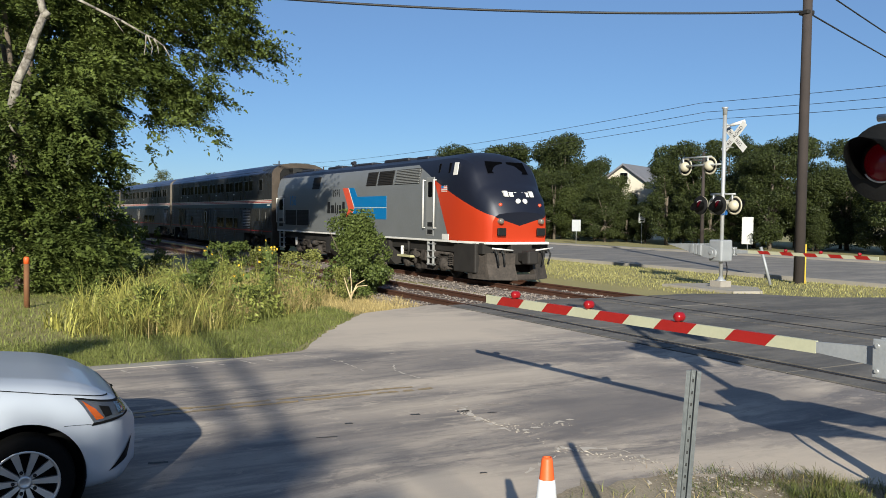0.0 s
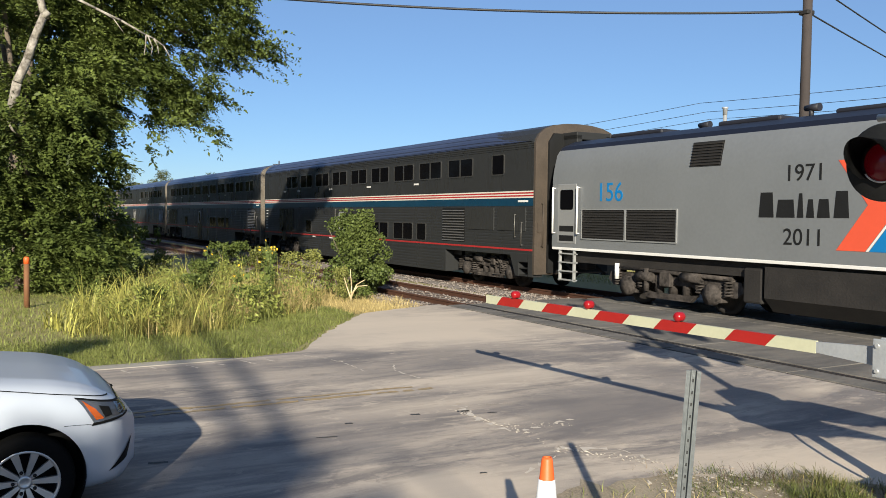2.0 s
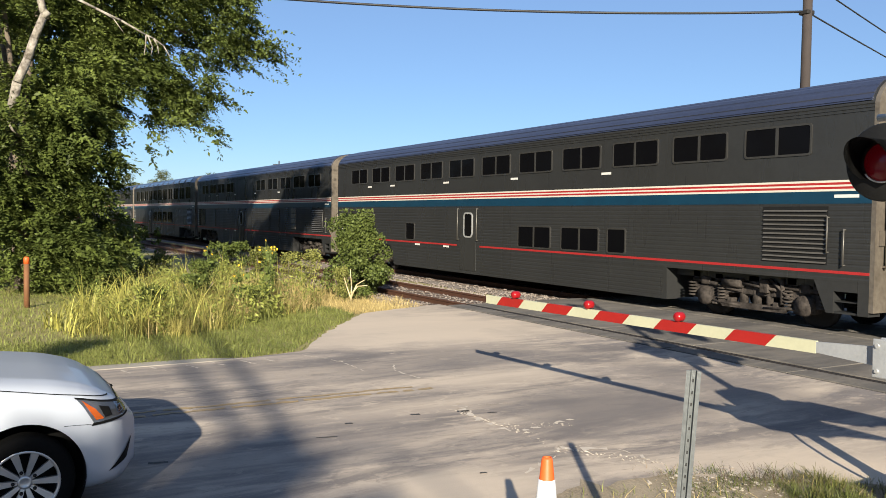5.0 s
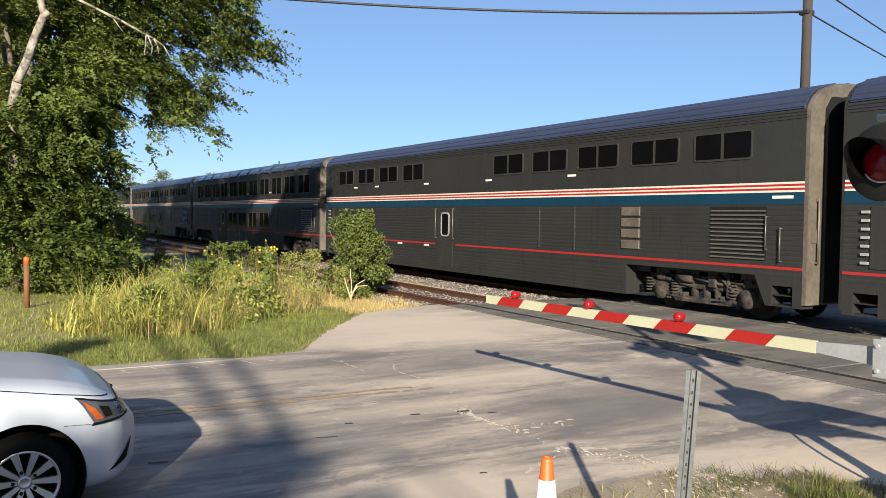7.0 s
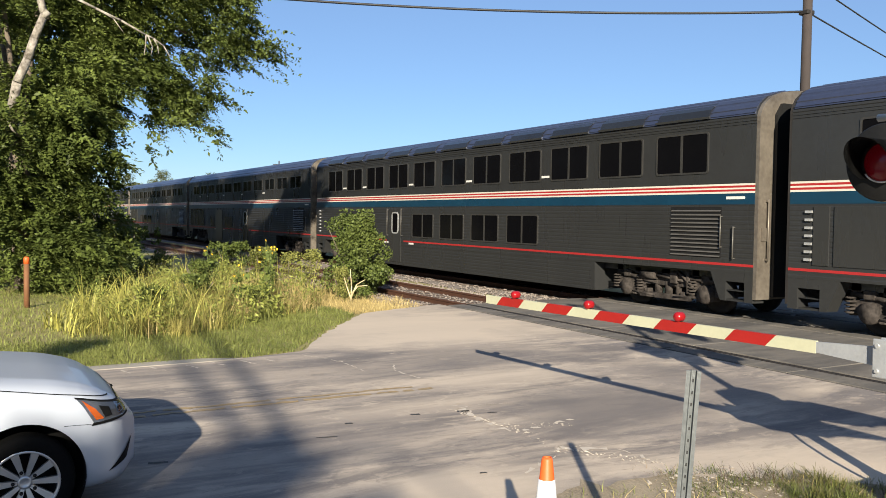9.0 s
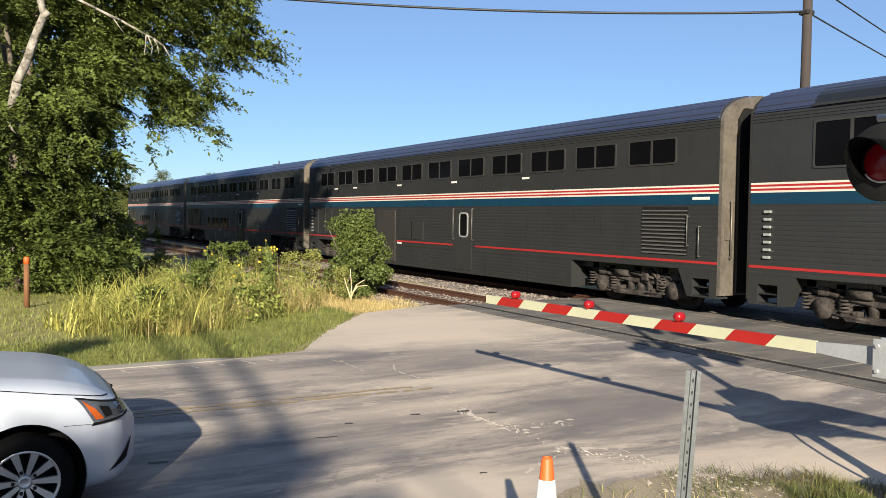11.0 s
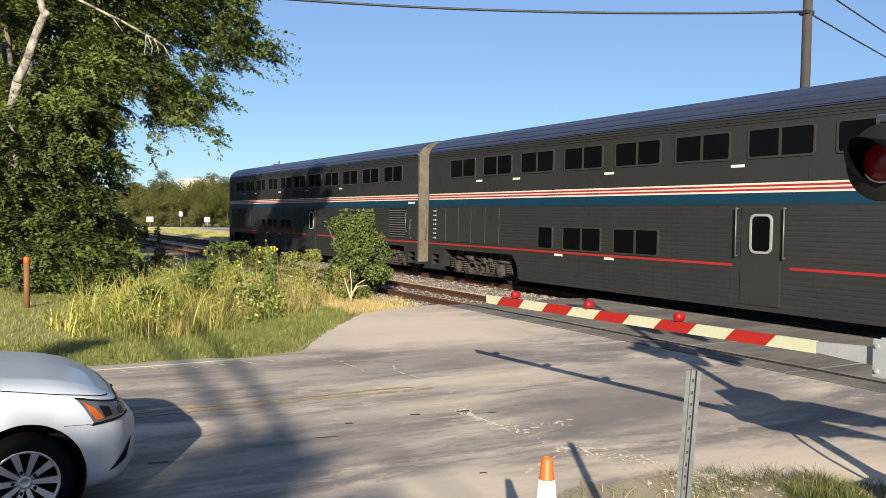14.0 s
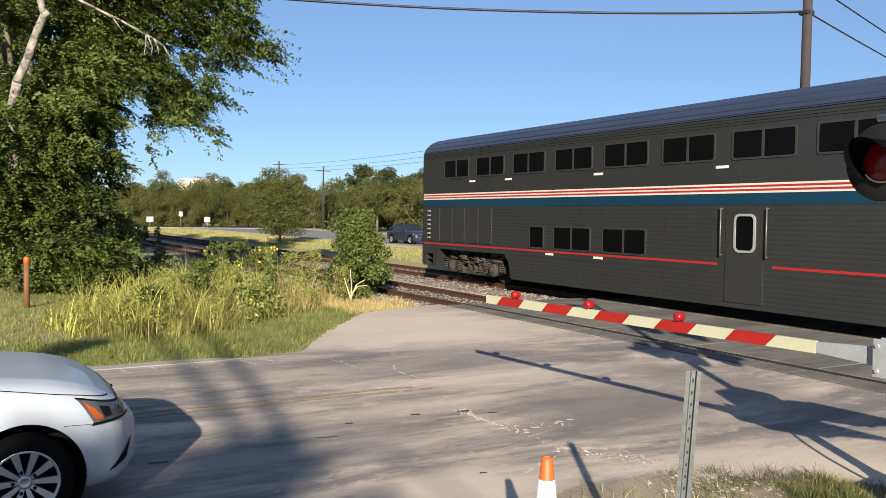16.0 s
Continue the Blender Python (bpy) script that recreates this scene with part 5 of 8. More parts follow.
def crossing_signal(label):
    """A gate mast at the origin; its arm reaches towards -x and its face looks to -y."""
    root = tagged(empty("crossing_signal"), label, "crossing signal", group="signals at the crossing")
    part("base", bx(-0.22, 0.24, -0.24, 0.24, 0.0, 0.2, 0.015), CONCRETE, root)
    bm = lathe(bmesh.new(), pose(0, 0, 0.19), [(0.001, 0), (0.16, 0), (0.16, 0.03), (0.09, 0.07), (0.075, 0.14), (0.001, 0.14)], 16)
    part("mast_foot", bm, GALV, root)
    part("mast", tb((0, 0, 0.1), (0, 0, 5.55), 0.062, seg=20), ALU, root, "aluminium painted mast")
    bm = bmesh.new()
    for p, q in (((-0.075, -0.12, 0.86), (-0.10, -0.16, 0.66)), ((-0.10, -0.16, 0.66), (-0.105, -0.165, 0.48)), ((-0.105, -0.165, 0.48), (-0.09, -0.145, 0.32)), ((-0.09, -0.145, 0.32), (-0.07, -0.11, 0.19))):
        tube(bm, p, q, 0.017, seg=8)
    part("cable_conduit", bm, BLACK, root, "black cable conduit beside the mast")
    bell = part("bell", lathe(bmesh.new(), pose(0, 0, 5.5), [(0.001, 0), (0.07, 0), (0.075, 0.2), (0.1, 0.22), (0.1, 0.26), (0.001, 0.27)], 18), ALU, root)
    # the drive box with its side arms and counterweights
    part("gate_machine", bx(-0.26, 0.26, -0.22, 0.30, 0.82, 1.52, 0.05), GALV, root, "grey gate machine box")
    part("machine_door", bx(-0.2, 0.2, -0.235, -0.215, 0.9, 1.45, 0.01), GALV, root)
    for y in (-0.36, 0.44):
        bm = pz([(-0.16, 1.05), (-0.14, 1.2), (0.1, 1.30), (0.6, 1.38), (1.1, 1.37), (1.9, 1.33), (1.1, 1.16), (0.6, 1.0), (0.0, 0.92), (-0.12, 0.97)], "y", y - 0.035, y + 0.035)
        sup = part("support_arm", bm, GALV, root)
        for i in range(3):
            part("weight", bx(0.40 + 0.16 * i, 0.54 + 0.16 * i, y - 0.07, y + 0.07, 1.0 + 0.03 * i, 1.36, 0.015), GALV, sup)
    part("shaft", tb((0, -0.42, 1.12), (0, 0.5, 1.12), 0.07), GALV, root)
    # the arm: bracket, bare conduit and sixteen-inch stripes with slanted ends
    arm = part("gate_arm", pz([(-0.1, 1.07), (-0.1, 1.23), (-0.72, 1.198), (-0.72, 1.112)], "y", -0.41, -0.38), GALV, root, "lowered arm striped red and white")
    br = bmesh.new()
    for y0, y1 in ((-0.46, -0.44), (-0.35, -0.33)):
        box(br, -0.24, -0.04, y0, y1, 1.0, 1.29, 0.008)
    part("bracket", br, GALV, arm)
    for i in range(4):
        part("bolt", tb((-0.2 + 0.11 * (i % 2), -0.475, 1.05 + 0.19 * (i // 2)), (-0.2 + 0.11 * (i % 2), -0.31, 1.05 + 0.19 * (i // 2)), 0.016, seg=8), ALU, arm)
    x, n = -0.72, 0
    while n < 11:
        w = 0.4064 if n < 10 else 0.26
        skew = 0.05
        lo, hi = 1.105, 1.205
        pts = [(x - skew, lo), (x + skew, hi), (x - w + skew, hi), (x - w - skew, lo)]
        if n == 10:
            pts = [(x - skew, lo), (x + skew, hi), (x - w, hi), (x - w, lo)]
        if n == 0:
            pts = [(x, lo), (x, hi), (x - w + skew, hi), (x - w - skew, lo)]
        part("stripe", pz(pts, "y", -0.413 - 0.001 * (n % 2), -0.377), GATEWHITE if n % 2 == 0 else GATERED, arm)
        x -= w
        n += 1
    for s in (4.50, 3.29, 2.10):
        lamp = part("arm_lamp", lathe(bmesh.new(), pose(-s, -0.395, 1.25, 90), [(0.001, 0.055), (0.032, 0.05), (0.045, 0.032), (0.045, -0.032), (0.032, -0.05), (0.001, -0.055)], 20), LAMPRED, arm, "red arm lamp")
        part("lamp_foot", bx(-s - 0.03, -s + 0.03, -0.41, -0.38, 1.2, 1.23), BLACK, lamp)
    # lights on cross arms
    for z, xs, face in ((2.62, (-0.38, 0.38), -1),):
        part("cross_arm", tb((-0.5, 0, z + 0.36), (0.5, 0, z + 0.36), 0.03), ALU, root)
        for x in xs:
            part("hanger", tb((x, 0, z + 0.36), (x, -0.0, z + 0.1), 0.03), ALU, root)
            flasher(root, x, -0.12, z, -1)
            flasher(root, x + 0.25, 0.32, z, 1)
        part("junction_box", bx(-0.14, 0.14, -0.14, 0.14, z - 0.14, z + 0.18, 0.03), ALU, root)
    part("cross_arm", tb((0.0, 0, 3.95), (1.75, 0, 3.95), 0.03), ALU, root)
    part("cross_arm", tb((0.5, 0, 4.22), (1.75, 0, 4.22), 0.025), ALU, root)
    for x in (0.66, 1.72):
        part("hanger", tb((x, 0, 4.22), (x, 0, 3.95), 0.03), ALU, root)
        flasher(root, x, -0.12, 3.93, -1)
    # crossbuck
    for ang, text in ((-45, "RAIL  ROAD"), (45, "CROSSING")):
        y = -0.44 if ang < 0 else -0.465
        blade = part("crossbuck_blade", bx(-0.61, 0.61, -0.006, 0.006, -0.115, 0.115, 0.003), WHITE, root, "white crossbuck blade")
        blade.matrix_basis = pose(0, y, 4.83) @ pose(0, 0, 0, 0, -ang)
        words("lettering", text, 0.17, pose(0, -0.0085, -0.06, 90), BLACK, blade, 0.001)
        part("backing", bx(-0.6, 0.6, 0.0065, 0.009, -0.11, 0.11), WHITE, blade)
        words("lettering", text, 0.17, pose(0, 0.0105, -0.06, 90, 0, 180), BLACK, blade, 0.001)
    for z in (4.5, 5.2):
        part("crossbuck_bracket", tb((0, 0, z), (0, -0.43, z), 0.02, seg=8), ALU, root)
    # white tapered stub beside the crossbuck
    for z in (5.2,):
        part("white_stub", tb((0.05, -0.3, z), (-0.35, -0.55, z + 0.12), 0.045, 0.06, seg=10), WHITE, root)
    part("sign", bx(-0.13, 0.13, -0.085, -0.07, 2.32, 2.62, 0.004), SIGNBLUE, root, "small blue notice plate")
    part("sign", bx(-0.13, 0.13, 0.07, 0.085, 2.32, 2.62, 0.004), SIGNBLUE, root, "small blue notice plate")
    part("notice_bars", bx(-0.1, 0.1, 0.086, 0.089, 2.4, 2.43), WHITE, root)
    part("notice_bars", bx(-0.1, 0.1, 0.086, 0.089, 2.48, 2.52), WHITE, root)
    return root


near_signal = crossing_signal("grey railway crossing signal with its gate arm lowered over the road")
near_signal.matrix_basis = pose(-3.63, -9.43, 0, 0, 0, 4.8)
far_signal = copy_thing(near_signal, pose(-19.07, 5.35, 0, 0, 0, 181))
far_signal["label"] = "grey railway crossing signal beyond the tracks, gate arm lowered"

# ---- small things by the road ----
CHANNEL = surf("channel_post_steel", (0.23, 0.245, 0.25), (0.11, 0.12, 0.125), 0.45, metal=0.65, big=4, fine=30, bump=0.1)
ORANGE = surf("cone_orange", (0.85, 0.13, 0.02), (0.75, 0.11, 0.02), 0.5, big=4, fine=30, bump=0.03)
CONEWHITE = surf("cone_sleeve", (0.8, 0.8, 0.8), (0.7, 0.7, 0.7), 0.35, big=4, fine=30, bump=0.03)


def channel_post():
    root = tagged(empty("sign_post", pose(-3.0, -12.74, -0.1, 0, 3.2, 43) @ Matrix.Diagonal((0.78, 0.78, 1, 1))), "bare galvanised channel steel sign post in the verge", "post")
    pts = [(-0.045, 0), (-0.02, 0), (-0.014, 0.032), (0.014, 0.032), (0.02, 0), (0.045, 0), (0.045, 0.006), (0.024, 0.006), (0.017, 0.038), (-0.017, 0.038), (-0.024, 0.006), (-0.045, 0.006)]
    part("channel", pz(pts, "z", 0.0, 1.52), CHANNEL, root)
    for i in range(17):
        part("bolt_hole", bx(-0.004, 0.004, 0.0305, 0.0318, 0.5 + i * 0.06, 0.515 + i * 0.06), BLACK, root)
    return root


def cone():
    root = tagged(empty("traffic_cone", pose(-3.46, -13.17, 0.02) @ Matrix.Diagonal((0.82, 0.82, 0.985, 1))), "orange traffic cone with a white reflective sleeve", "traffic cone")
    m = pose(0, 0, 0)
    part("base", bx(-0.19, 0.19, -0.19, 0.19, -0.03, 0.035, 0.012), BLACK, root)
    part("body", lathe(bmesh.new(), m, [(0.15, 0.03), (0.14, 0.05), (0.036, 0.90), (0.03, 0.915), (0.022, 0.915), (0.03, 0.85)], 28), ORANGE, root)
    part("sleeve", lathe(bmesh.new(), m, [(0.083, 0.53), (0.0855, 0.53), (0.0525, 0.80), (0.05, 0.80)], 28), CONEWHITE, root)
    part("sleeve", lathe(bmesh.new(), m, [(0.1345, 0.115), (0.1365, 0.115), (0.1225, 0.23), (0.1205, 0.23)], 28), CONEWHITE, root)
    return root


channel_post()
cone()
POSTBROWN = surf("brown_post", (0.24, 0.10, 0.035), (0.13, 0.06, 0.025), 0.8, big=4, fine=30, bump=0.2)
mk = tagged(empty("marker_post", pose(-21.2, -14.6, -0.1)), "short rust-brown marker post standing in the grass", "post")
part("shaft", lathe(bmesh.new(), pose(0, 0, 0), [(0.001, 0), (0.065, 0), (0.06, 1.05), (0.001, 1.05)], 12), POSTBROWN, mk)
part("cap", lathe(bmesh.new(), pose(0, 0, 1.05), [(0.001, -0.001), (0.062, 0), (0.062, 0.12), (0.05, 0.16), (0.001, 0.165)], 12), ORANGE, mk, "pale orange cap")

# ---- utility pole and wires ----
pole = tagged(empty("utility_pole", pose(-19.45, 9.65, 0)), "tall brown wooden utility pole beside the street", "utility pole")
part("shaft", tb((0, 0, -0.3), (0.05, 0, 13.5), 0.185, 0.15, seg=18), POLEWOOD, pole)
part("cross_arm", bx(-0.06, 0.06, -1.2, 1.2, 12.6, 12.75, 0.01), POLEWOOD, pole)
part("guard", bx(0.12, 0.17, 0.1, 0.16, -0.05, 1.35, 0.01), surf("guard_yellow", (0.7, 0.5, 0.05), (0.6, 0.42, 0.04), 0.5), pole, "yellow guy-wire guard")
CABLE = surf("cable_black", (0.02, 0.02, 0.022), (0.015, 0.015, 0.016), 0.6, bump=0)
part("cable_bracket", bx(-0.19, 0.19, -0.19, 0.19, 9.3, 9.45, 0.03), DARK, pole)


def cable(p, q, r, sag, label, steps=30):
    return tagged(rope("overhead_cable", (p, q), r, CABLE, sag=sag, steps=steps), label, "cable", group="overhead cables")


# a bundled cable comes over the road towards the viewer's side
cable((-19.45, 9.65, 9.42), (-35.45, -15.73, 11.03), 0.045, 0.6, "thick black bundled cable slung from the pole")
cable((-19.45, 9.65, 9.42), (-30.2, 35.6, 10.7), 0.03, 0.05, "black overhead cable running from the pole")
cable((-19.45, 9.65, 10.5), (-30.2, 35.6, 11.85), 0.03, 0.05, "black overhead cable running from the pole")
for y, z, r in ((30.6, 10.6, 0.018), (31.2, 10.0, 0.018), (31.6, 9.5, 0.018)):
    cable((-140, y, z), (-44.2, y, z), r, 0.9, "thin power line strung behind the street")
    cable((-44.2, y, z), (30, y, z), r, 0.9, "thin power line strung behind the street")

# ---- the waiting car ----
CARWHITE = surf("car_white", (0.415, 0.45, 0.515), (0.40, 0.43, 0.495), 0.42, big=1.0, fine=8, bump=0, coat=0.25)
TYRE = surf("tyre", (0.006, 0.006, 0.006), (0.004, 0.004, 0.004), 0.85, big=6, fine=60, bump=0.2)
TYRE.node_tree.nodes["Principled BSDF"].inputs["Specular IOR Level"].default_value = 0.1
RIM = surf("alloy_rim", (0.62, 0.63, 0.65), (0.52, 0.53, 0.55), 0.35, metal=0.75, big=6, fine=40, bump=0)
AMBER = surf("amber_lens", (0.75, 0.17, 0.03), (0.62, 0.12, 0.02), 0.2, bump=0)
LENS = surf("clear_lens", (0.30, 0.33, 0.38), (0.10, 0.11, 0.13), 0.08, metal=0.4, big=5, fine=9, bump=0, coat=0.8)
CHROME = surf("lamp_reflector", (0.7, 0.7, 0.66), (0.4, 0.4, 0.38), 0.15, metal=1.0, big=8, fine=20, bump=0)
CARGLASS = surf("car_glass", (0.02, 0.025, 0.028), (0.015, 0.018, 0.02), 0.05, bump=0)


def smooth_curve(xs, keys):
    """Values at xs through (x, value) keys, rounded off at the corners."""
    k = sorted(keys)
    v = np.interp(xs, [a for a, _ in k], [b for _, b in k])
    pad = np.pad(v, 5, mode="edge")
    return np.convolve(pad, np.ones(11) / 11, mode="valid")


def short_nose(x):
    return x if x < 0.36 else 0.36 + (x - 0.36) * 0.73


def sedan(name, paint, label, m):
    """A four-door sedan; x points forward and the front axle is at x = 0."""
    root = tagged(empty(name, m), label, "car")
    xs = np.concatenate([np.linspace(-3.72, -0.9, 95), np.linspace(-0.885, 0.93, 122)])
    half = smooth_curve(xs, [(-3.72, 0.55), (-3.6, 0.76), (-3.3, 0.85), (-2.7, 0.88), (-0.3, 0.88), (0.2, 0.875), (0.5, 0.84), (0.7, 0.76), (0.82, 0.62), (0.93, 0.36)])
    low = smooth_curve(xs, [(-3.72, 0.36), (-3.5, 0.26), (-3.0, 0.22), (0.4, 0.19), (0.75, 0.2), (0.93, 0.27)])
    belt = smooth_curve(xs, [(-3.72, 0.82), (-3.4, 0.94), (-2.7, 0.98), (-1.0, 0.98), (-0.2, 0.955), (0.2, 0.90), (0.5, 0.825), (0.75, 0.72), (0.93, 0.56)])
    top = smooth_curve(xs, [(-3.72, 0.86), (-3.5, 1.04), (-3.0, 1.08), (-0.95, 1.08), (-0.4, 1.05), (0.2, 0.985), (0.5, 0.905), (0.75, 0.79), (0.93, 0.59)])
    prof = []
    for x, w, lo, be, to in zip(xs, half, low, belt, top):
        pts = [(0.0, lo), (w * 0.5, lo), (w * 0.86, lo + 0.005), (w * 0.95, lo + 0.05), (w * 0.985, lo + 0.14), (w, lo + (be - lo) * 0.5), (w * 0.995, lo + (be - lo) * 0.68), (w * 0.985, be - 0.10), (w * 0.965, be - 0.03), (w * 0.94, be), (w * 0.87, be + (to - be) * 0.5), (w * 0.74, be + (to - be) * 0.84), (w * 0.68, be + (to - be) * 0.85), (w * 0.3, to - 0.004), (0, to)]
        py, pzz = np.array([p[0] for p in pts]), np.array([p[1] for p in pts])
        d = np.concatenate([[0], np.cumsum(np.hypot(np.diff(py), np.diff(pzz)))])
        u = np.linspace(0, d[-1], 62)
        prof.append(np.stack([np.interp(u, d, py), np.interp(u, d, pzz)], 1))
    bm = bmesh.new()
    n = 62
    rings = []
    for x, pr in zip(xs, prof):
        rings.append([bm.verts.new((short_nose(x), -a, b)) for a, b in pr] + [bm.verts.new((short_nose(x), a, b)) for a, b in pr[-2:0:-1]])
    cnt = len(rings[0])
    for a, b in zip(rings, rings[1:]):
        for i in range(cnt):
            bm.faces.new((a[i], a[(i + 1) % cnt], b[(i + 1) % cnt], b[i]))
    bm.faces.new(rings[0]), bm.faces.new(rings[-1][::-1])
    # wheel openings
    R = 0.385
    for wx in (0.0, -2.70):
        gone = [f for f in bm.faces if abs(f.calc_center_median().y) > 0.45 and math.hypot(f.calc_center_median().x - wx, f.calc_center_median().z - 0.335) < R]
        dead = set(gone)
        rim_v = {v for f in gone for v in f.verts if any(g not in dead for g in v.link_faces)}
        for v in rim_v:
            d = math.hypot(v.co.x - wx, v.co.z - 0.335)
            if d > 1e-4 and abs(v.co.y) > 0.55:
                v.co.x, v.co.z = wx + (v.co.x - wx) * R / d, 0.335 + (v.co.z - 0.335) * R / d
        bmesh.ops.delete(bm, geom=gone, context="FACES")
    bmesh.ops.recalc_face_normals(bm, faces=bm.faces)
    body = part("body", bm, paint, root, smooth=True)

    def side_y(x, z):
        i = min(len(xs) - 2, max(0, int(np.searchsorted(xs, x)) - 1))
        u = (x - xs[i]) / (xs[i + 1] - xs[i])
        a, b = (float(np.interp(z, pr[20:, 1], pr[20:, 0])) for pr in (prof[i], prof[i + 1]))
        return a + (b - a) * u

    def patch(pname, outline, material, out, parent, steps=(26, 10)):
        """A thin piece that follows the body's side inside a four-cornered outline, on both sides."""
        for sy in (-1, 1):
            b2 = bmesh.new()
            (x0, z0), (x1, z1), (x2, z2), (x3, z3) = outline
            g = []
            for i in range(steps[0] + 1):
                u, line = i / steps[0], []
                for j in range(steps[1] + 1):
                    v = j / steps[1]
                    x = (x0 * (1 - u) + x1 * u) * (1 - v) + (x3 * (1 - u) + x2 * u) * v
                    z = (z0 * (1 - u) + z1 * u) * (1 - v) + (z3 * (1 - u) + z2 * u) * v
                    line.append(b2.verts.new((short_nose(x) + out * 0.5, sy * (side_y(x, z) + out), z)))
                g.append(line)
            for i in range(steps[0]):
                for j in range(steps[1]):
                    b2.faces.new((g[i][j], g[i + 1][j], g[i + 1][j + 1], g[i][j + 1])).smooth = True
            bmesh.ops.solidify(b2, geom=b2.faces[:], thickness=0.006)
            bmesh.ops.recalc_face_normals(b2, faces=b2.faces)
            part(pname, b2, material, parent)

    patch("headlight", [(0.46, 0.678), (0.81, 0.69), (0.775, 0.775), (0.31, 0.865)], LENS, 0.008, root)
    patch("turn_signal", [(0.475, 0.70), (0.55, 0.702), (0.47, 0.775), (0.345, 0.845)], AMBER, 0.014, root, (10, 10))
    patch("reflector", [(0.56, 0.708), (0.63, 0.712), (0.60, 0.775), (0.50, 0.795)], BLACK, 0.014, root, (8, 8))
    patch("reflector", [(0.69, 0.714), (0.76, 0.718), (0.735, 0.76), (0.67, 0.77)], CHROME, 0.014, root, (8, 8))
    patch("light_brow", [(0.30, 0.868), (0.78, 0.778), (0.785, 0.766), (0.31, 0.855)], BLACK, 0.012, root, (24, 2))
    patch("light_surround", [(0.43, 0.662), (0.82, 0.676), (0.82, 0.692), (0.45, 0.682)], BLACK, 0.011, root)
    patch("fog_recess", [(0.60, 0.31), (0.80, 0.36), (0.875, 0.49), (0.75, 0.41)], BLACK, 0.006, root)
    patch("bumper_seam", [(0.24, 0.684), (0.44, 0.673), (0.44, 0.67), (0.24, 0.68)], BLACK, 0.002, root)
    patch("bonnet_seam", [(-0.75, 1.052), (0.62, 0.834), (0.62, 0.829), (-0.75, 1.047)], BLACK, 0.006, root, (50, 2))
    patch("tail_light", [(-3.62, 0.68), (-3.36, 0.72), (-3.30, 0.86), (-3.6, 0.86)], LAMPRED, 0.008, root)
    part("grille", bx(0.74, 0.79, -0.32, 0.32, 0.36, 0.50, 0.01), BLACK, root)
    # the cabin
    keys = [(-3.25, 1.06, 0.78, 0.78), (-2.75, 1.36, 0.80, 0.60), (-2.3, 1.47, 0.83, 0.58), (-1.7, 1.49, 0.84, 0.58), (-1.25, 1.43, 0.84, 0.60), (-0.55, 1.05, 0.82, 0.74)]
    bm = bmesh.new()
    rows = []
    for x, z, wb, wt in keys:
        zb = 0.93
        pts = [(wb, zb), (wb - (wb - wt) * 0.75, zb + (z - zb) * 0.85), (wt, z - 0.02), (wt * 0.5, z), (0, z + 0.008)]
        rows.append([bm.verts.new((x, -a, b)) for a, b in pts] + [bm.verts.new((x, a, b)) for a, b in pts[-2::-1]])
    for a, b in zip(rows, rows[1:]):
        for i in range(len(a) - 1):
            bm.faces.new((a[i], a[i + 1], b[i + 1], b[i])).smooth = True
    bm.faces.new(rows[0][::-1]), bm.faces.new(rows[-1])
    bmesh.ops.recalc_face_normals(bm, faces=bm.faces)
    part("cabin", bm, CARGLASS, root)
    bm = bmesh.new()
    box(bm, -2.75, -1.28, -0.60, 0.60, 1.455, 1.515, 0.02)
    for sy in (-1, 1):
        tube(bm, (-0.62, sy * 0.78, 1.0), (-1.3, sy * 0.62, 1.46), 0.035, seg=8)
        tube(bm, (-3.2, sy * 0.78, 1.02), (-2.6, sy * 0.60, 1.45), 0.06, seg=8)
        tube(bm, (-1.85, sy * 0.84, 0.98), (-1.9, sy * 0.62, 1.47), 0.03, seg=8)
    part("roof", bm, paint, root)
    for sy in (-1, 1):
        mr = part("mirror", bx(-0.98, -0.80, min(sy * 0.88, sy * 1.05), max(sy * 0.88, sy * 1.05), 0.98, 1.10, 0.03), paint, root)
        part("mirror_glass", bx(-0.99, -0.978, min(sy * 0.9, sy * 1.03), max(sy * 0.9, sy * 1.03), 0.995, 1.085), CARGLASS, mr)
        for a in (-0.95, -1.9, -2.75):
            part("door_seam", bx(a - 0.004, a + 0.004, min(sy * 0.87, sy * 0.884), max(sy * 0.87, sy * 0.884), 0.3, 0.9), BLACK, root)
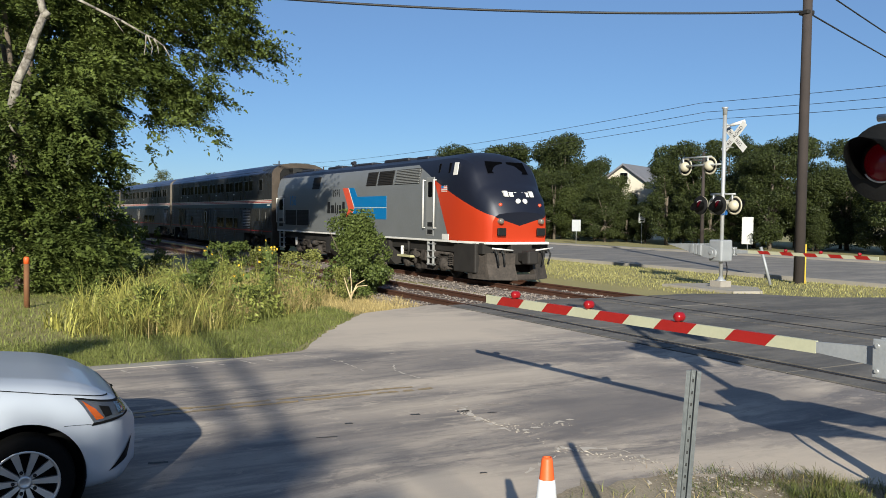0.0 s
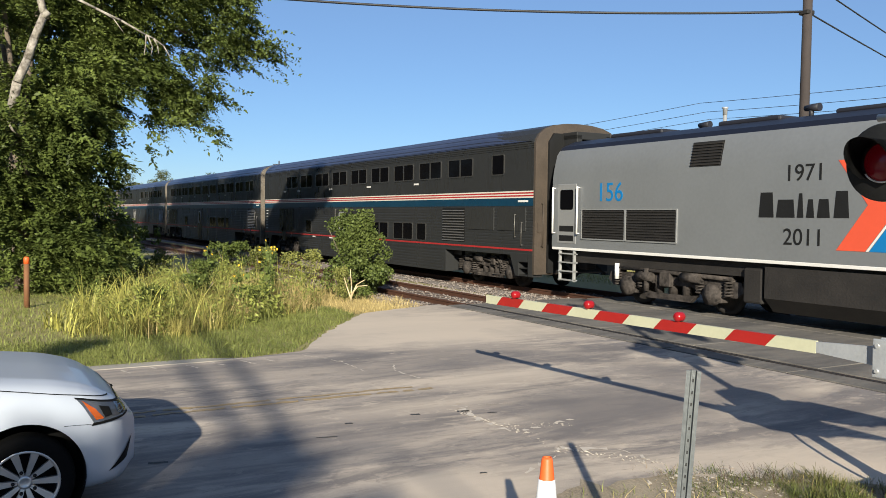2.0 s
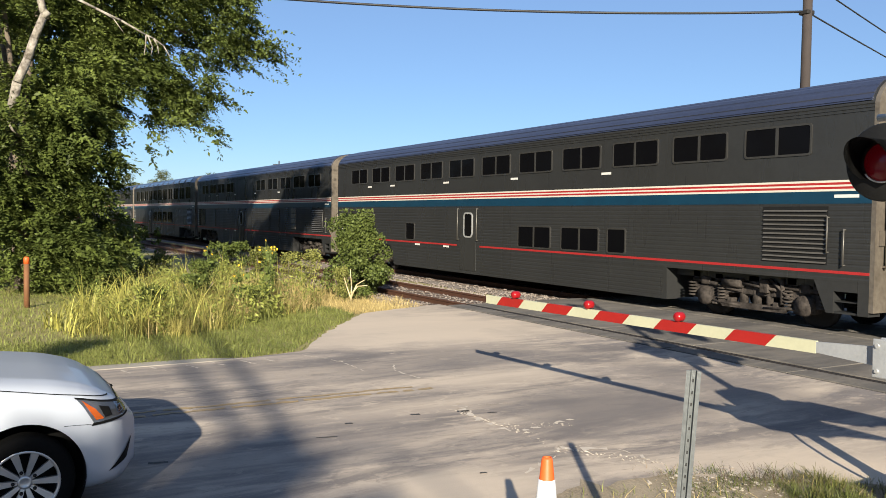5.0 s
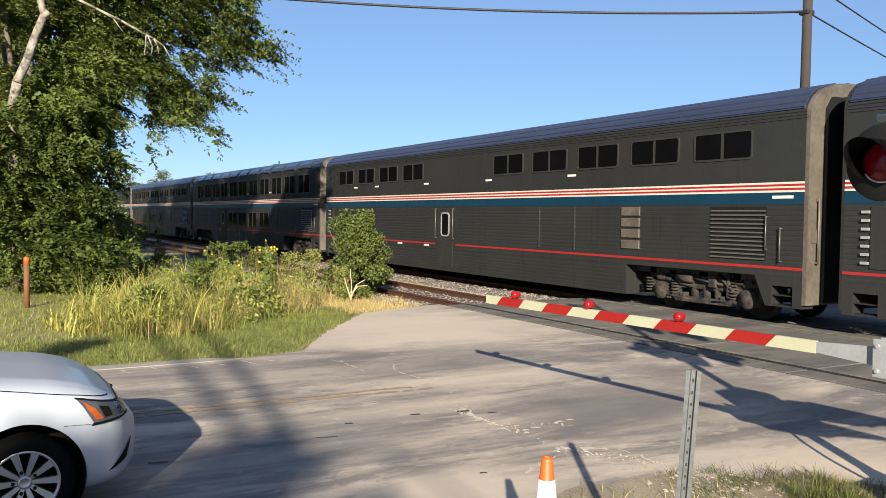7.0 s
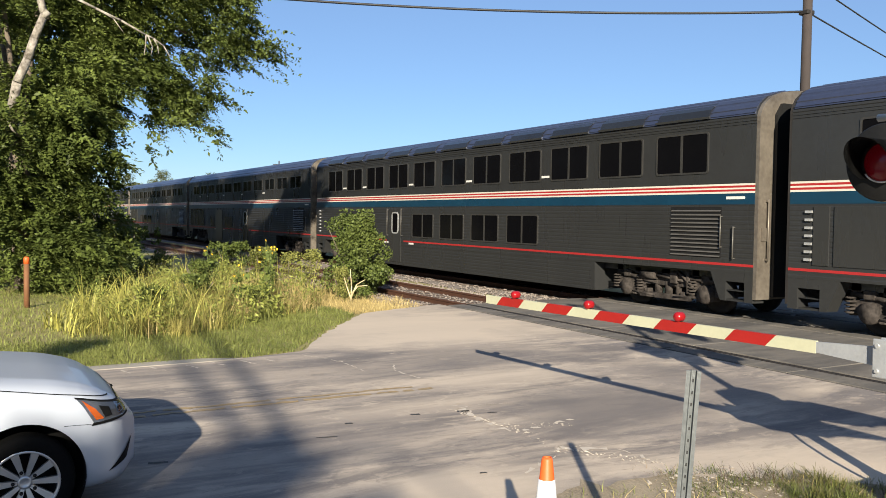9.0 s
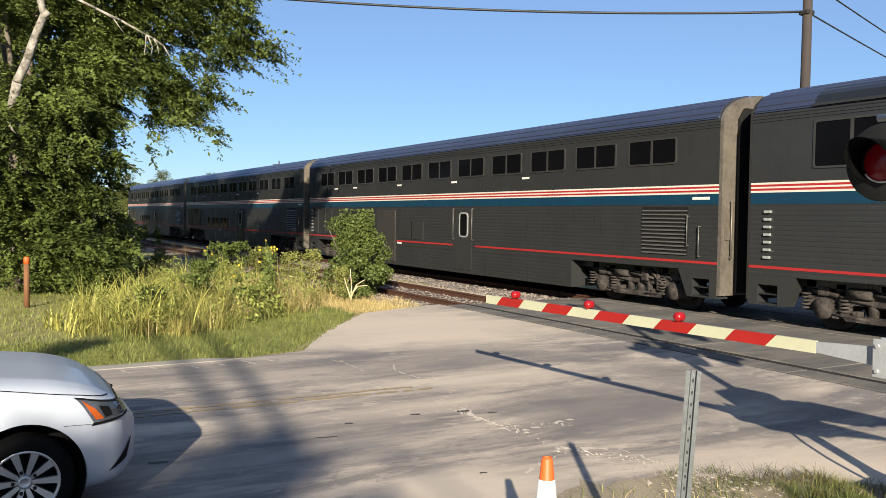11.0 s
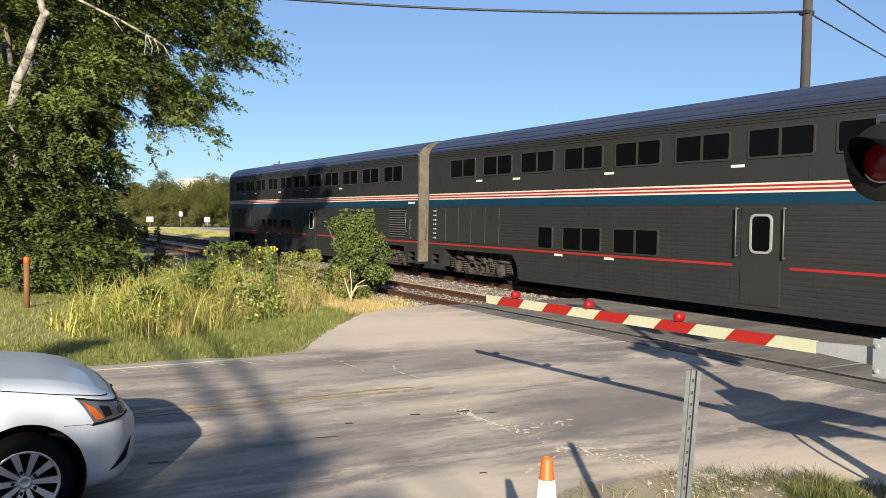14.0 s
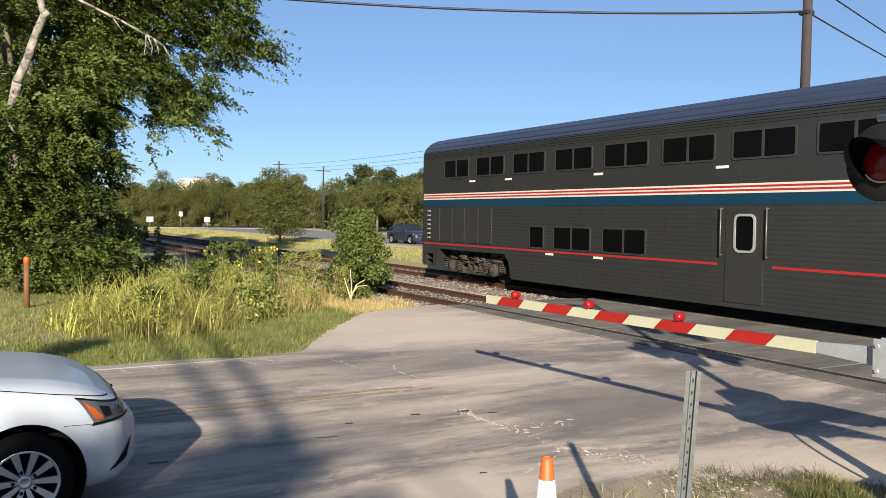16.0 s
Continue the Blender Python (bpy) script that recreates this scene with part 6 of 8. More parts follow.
    # wheels
    for wx in (0.0, -2.70):
        for sy in (-1, 1):
            turn = pose(wx, sy * 0.77, 0.32, 90 if sy < 0 else -90)
            wh = part("wheel", lathe(bmesh.new(), turn, [(0.20, -0.10), (0.295, -0.10), (0.315, -0.07), (0.32, 0), (0.315, 0.075), (0.295, 0.10), (0.225, 0.105), (0.215, 0.09), (0.215, -0.1)], 48), TYRE, root)
            part("barrel", lathe(bmesh.new(), turn, [(0.199, 0.085), (0.195, -0.06), (0.001, -0.06)], 48), BLACK, wh, "dark wheel barrel")
            bm = lathe(bmesh.new(), turn, [(0.222, 0.098), (0.21, 0.105), (0.20, 0.08)], 48)
            lathe(bm, turn, [(0.05, 0.02), (0.049, 0.064), (0.046, 0.07), (0.03, 0.076), (0.028, 0.074), (0.001, 0.076)], 24)
            for i in range(10):
                a = 2 * math.pi * i / 10
                c, s = math.cos(a), math.sin(a)
                quad = []
                for r, w, h in ((0.045, 0.013, 0.072), (0.206, 0.026, 0.09)):
                    for e in (-1, 1):
                        quad.append((turn @ Vector((r * c - e * w * s, r * s + e * w * c, h)), turn @ Vector((r * c - e * w * s, r * s + e * w * c, h - 0.03))))
                t = [bm.verts.new(q[0]) for q in quad]
                d = [bm.verts.new(q[1]) for q in quad]
                for f in ((t[0], t[1], t[3], t[2]), (t[0], t[2], d[2], d[0]), (t[1], d[1], d[3], t[3])):
                    bm.faces.new(f)
            bmesh.ops.recalc_face_normals(bm, faces=bm.faces)
            part("rim", bm, RIM, wh, "ten-spoke alloy rim")
            for i in range(5):
                a = 2 * math.pi * (i + 0.5) / 5
                part("wheel_bolt", lathe(bmesh.new(), turn @ pose(0.074 * math.cos(a), 0.074 * math.sin(a), 0.075), [(0.001, 0.012), (0.011, 0.012), (0.013, 0)], 8), BLACK, wh)
            part("wheel_arch", lathe(bmesh.new(), pose(wx, sy * 0.66, 0.335, 90 if sy < 0 else -90), [(0.386, 0.2), (0.386, -0.2), (0.001, -0.2)], 40), BLACK, root)
    return root


sedan("car", CARWHITE, "white four-door sedan waiting on the road before the gate", pose(-7.1, -15.44, 0.0, 0, 0, 90))
CARDARK = surf("car_dark_blue", (0.02, 0.025, 0.045), (0.016, 0.02, 0.036), 0.3, bump=0, coat=0.5)
sedan("parked_car", CARDARK, "dark blue sedan standing beside the street", pose(-56.5, 14.2, 0.0, 0, 0, 5))

# ---- plants ----
def leaves_at(points, size, rng, aspect=0.5, droop=0.3, facing=None, loose=0.55):
    """Folded leaf blades, each of four corners, at the points; they face roughly outwards where a facing is given."""
    n = len(points)
    p = np.asarray(points)
    a = rng.normal(size=(n, 3))
    a[:, 2] -= droop
    a /= np.linalg.norm(a, axis=1)[:, None]
    b = np.cross(a, rng.normal(size=(n, 3)) if facing is None else facing + rng.normal(size=(n, 3)) * loose)
    b /= np.linalg.norm(b, axis=1)[:, None] + 1e-9
    s = size * rng.uniform(0.6, 1.4, size=(n, 1))
    c = np.cross(a, b)
    tip, base = p + a * s, p - a * s * 0.1
    l, r = p + a * s * 0.42 + b * s * aspect + c * s * 0.12, p + a * s * 0.42 - b * s * aspect + c * s * 0.12
    v = np.stack([base, l, tip, r], 1).reshape(-1, 3)
    f = np.arange(n * 4).reshape(n, 4)
    return v, f


def fronds(starts, ways, rng, count=22, length=0.7, leaf=0.1):
    """Drooping sprays: leaflets in two rows along each twig."""
    n = len(starts)
    t = np.linspace(0.12, 1.0, count)
    ln = length * rng.uniform(0.6, 1.3, size=(n, 1, 1))
    w = ways / (np.linalg.norm(ways, axis=1)[:, None] + 1e-9)
    p = starts[:, None, :] + w[:, None, :] * ln * t[None, :, None]
    p[:, :, 2] -= (ln[:, :, 0] * 0.35) * t[None, :] ** 2
    p += rng.normal(size=p.shape) * 0.02
    side = np.cross(w, np.array([0, 0, 1.0]) + rng.normal(size=(n, 3)) * 0.35)
    side /= np.linalg.norm(side, axis=1)[:, None] + 1e-9
    sign = np.where(np.arange(count) % 2 == 0, 1.0, -1.0)
    a = side[:, None, :] * sign[None, :, None] + w[:, None, :] * 0.7 + rng.normal(size=p.shape) * 0.22
    a[:, :, 2] -= 0.25
    a /= np.linalg.norm(a, axis=2)[:, :, None]
    nb = np.cross(a, np.cross(side, w)[:, None, :] + rng.normal(size=p.shape) * 0.3)
    b = nb / (np.linalg.norm(nb, axis=2)[:, :, None] + 1e-9)
    s = leaf * (1.15 - 0.5 * t[None, :, None]) * rng.uniform(0.7, 1.3, size=(n, count, 1))
    v = np.stack([p, p + a * s * 0.45 + b * s * 0.27, p + a * s, p + a * s * 0.45 - b * s * 0.27], 2).reshape(-1, 3)
    return v, np.arange(len(v)).reshape(-1, 4)


def np_mesh(name, v, f, material):
    me = bpy.data.meshes.new(name)
    me.vertices.add(len(v))
    me.vertices.foreach_set("co", np.asarray(v, dtype=np.float32).ravel())
    k = f.shape[1]
    me.loops.add(len(f) * k)
    me.loops.foreach_set("vertex_index", f.astype(np.int32).ravel())
    me.polygons.add(len(f))
    me.polygons.foreach_set("loop_start", np.arange(0, len(f) * k, k, dtype=np.int32))
    me.update(calc_edges=True)
    for m in material if isinstance(material, (list, tuple)) else [material]:
        me.materials.append(m)
    return me


def blob_points(rng, blobs, n):
    """Points near the skins of many overlapping lumps."""
    b = np.asarray(blobs)
    w = b[:, 3] ** 2
    k = rng.choice(len(b), size=n, p=w / w.sum())
    d = rng.normal(size=(n, 3))
    d /= np.linalg.norm(d, axis=1)[:, None]
    r = b[k, 3] * rng.uniform(0.55, 1.0, size=n) ** 0.5
    d[:, 2] *= 0.8
    return b[k, :3] + d * r[:, None]


def facing_points(rng, blobs, n):
    """The same, with a ragged skin, and the way out of its lump for each point."""
    b = np.asarray(blobs)
    w = b[:, 3] ** 2
    k = rng.choice(len(b), size=n, p=w / w.sum())
    d = rng.normal(size=(n, 3))
    d /= np.linalg.norm(d, axis=1)[:, None]
    r = b[k, 3] * (rng.uniform(0.35, 1.0, size=n) ** 0.5 + 0.22 * rng.uniform(0, 1, size=n) ** 4)
    return b[k, :3] + d * r[:, None] * np.array([1, 1, 0.72]), d + np.array([0, 0, 0.25])


def limb(bm, pts, r0, r1):
    n = len(pts) - 1
    for i in range(n):
        tube(bm, pts[i], pts[i + 1], r0 + (r1 - r0) * i / n, r0 + (r1 - r0) * (i + 1) / n, seg=9)


def far_tree_mesh(seed, h, r, count, leaf, low=0.12, tone=None):
    rng = np.random.default_rng(seed)
    rnd = random.Random(seed)
    blobs = []
    for i in range(42):
        z = h * rnd.uniform(low, 0.95)
        wide = r * math.sin(math.pi * min(1, max(0.25, (z / h + 0.05) / 1.05))) ** 0.7
        a = rnd.uniform(0, 6.28)
        q = wide * rnd.uniform(0.3, 0.85)
        blobs.append((q * math.cos(a), q * math.sin(a), z, r * rnd.uniform(0.17, 0.40)))
    pts, out = facing_points(rng, blobs, count)
    v, f = leaves_at(pts, leaf, rng, 0.5, 0.3, out, 0.4)
    crown = np_mesh("crown", v, f, tone or LEAFFAR)
    bm = bmesh.new()
    limb(bm, [Vector((0, 0, -0.3)), Vector((0.1, 0, h * 0.25)), Vector((0, 0.1, h * 0.55))], 0.045 * h * 0.5, 0.015 * h)
    for x, y, z, q in blobs[:9]:
        limb(bm, [Vector((0.05, 0, h * 0.25)), Vector((x * 0.5, y * 0.5, z * 0.72)), Vector((x, y, z))], 0.011 * h, 0.003 * h)
    return crown, mesh_of("trunk", bm, BARK)


def plant_tree(x, y, kind, scale, turn, label, name="tree", group="trees behind the street"):
    root = tagged(empty(name, pose(x, y, ground_z(x, y), 0, 0, turn) @ Matrix.Scale(scale, 4)), label, "tree", group=group)
    crown, trunk = kind
    link("trunk", trunk, root), link("crown", crown, root)
    return root


OLIVE = leafy("olive_leaves", (0.142, 0.142, 0.036), (0.07, 0.077, 0.02))
DEEP = leafy("deep_leaves", (0.085, 0.10, 0.024), (0.035, 0.048, 0.012))
FRESH = leafy("fresh_leaves", (0.125, 0.132, 0.030), (0.06, 0.07, 0.016))
KINDS = [far_tree_mesh(s, h, r, n, 0.145, tone=m) for s, h, r, n, m in ((1, 9.0, 3.6, 21000, LEAFFAR), (2, 10.5, 3.9, 22000, LEAFFAR), (3, 8.0, 3.9, 20000, DEEP), (4, 11.0, 3.4, 20000, LEAFFAR))]
ENDKINDS = [far_tree_mesh(s, h, r, 11000, 0.17, tone=m) for s, h, r, m in ((9, 9.0, 4.0, OLIVE), (10, 10.0, 4.2, FRESH), (12, 8.0, 4.4, OLIVE))]
FARKINDS = [far_tree_mesh(s, h, r, n, 0.27, tone=m) for s, h, r, n, m in ((5, 9.0, 3.9, 7500, LEAFFAR), (6, 10.5, 4.2, 8000, OLIVE), (7, 8.5, 4.2, 7500, FRESH), (8, 9.5, 3.0, 6500, LEAFFAR))]
rnd = random.Random(11)
OAK = "leafy dark green tree in the wood beyond the street"
for i in range(33):
    x = -112 + 2.55 * i + rnd.uniform(-1, 1)
    for y in ((38 + rnd.uniform(-1.5, 2.0)), (45 + rnd.uniform(-2, 2.5))):
        if 44 < y or i % 7 != 1:
            if not (abs(x + 71.6 * (y + 15.8) / 65.8) < 2.0 and y < 53):
                plant_tree(x, y, KINDS[rnd.randrange(4)], rnd.uniform(0.72, 0.86) * (1.1 if y > 42 else 0.86) * (1.27 if x < -77 else 1.0), rnd.uniform(0, 360), OAK)
for i in range(60):
    x = -118 - 5.2 * i + rnd.uniform(-2, 2)
    plant_tree(x, 36 + rnd.uniform(-4, 5) + 0.015 * i * i, FARKINDS[rnd.randrange(4)], rnd.uniform(0.5, 1.0), rnd.uniform(0, 360), OAK)
    if i % 2 == 0:
        plant_tree(x, 48 + rnd.uniform(-3, 8), FARKINDS[rnd.randrange(4)], rnd.uniform(0.85, 1.3), rnd.uniform(0, 360), OAK)
for i in range(13):
    for k in range(2):
        plant_tree(-129 - 7 * k + rnd.uniform(-1.5, 1.5), 5.5 + 2.7 * i + rnd.uniform(-0.8, 0.8), ENDKINDS[rnd.randrange(3)], rnd.uniform(0.58, 0.76) + 0.22 * k, rnd.uniform(0, 360), "leafy olive-green tree at the end of the street")
for x, y, s in ((-62, 26.9, 0.55), (-66, 29.5, 0.62), (-84, 30, 0.8), (-92, 32, 0.85), (-100, 31, 0.8), (-108, 33, 0.9)):
    plant_tree(x, y, ENDKINDS[int(-x) % 3], s, rnd.uniform(0, 360), "small rounded green street tree")
for x, y, s in ((-60.5, 38.5, 0.42), (-62.5, 41, 0.45), (-57.5, 38, 0.36), (-47, 37.5, 0.4), (-40, 38, 0.35), (-33, 37.5, 0.45), (-53, 38.2, 0.4), (-28, 38, 0.5), (-70, 38, 0.45), (-77, 38, 0.4)):
    plant_tree(x, y, KINDS[(int(-x)) % 4], s, rnd.uniform(0, 360), "low bushy green tree at the edge of the wood")
plant_tree(-62.5, 5.2, far_tree_mesh(41, 8.0, 4.6, 16000, 0.15, low=0.2, tone=FRESH), 0.61, 40, "small rounded green tree on the strip of dry grass")
# unseen trees added behind and beside the viewer, for reflections and shade
for x, y, k, s in ((31, -37, 1, 1.0), (36, -24, 3, 1.0), (-2, -38, 1, 1.0), (-16, -36, 0, 1.0), (-30, -34, 2, 1.1), (12, -40, 3, 1.0), (-44, -30, 1, 1.0), (-58, -28, 0, 1.1), (-75, -26, 3, 1.1)):
    plant_tree(x, y, FARKINDS[k % 3], s, rnd.uniform(0, 360), "leafy green tree added out of view", group="roadside trees")


def big_tree():
    """The pecan beside the track whose boughs hang over the weeds."""
    root = tagged(empty("large_tree", pose(-26.5, -14.2, -0.15)), "large green tree with pale limbs and drooping boughs", "tree")
    bm = bmesh.new()
    limb(bm, [Vector(p) for p in ((0, 0, 0), (0.1, -0.2, 1.6), (0.3, -0.35, 3.2), (0.4, -0.2, 4.2))], 0.42, 0.26)
    part("trunk", bm, BARK, root)
    bm = bmesh.new()
    limb(bm, [Vector(p) for p in ((0.4, -0.2, 4.1), (1.5, -0.55, 4.8), (2.2, -0.42, 5.6), (2.22, -0.18, 6.2), (2.2, -0.02, 6.75), (2.18, 0.22, 7.4), (2.2, 0.1, 7.9), (2.0, 0.2, 9.0))], 0.13, 0.085)
    tube(bm, (2.2, 0.2, 7.35), (2.25, 0.32, 7.48), 0.10, 0.08, seg=9)
    part("limb", bm, PALEBARK, root, "pale mottled sunlit limb")
    bm = bmesh.new()
    limb(bm, [Vector(p) for p in ((2.2, 0.16, 7.95), (2.2, 0.92, 7.95), (2.2, 1.47, 7.72), (2.2, 2.11, 7.48), (2.2, 2.75, 7.17), (2.2, 2.95, 7.1), (2.2, 3.22, 6.92), (2.2, 3.4, 6.62))], 0.042, 0.016)
    for pts in (((2.2, 1.3, 7.8), (2.25, 1.9, 7.5), (2.3, 2.15, 7.15)), ((2.2, 2.75, 7.17), (2.2, 2.74, 6.9), (2.2, 2.7, 6.62)), ((2.2, 2.8, 7.15), (2.22, 2.92, 6.85), (2.2, 2.88, 6.64)), ((2.2, 2.95, 7.1), (2.2, 3.06, 6.9), (2.2, 3.08, 6.7))):
        limb(bm, [Vector(p) for p in pts], 0.022, 0.010)
    part("limb", bm, PALEBARK, root, "pale bare bough with hanging twigs")
    bm = bmesh.new()
    limb(bm, [Vector(p) for p in ((0.5, 0.2, 7.6), (0.5, 1.6, 8.2), (0.4, 3.2, 8.0), (0.4, 4.8, 7.6), (0.3, 6.0, 7.5), (0.3, 7.0, 7.3))], 0.08, 0.015)
    part("branch", bm, BARK, root)
    for end in ((-3, -3, 7), (-4, 1.0, 8), (1, -4, 7.5), (-2, 2, 10), (-3, -1, 12), (6.5, -0.5, 11.0), (4.5, 2.6, 10.6), (-9, -1.2, 11), (-5.5, -0.8, 12.0)):
        bm = bmesh.new()
        limb(bm, [Vector((0.35, -0.25, 4.2)), Vector((end[0] * 0.3 - 0.6, end[1] * 0.3 - 0.6, 4.2 + (end[2] - 4.2) * 0.6)), Vector(end)], 0.09, 0.02)
        part("branch", bm, BARK, root)
    rng = np.random.default_rng(5)
    rnd = random.Random(5)
    heights, edges = (0.0, 3.0, 3.7, 4.2, 4.5, 4.9, 5.2, 5.5, 6.0, 6.4, 7.2, 14.0), (2.3, 2.4, 2.35, 1.95, 2.5, 2.2, 1.65, 2.1, 2.3, 2.9, 3.4, 2.6)

    def side_limit(x, z):
        """How far the crown reaches towards the track at this height."""
        return float(np.interp(z, heights, edges)) - 0.155 * (x - 0.4)

    shade, clumps = [], []
    for i in range(120):
        z = rnd.uniform(0.5, 13.5)
        x, r = rnd.uniform(-5.5, -1.6), rnd.uniform(0.6, 1.0)
        lim = side_limit(x, z) - r - 0.35
        shade.append((x, lim - abs(rnd.gauss(0, 2.2)), z, r))
    # boughs: flat layered masses, each a run of lumps that sinks towards its end
    for i in range(104):
        z = 0.3 + 10.2 * (i + rnd.uniform(0, 1)) / 104
        x, w = rnd.uniform(0.2, 2.4), rnd.uniform(0.6, 1.15)
        y = min(side_limit(x, z) - w + 0.1, rnd.uniform(-5.0, 2.4))
        if i % 3 == 0:
            y = side_limit(x, z) - w + rnd.uniform(-0.1, 0.25)
        if 5.5 < z < 9.0 and -1.2 < y < 0.9:
            x = min(x, 0.9)
        if 6.6 < z < 8.4 and 0.2 < y < 3.9:
            x = min(x, 0.9)
        for k in range(5):
            u = rnd.uniform(-1, 1)
            clumps.append((x + rnd.uniform(-0.3, 0.3) - 0.25 * abs(u), y + u * w, z - 0.35 * u * u + rnd.uniform(-0.1, 0.1), rnd.uniform(0.2, 0.36)))
    for i in range(34):
        clumps.append((rnd.uniform(1.3, 2.5), rnd.uniform(-3.2, 1.3), rnd.uniform(0.3, 3.4), rnd.uniform(0.28, 0.45)))
    for i in range(26):
        clumps.append((rnd.uniform(1.9, 3.0), rnd.uniform(-2.2, 1.0), rnd.uniform(3.6, 5.35), rnd.uniform(0.25, 0.45)))
    # the high boughs over the track side, which shade the train
    high = []
    for x0, x1, z0, z1, n in ((-63.5, -50.0, 0.2, 2.9, 100), (-60.0, -54.5, 2.9, 4.2, 16)):
        for i in range(n):
            top = rnd.uniform(11.4, 13.2)
            up = top - rnd.uniform(z0, z1)
            high.append((rnd.uniform(x0, x1) + 2.39 * up + 26.5, 12.65 - 1.365 * up, top + 0.15, rnd.uniform(0.45, 0.75)))
    v, f = leaves_at(blob_points(rng, high, 34000), 0.30, rng, 0.36, 0.6)
    link("crown", np_mesh("crown", v, f, LEAF), root)
    # hanging sprays along the bough: (y, z, radius)
    sprays = [(2.0, 9.0, 0.9), (3.0, 9.3, 0.95), (4.0, 9.0, 0.9), (4.7, 8.5, 0.7), (2.6, 8.1, 0.6), (3.6, 8.2, 0.65), (4.6, 7.8, 0.6), (5.4, 7.9, 0.55), (6.0, 7.6, 0.42), (6.5, 7.45, 0.36), (7.0, 7.35, 0.2),
              (1.6, 7.3, 0.6), (2.4, 7.0, 0.5), (1.9, 6.5, 0.42), (2.9, 6.5, 0.45), (3.6, 6.3, 0.5), (4.1, 6.2, 0.36), (4.0, 5.7, 0.4), (4.6, 5.75, 0.38), (3.4, 5.6, 0.42), (5.1, 6.95, 0.3), (5.1, 5.85, 0.22), (5.5, 5.8, 0.14),
              (3.15, 5.05, 0.26), (3.2, 4.6, 0.16), (3.2, 4.2, 0.10), (4.55, 5.2, 0.3), (4.9, 4.85, 0.22), (5.1, 4.5, 0.12), (3.9, 5.1, 0.24), (5.7, 7.05, 0.22), (6.2, 6.95, 0.18), (5.05, 6.5, 0.16), (0.8, 6.6, 0.7), (1.0, 8.2, 0.8), (3.5, 7.5, 0.45), (4.4, 7.0, 0.35), (3.1, 6.0, 0.4), (3.9, 6.0, 0.45), (4.3, 5.5, 0.4), (3.6, 5.2, 0.35), (4.7, 6.2, 0.3), (3.4, 6.8, 0.45), (5.6, 7.4, 0.4), (5.0, 7.4, 0.45), (5.0, 9.0, 0.6), (5.6, 8.6, 0.5), (5.9, 9.2, 0.5), (4.4, 9.6, 0.7), (6.2, 8.2, 0.35)]
    sp = [(0.4 + rnd.uniform(-0.5, 0.5), y, z, r) for y, z, r in sprays]
    tw = []
    for y, z, dy, dz in ((6.9, 7.4, 0.9, -0.5), (7.0, 7.6, 0.8, -0.2), (6.7, 7.8, 0.7, 0.1), (6.4, 7.2, 0.7, -0.6), (5.2, 5.9, 0.8, -0.15), (3.2, 4.3, 0.1, -0.5), (5.1, 4.6, 0.2, -0.5), (2.0, 4.9, 0.7, -0.4), (2.0, 3.9, 0.5, -0.2), (4.9, 5.9, 0.7, -0.25), (6.6, 8.1, 1.0, 0.15), (6.8, 7.9, 1.1, -0.1), (6.6, 7.7, 1.2, -0.45), (6.5, 7.4, 1.0, -0.75), (5.3, 6.3, 0.9, -0.1), (5.2, 6.1, 0.9, -0.45), (4.4, 5.0, 0.5, -0.7), (3.6, 4.9, 0.1, -0.8)):
        for t in np.linspace(0, 1, 22):
            tw.append((0.4 + rng.normal() * 0.05, y + dy * t + rng.normal() * 0.03, z + dz * t - 0.15 * t * t + rng.normal() * 0.04))

    def outward(p, spread):
        w = p - np.array([-1.0, -1.6, 0.0])
        w[:, 2] = -0.22 * np.linalg.norm(w[:, :2], axis=1)
        w /= np.linalg.norm(w, axis=1)[:, None] + 1e-9
        return w + rng.normal(size=p.shape) * np.array([spread, spread, spread * 0.4])
    core, front, spray = blob_points(rng, shade, 2600), blob_points(rng, clumps, 6000), blob_points(rng, sp, 2900)
    front[:, 2] -= 0.15 * np.abs(rng.normal(size=len(front)))
    pieces = [fronds(core, outward(core, 0.6), rng, 22, 0.55, 0.15), fronds(front, outward(front, 0.5), rng, 24, 0.52, 0.14), fronds(spray, outward(spray, 0.55), rng, 18, 0.42, 0.12),
              leaves_at(np.array(tw), 0.12, rng, 0.27, 0.5), leaves_at(blob_points(rng, shade, 26000), 0.16, rng, 0.34, 0.7), leaves_at(blob_points(rng, clumps, 9000), 0.11, rng, 0.32, 0.7),
              leaves_at(blob_points(rng, [(x, y, z, r * 0.9) for x, y, z, r in sp], 12000), 0.11, rng, 0.34, 0.7)]
    v = np.concatenate([q[0] for q in pieces])
    link("crown", np_mesh("crown", v, np.arange(len(v)).reshape(-1, 4), LEAF), root)
    return root


big_tree()
plant_tree(-40.5, -16.5, far_tree_mesh(31, 15.0, 6.0, 22000, 0.24), 1.0, 30, "tall dense green tree behind the large tree", "tree", "trackside trees")
# unseen row, added so the car sides reflect dark trees
for i in range(22):
    plant_tree(-66 - 7.5 * i + rnd.uniform(-2, 2), -19 - 0.03 * i * i * 0.3 + rnd.uniform(-1.5, 1), KINDS[i % 4], rnd.uniform(0.85, 1.05), rnd.uniform(0, 360), "dense green tree added out of view beside the railway", "tree", "trackside trees")
plant_tree(-54, -14.5, KINDS[1], 1.25, 80, "tall dense green tree behind the large tree", "tree", "trackside trees")


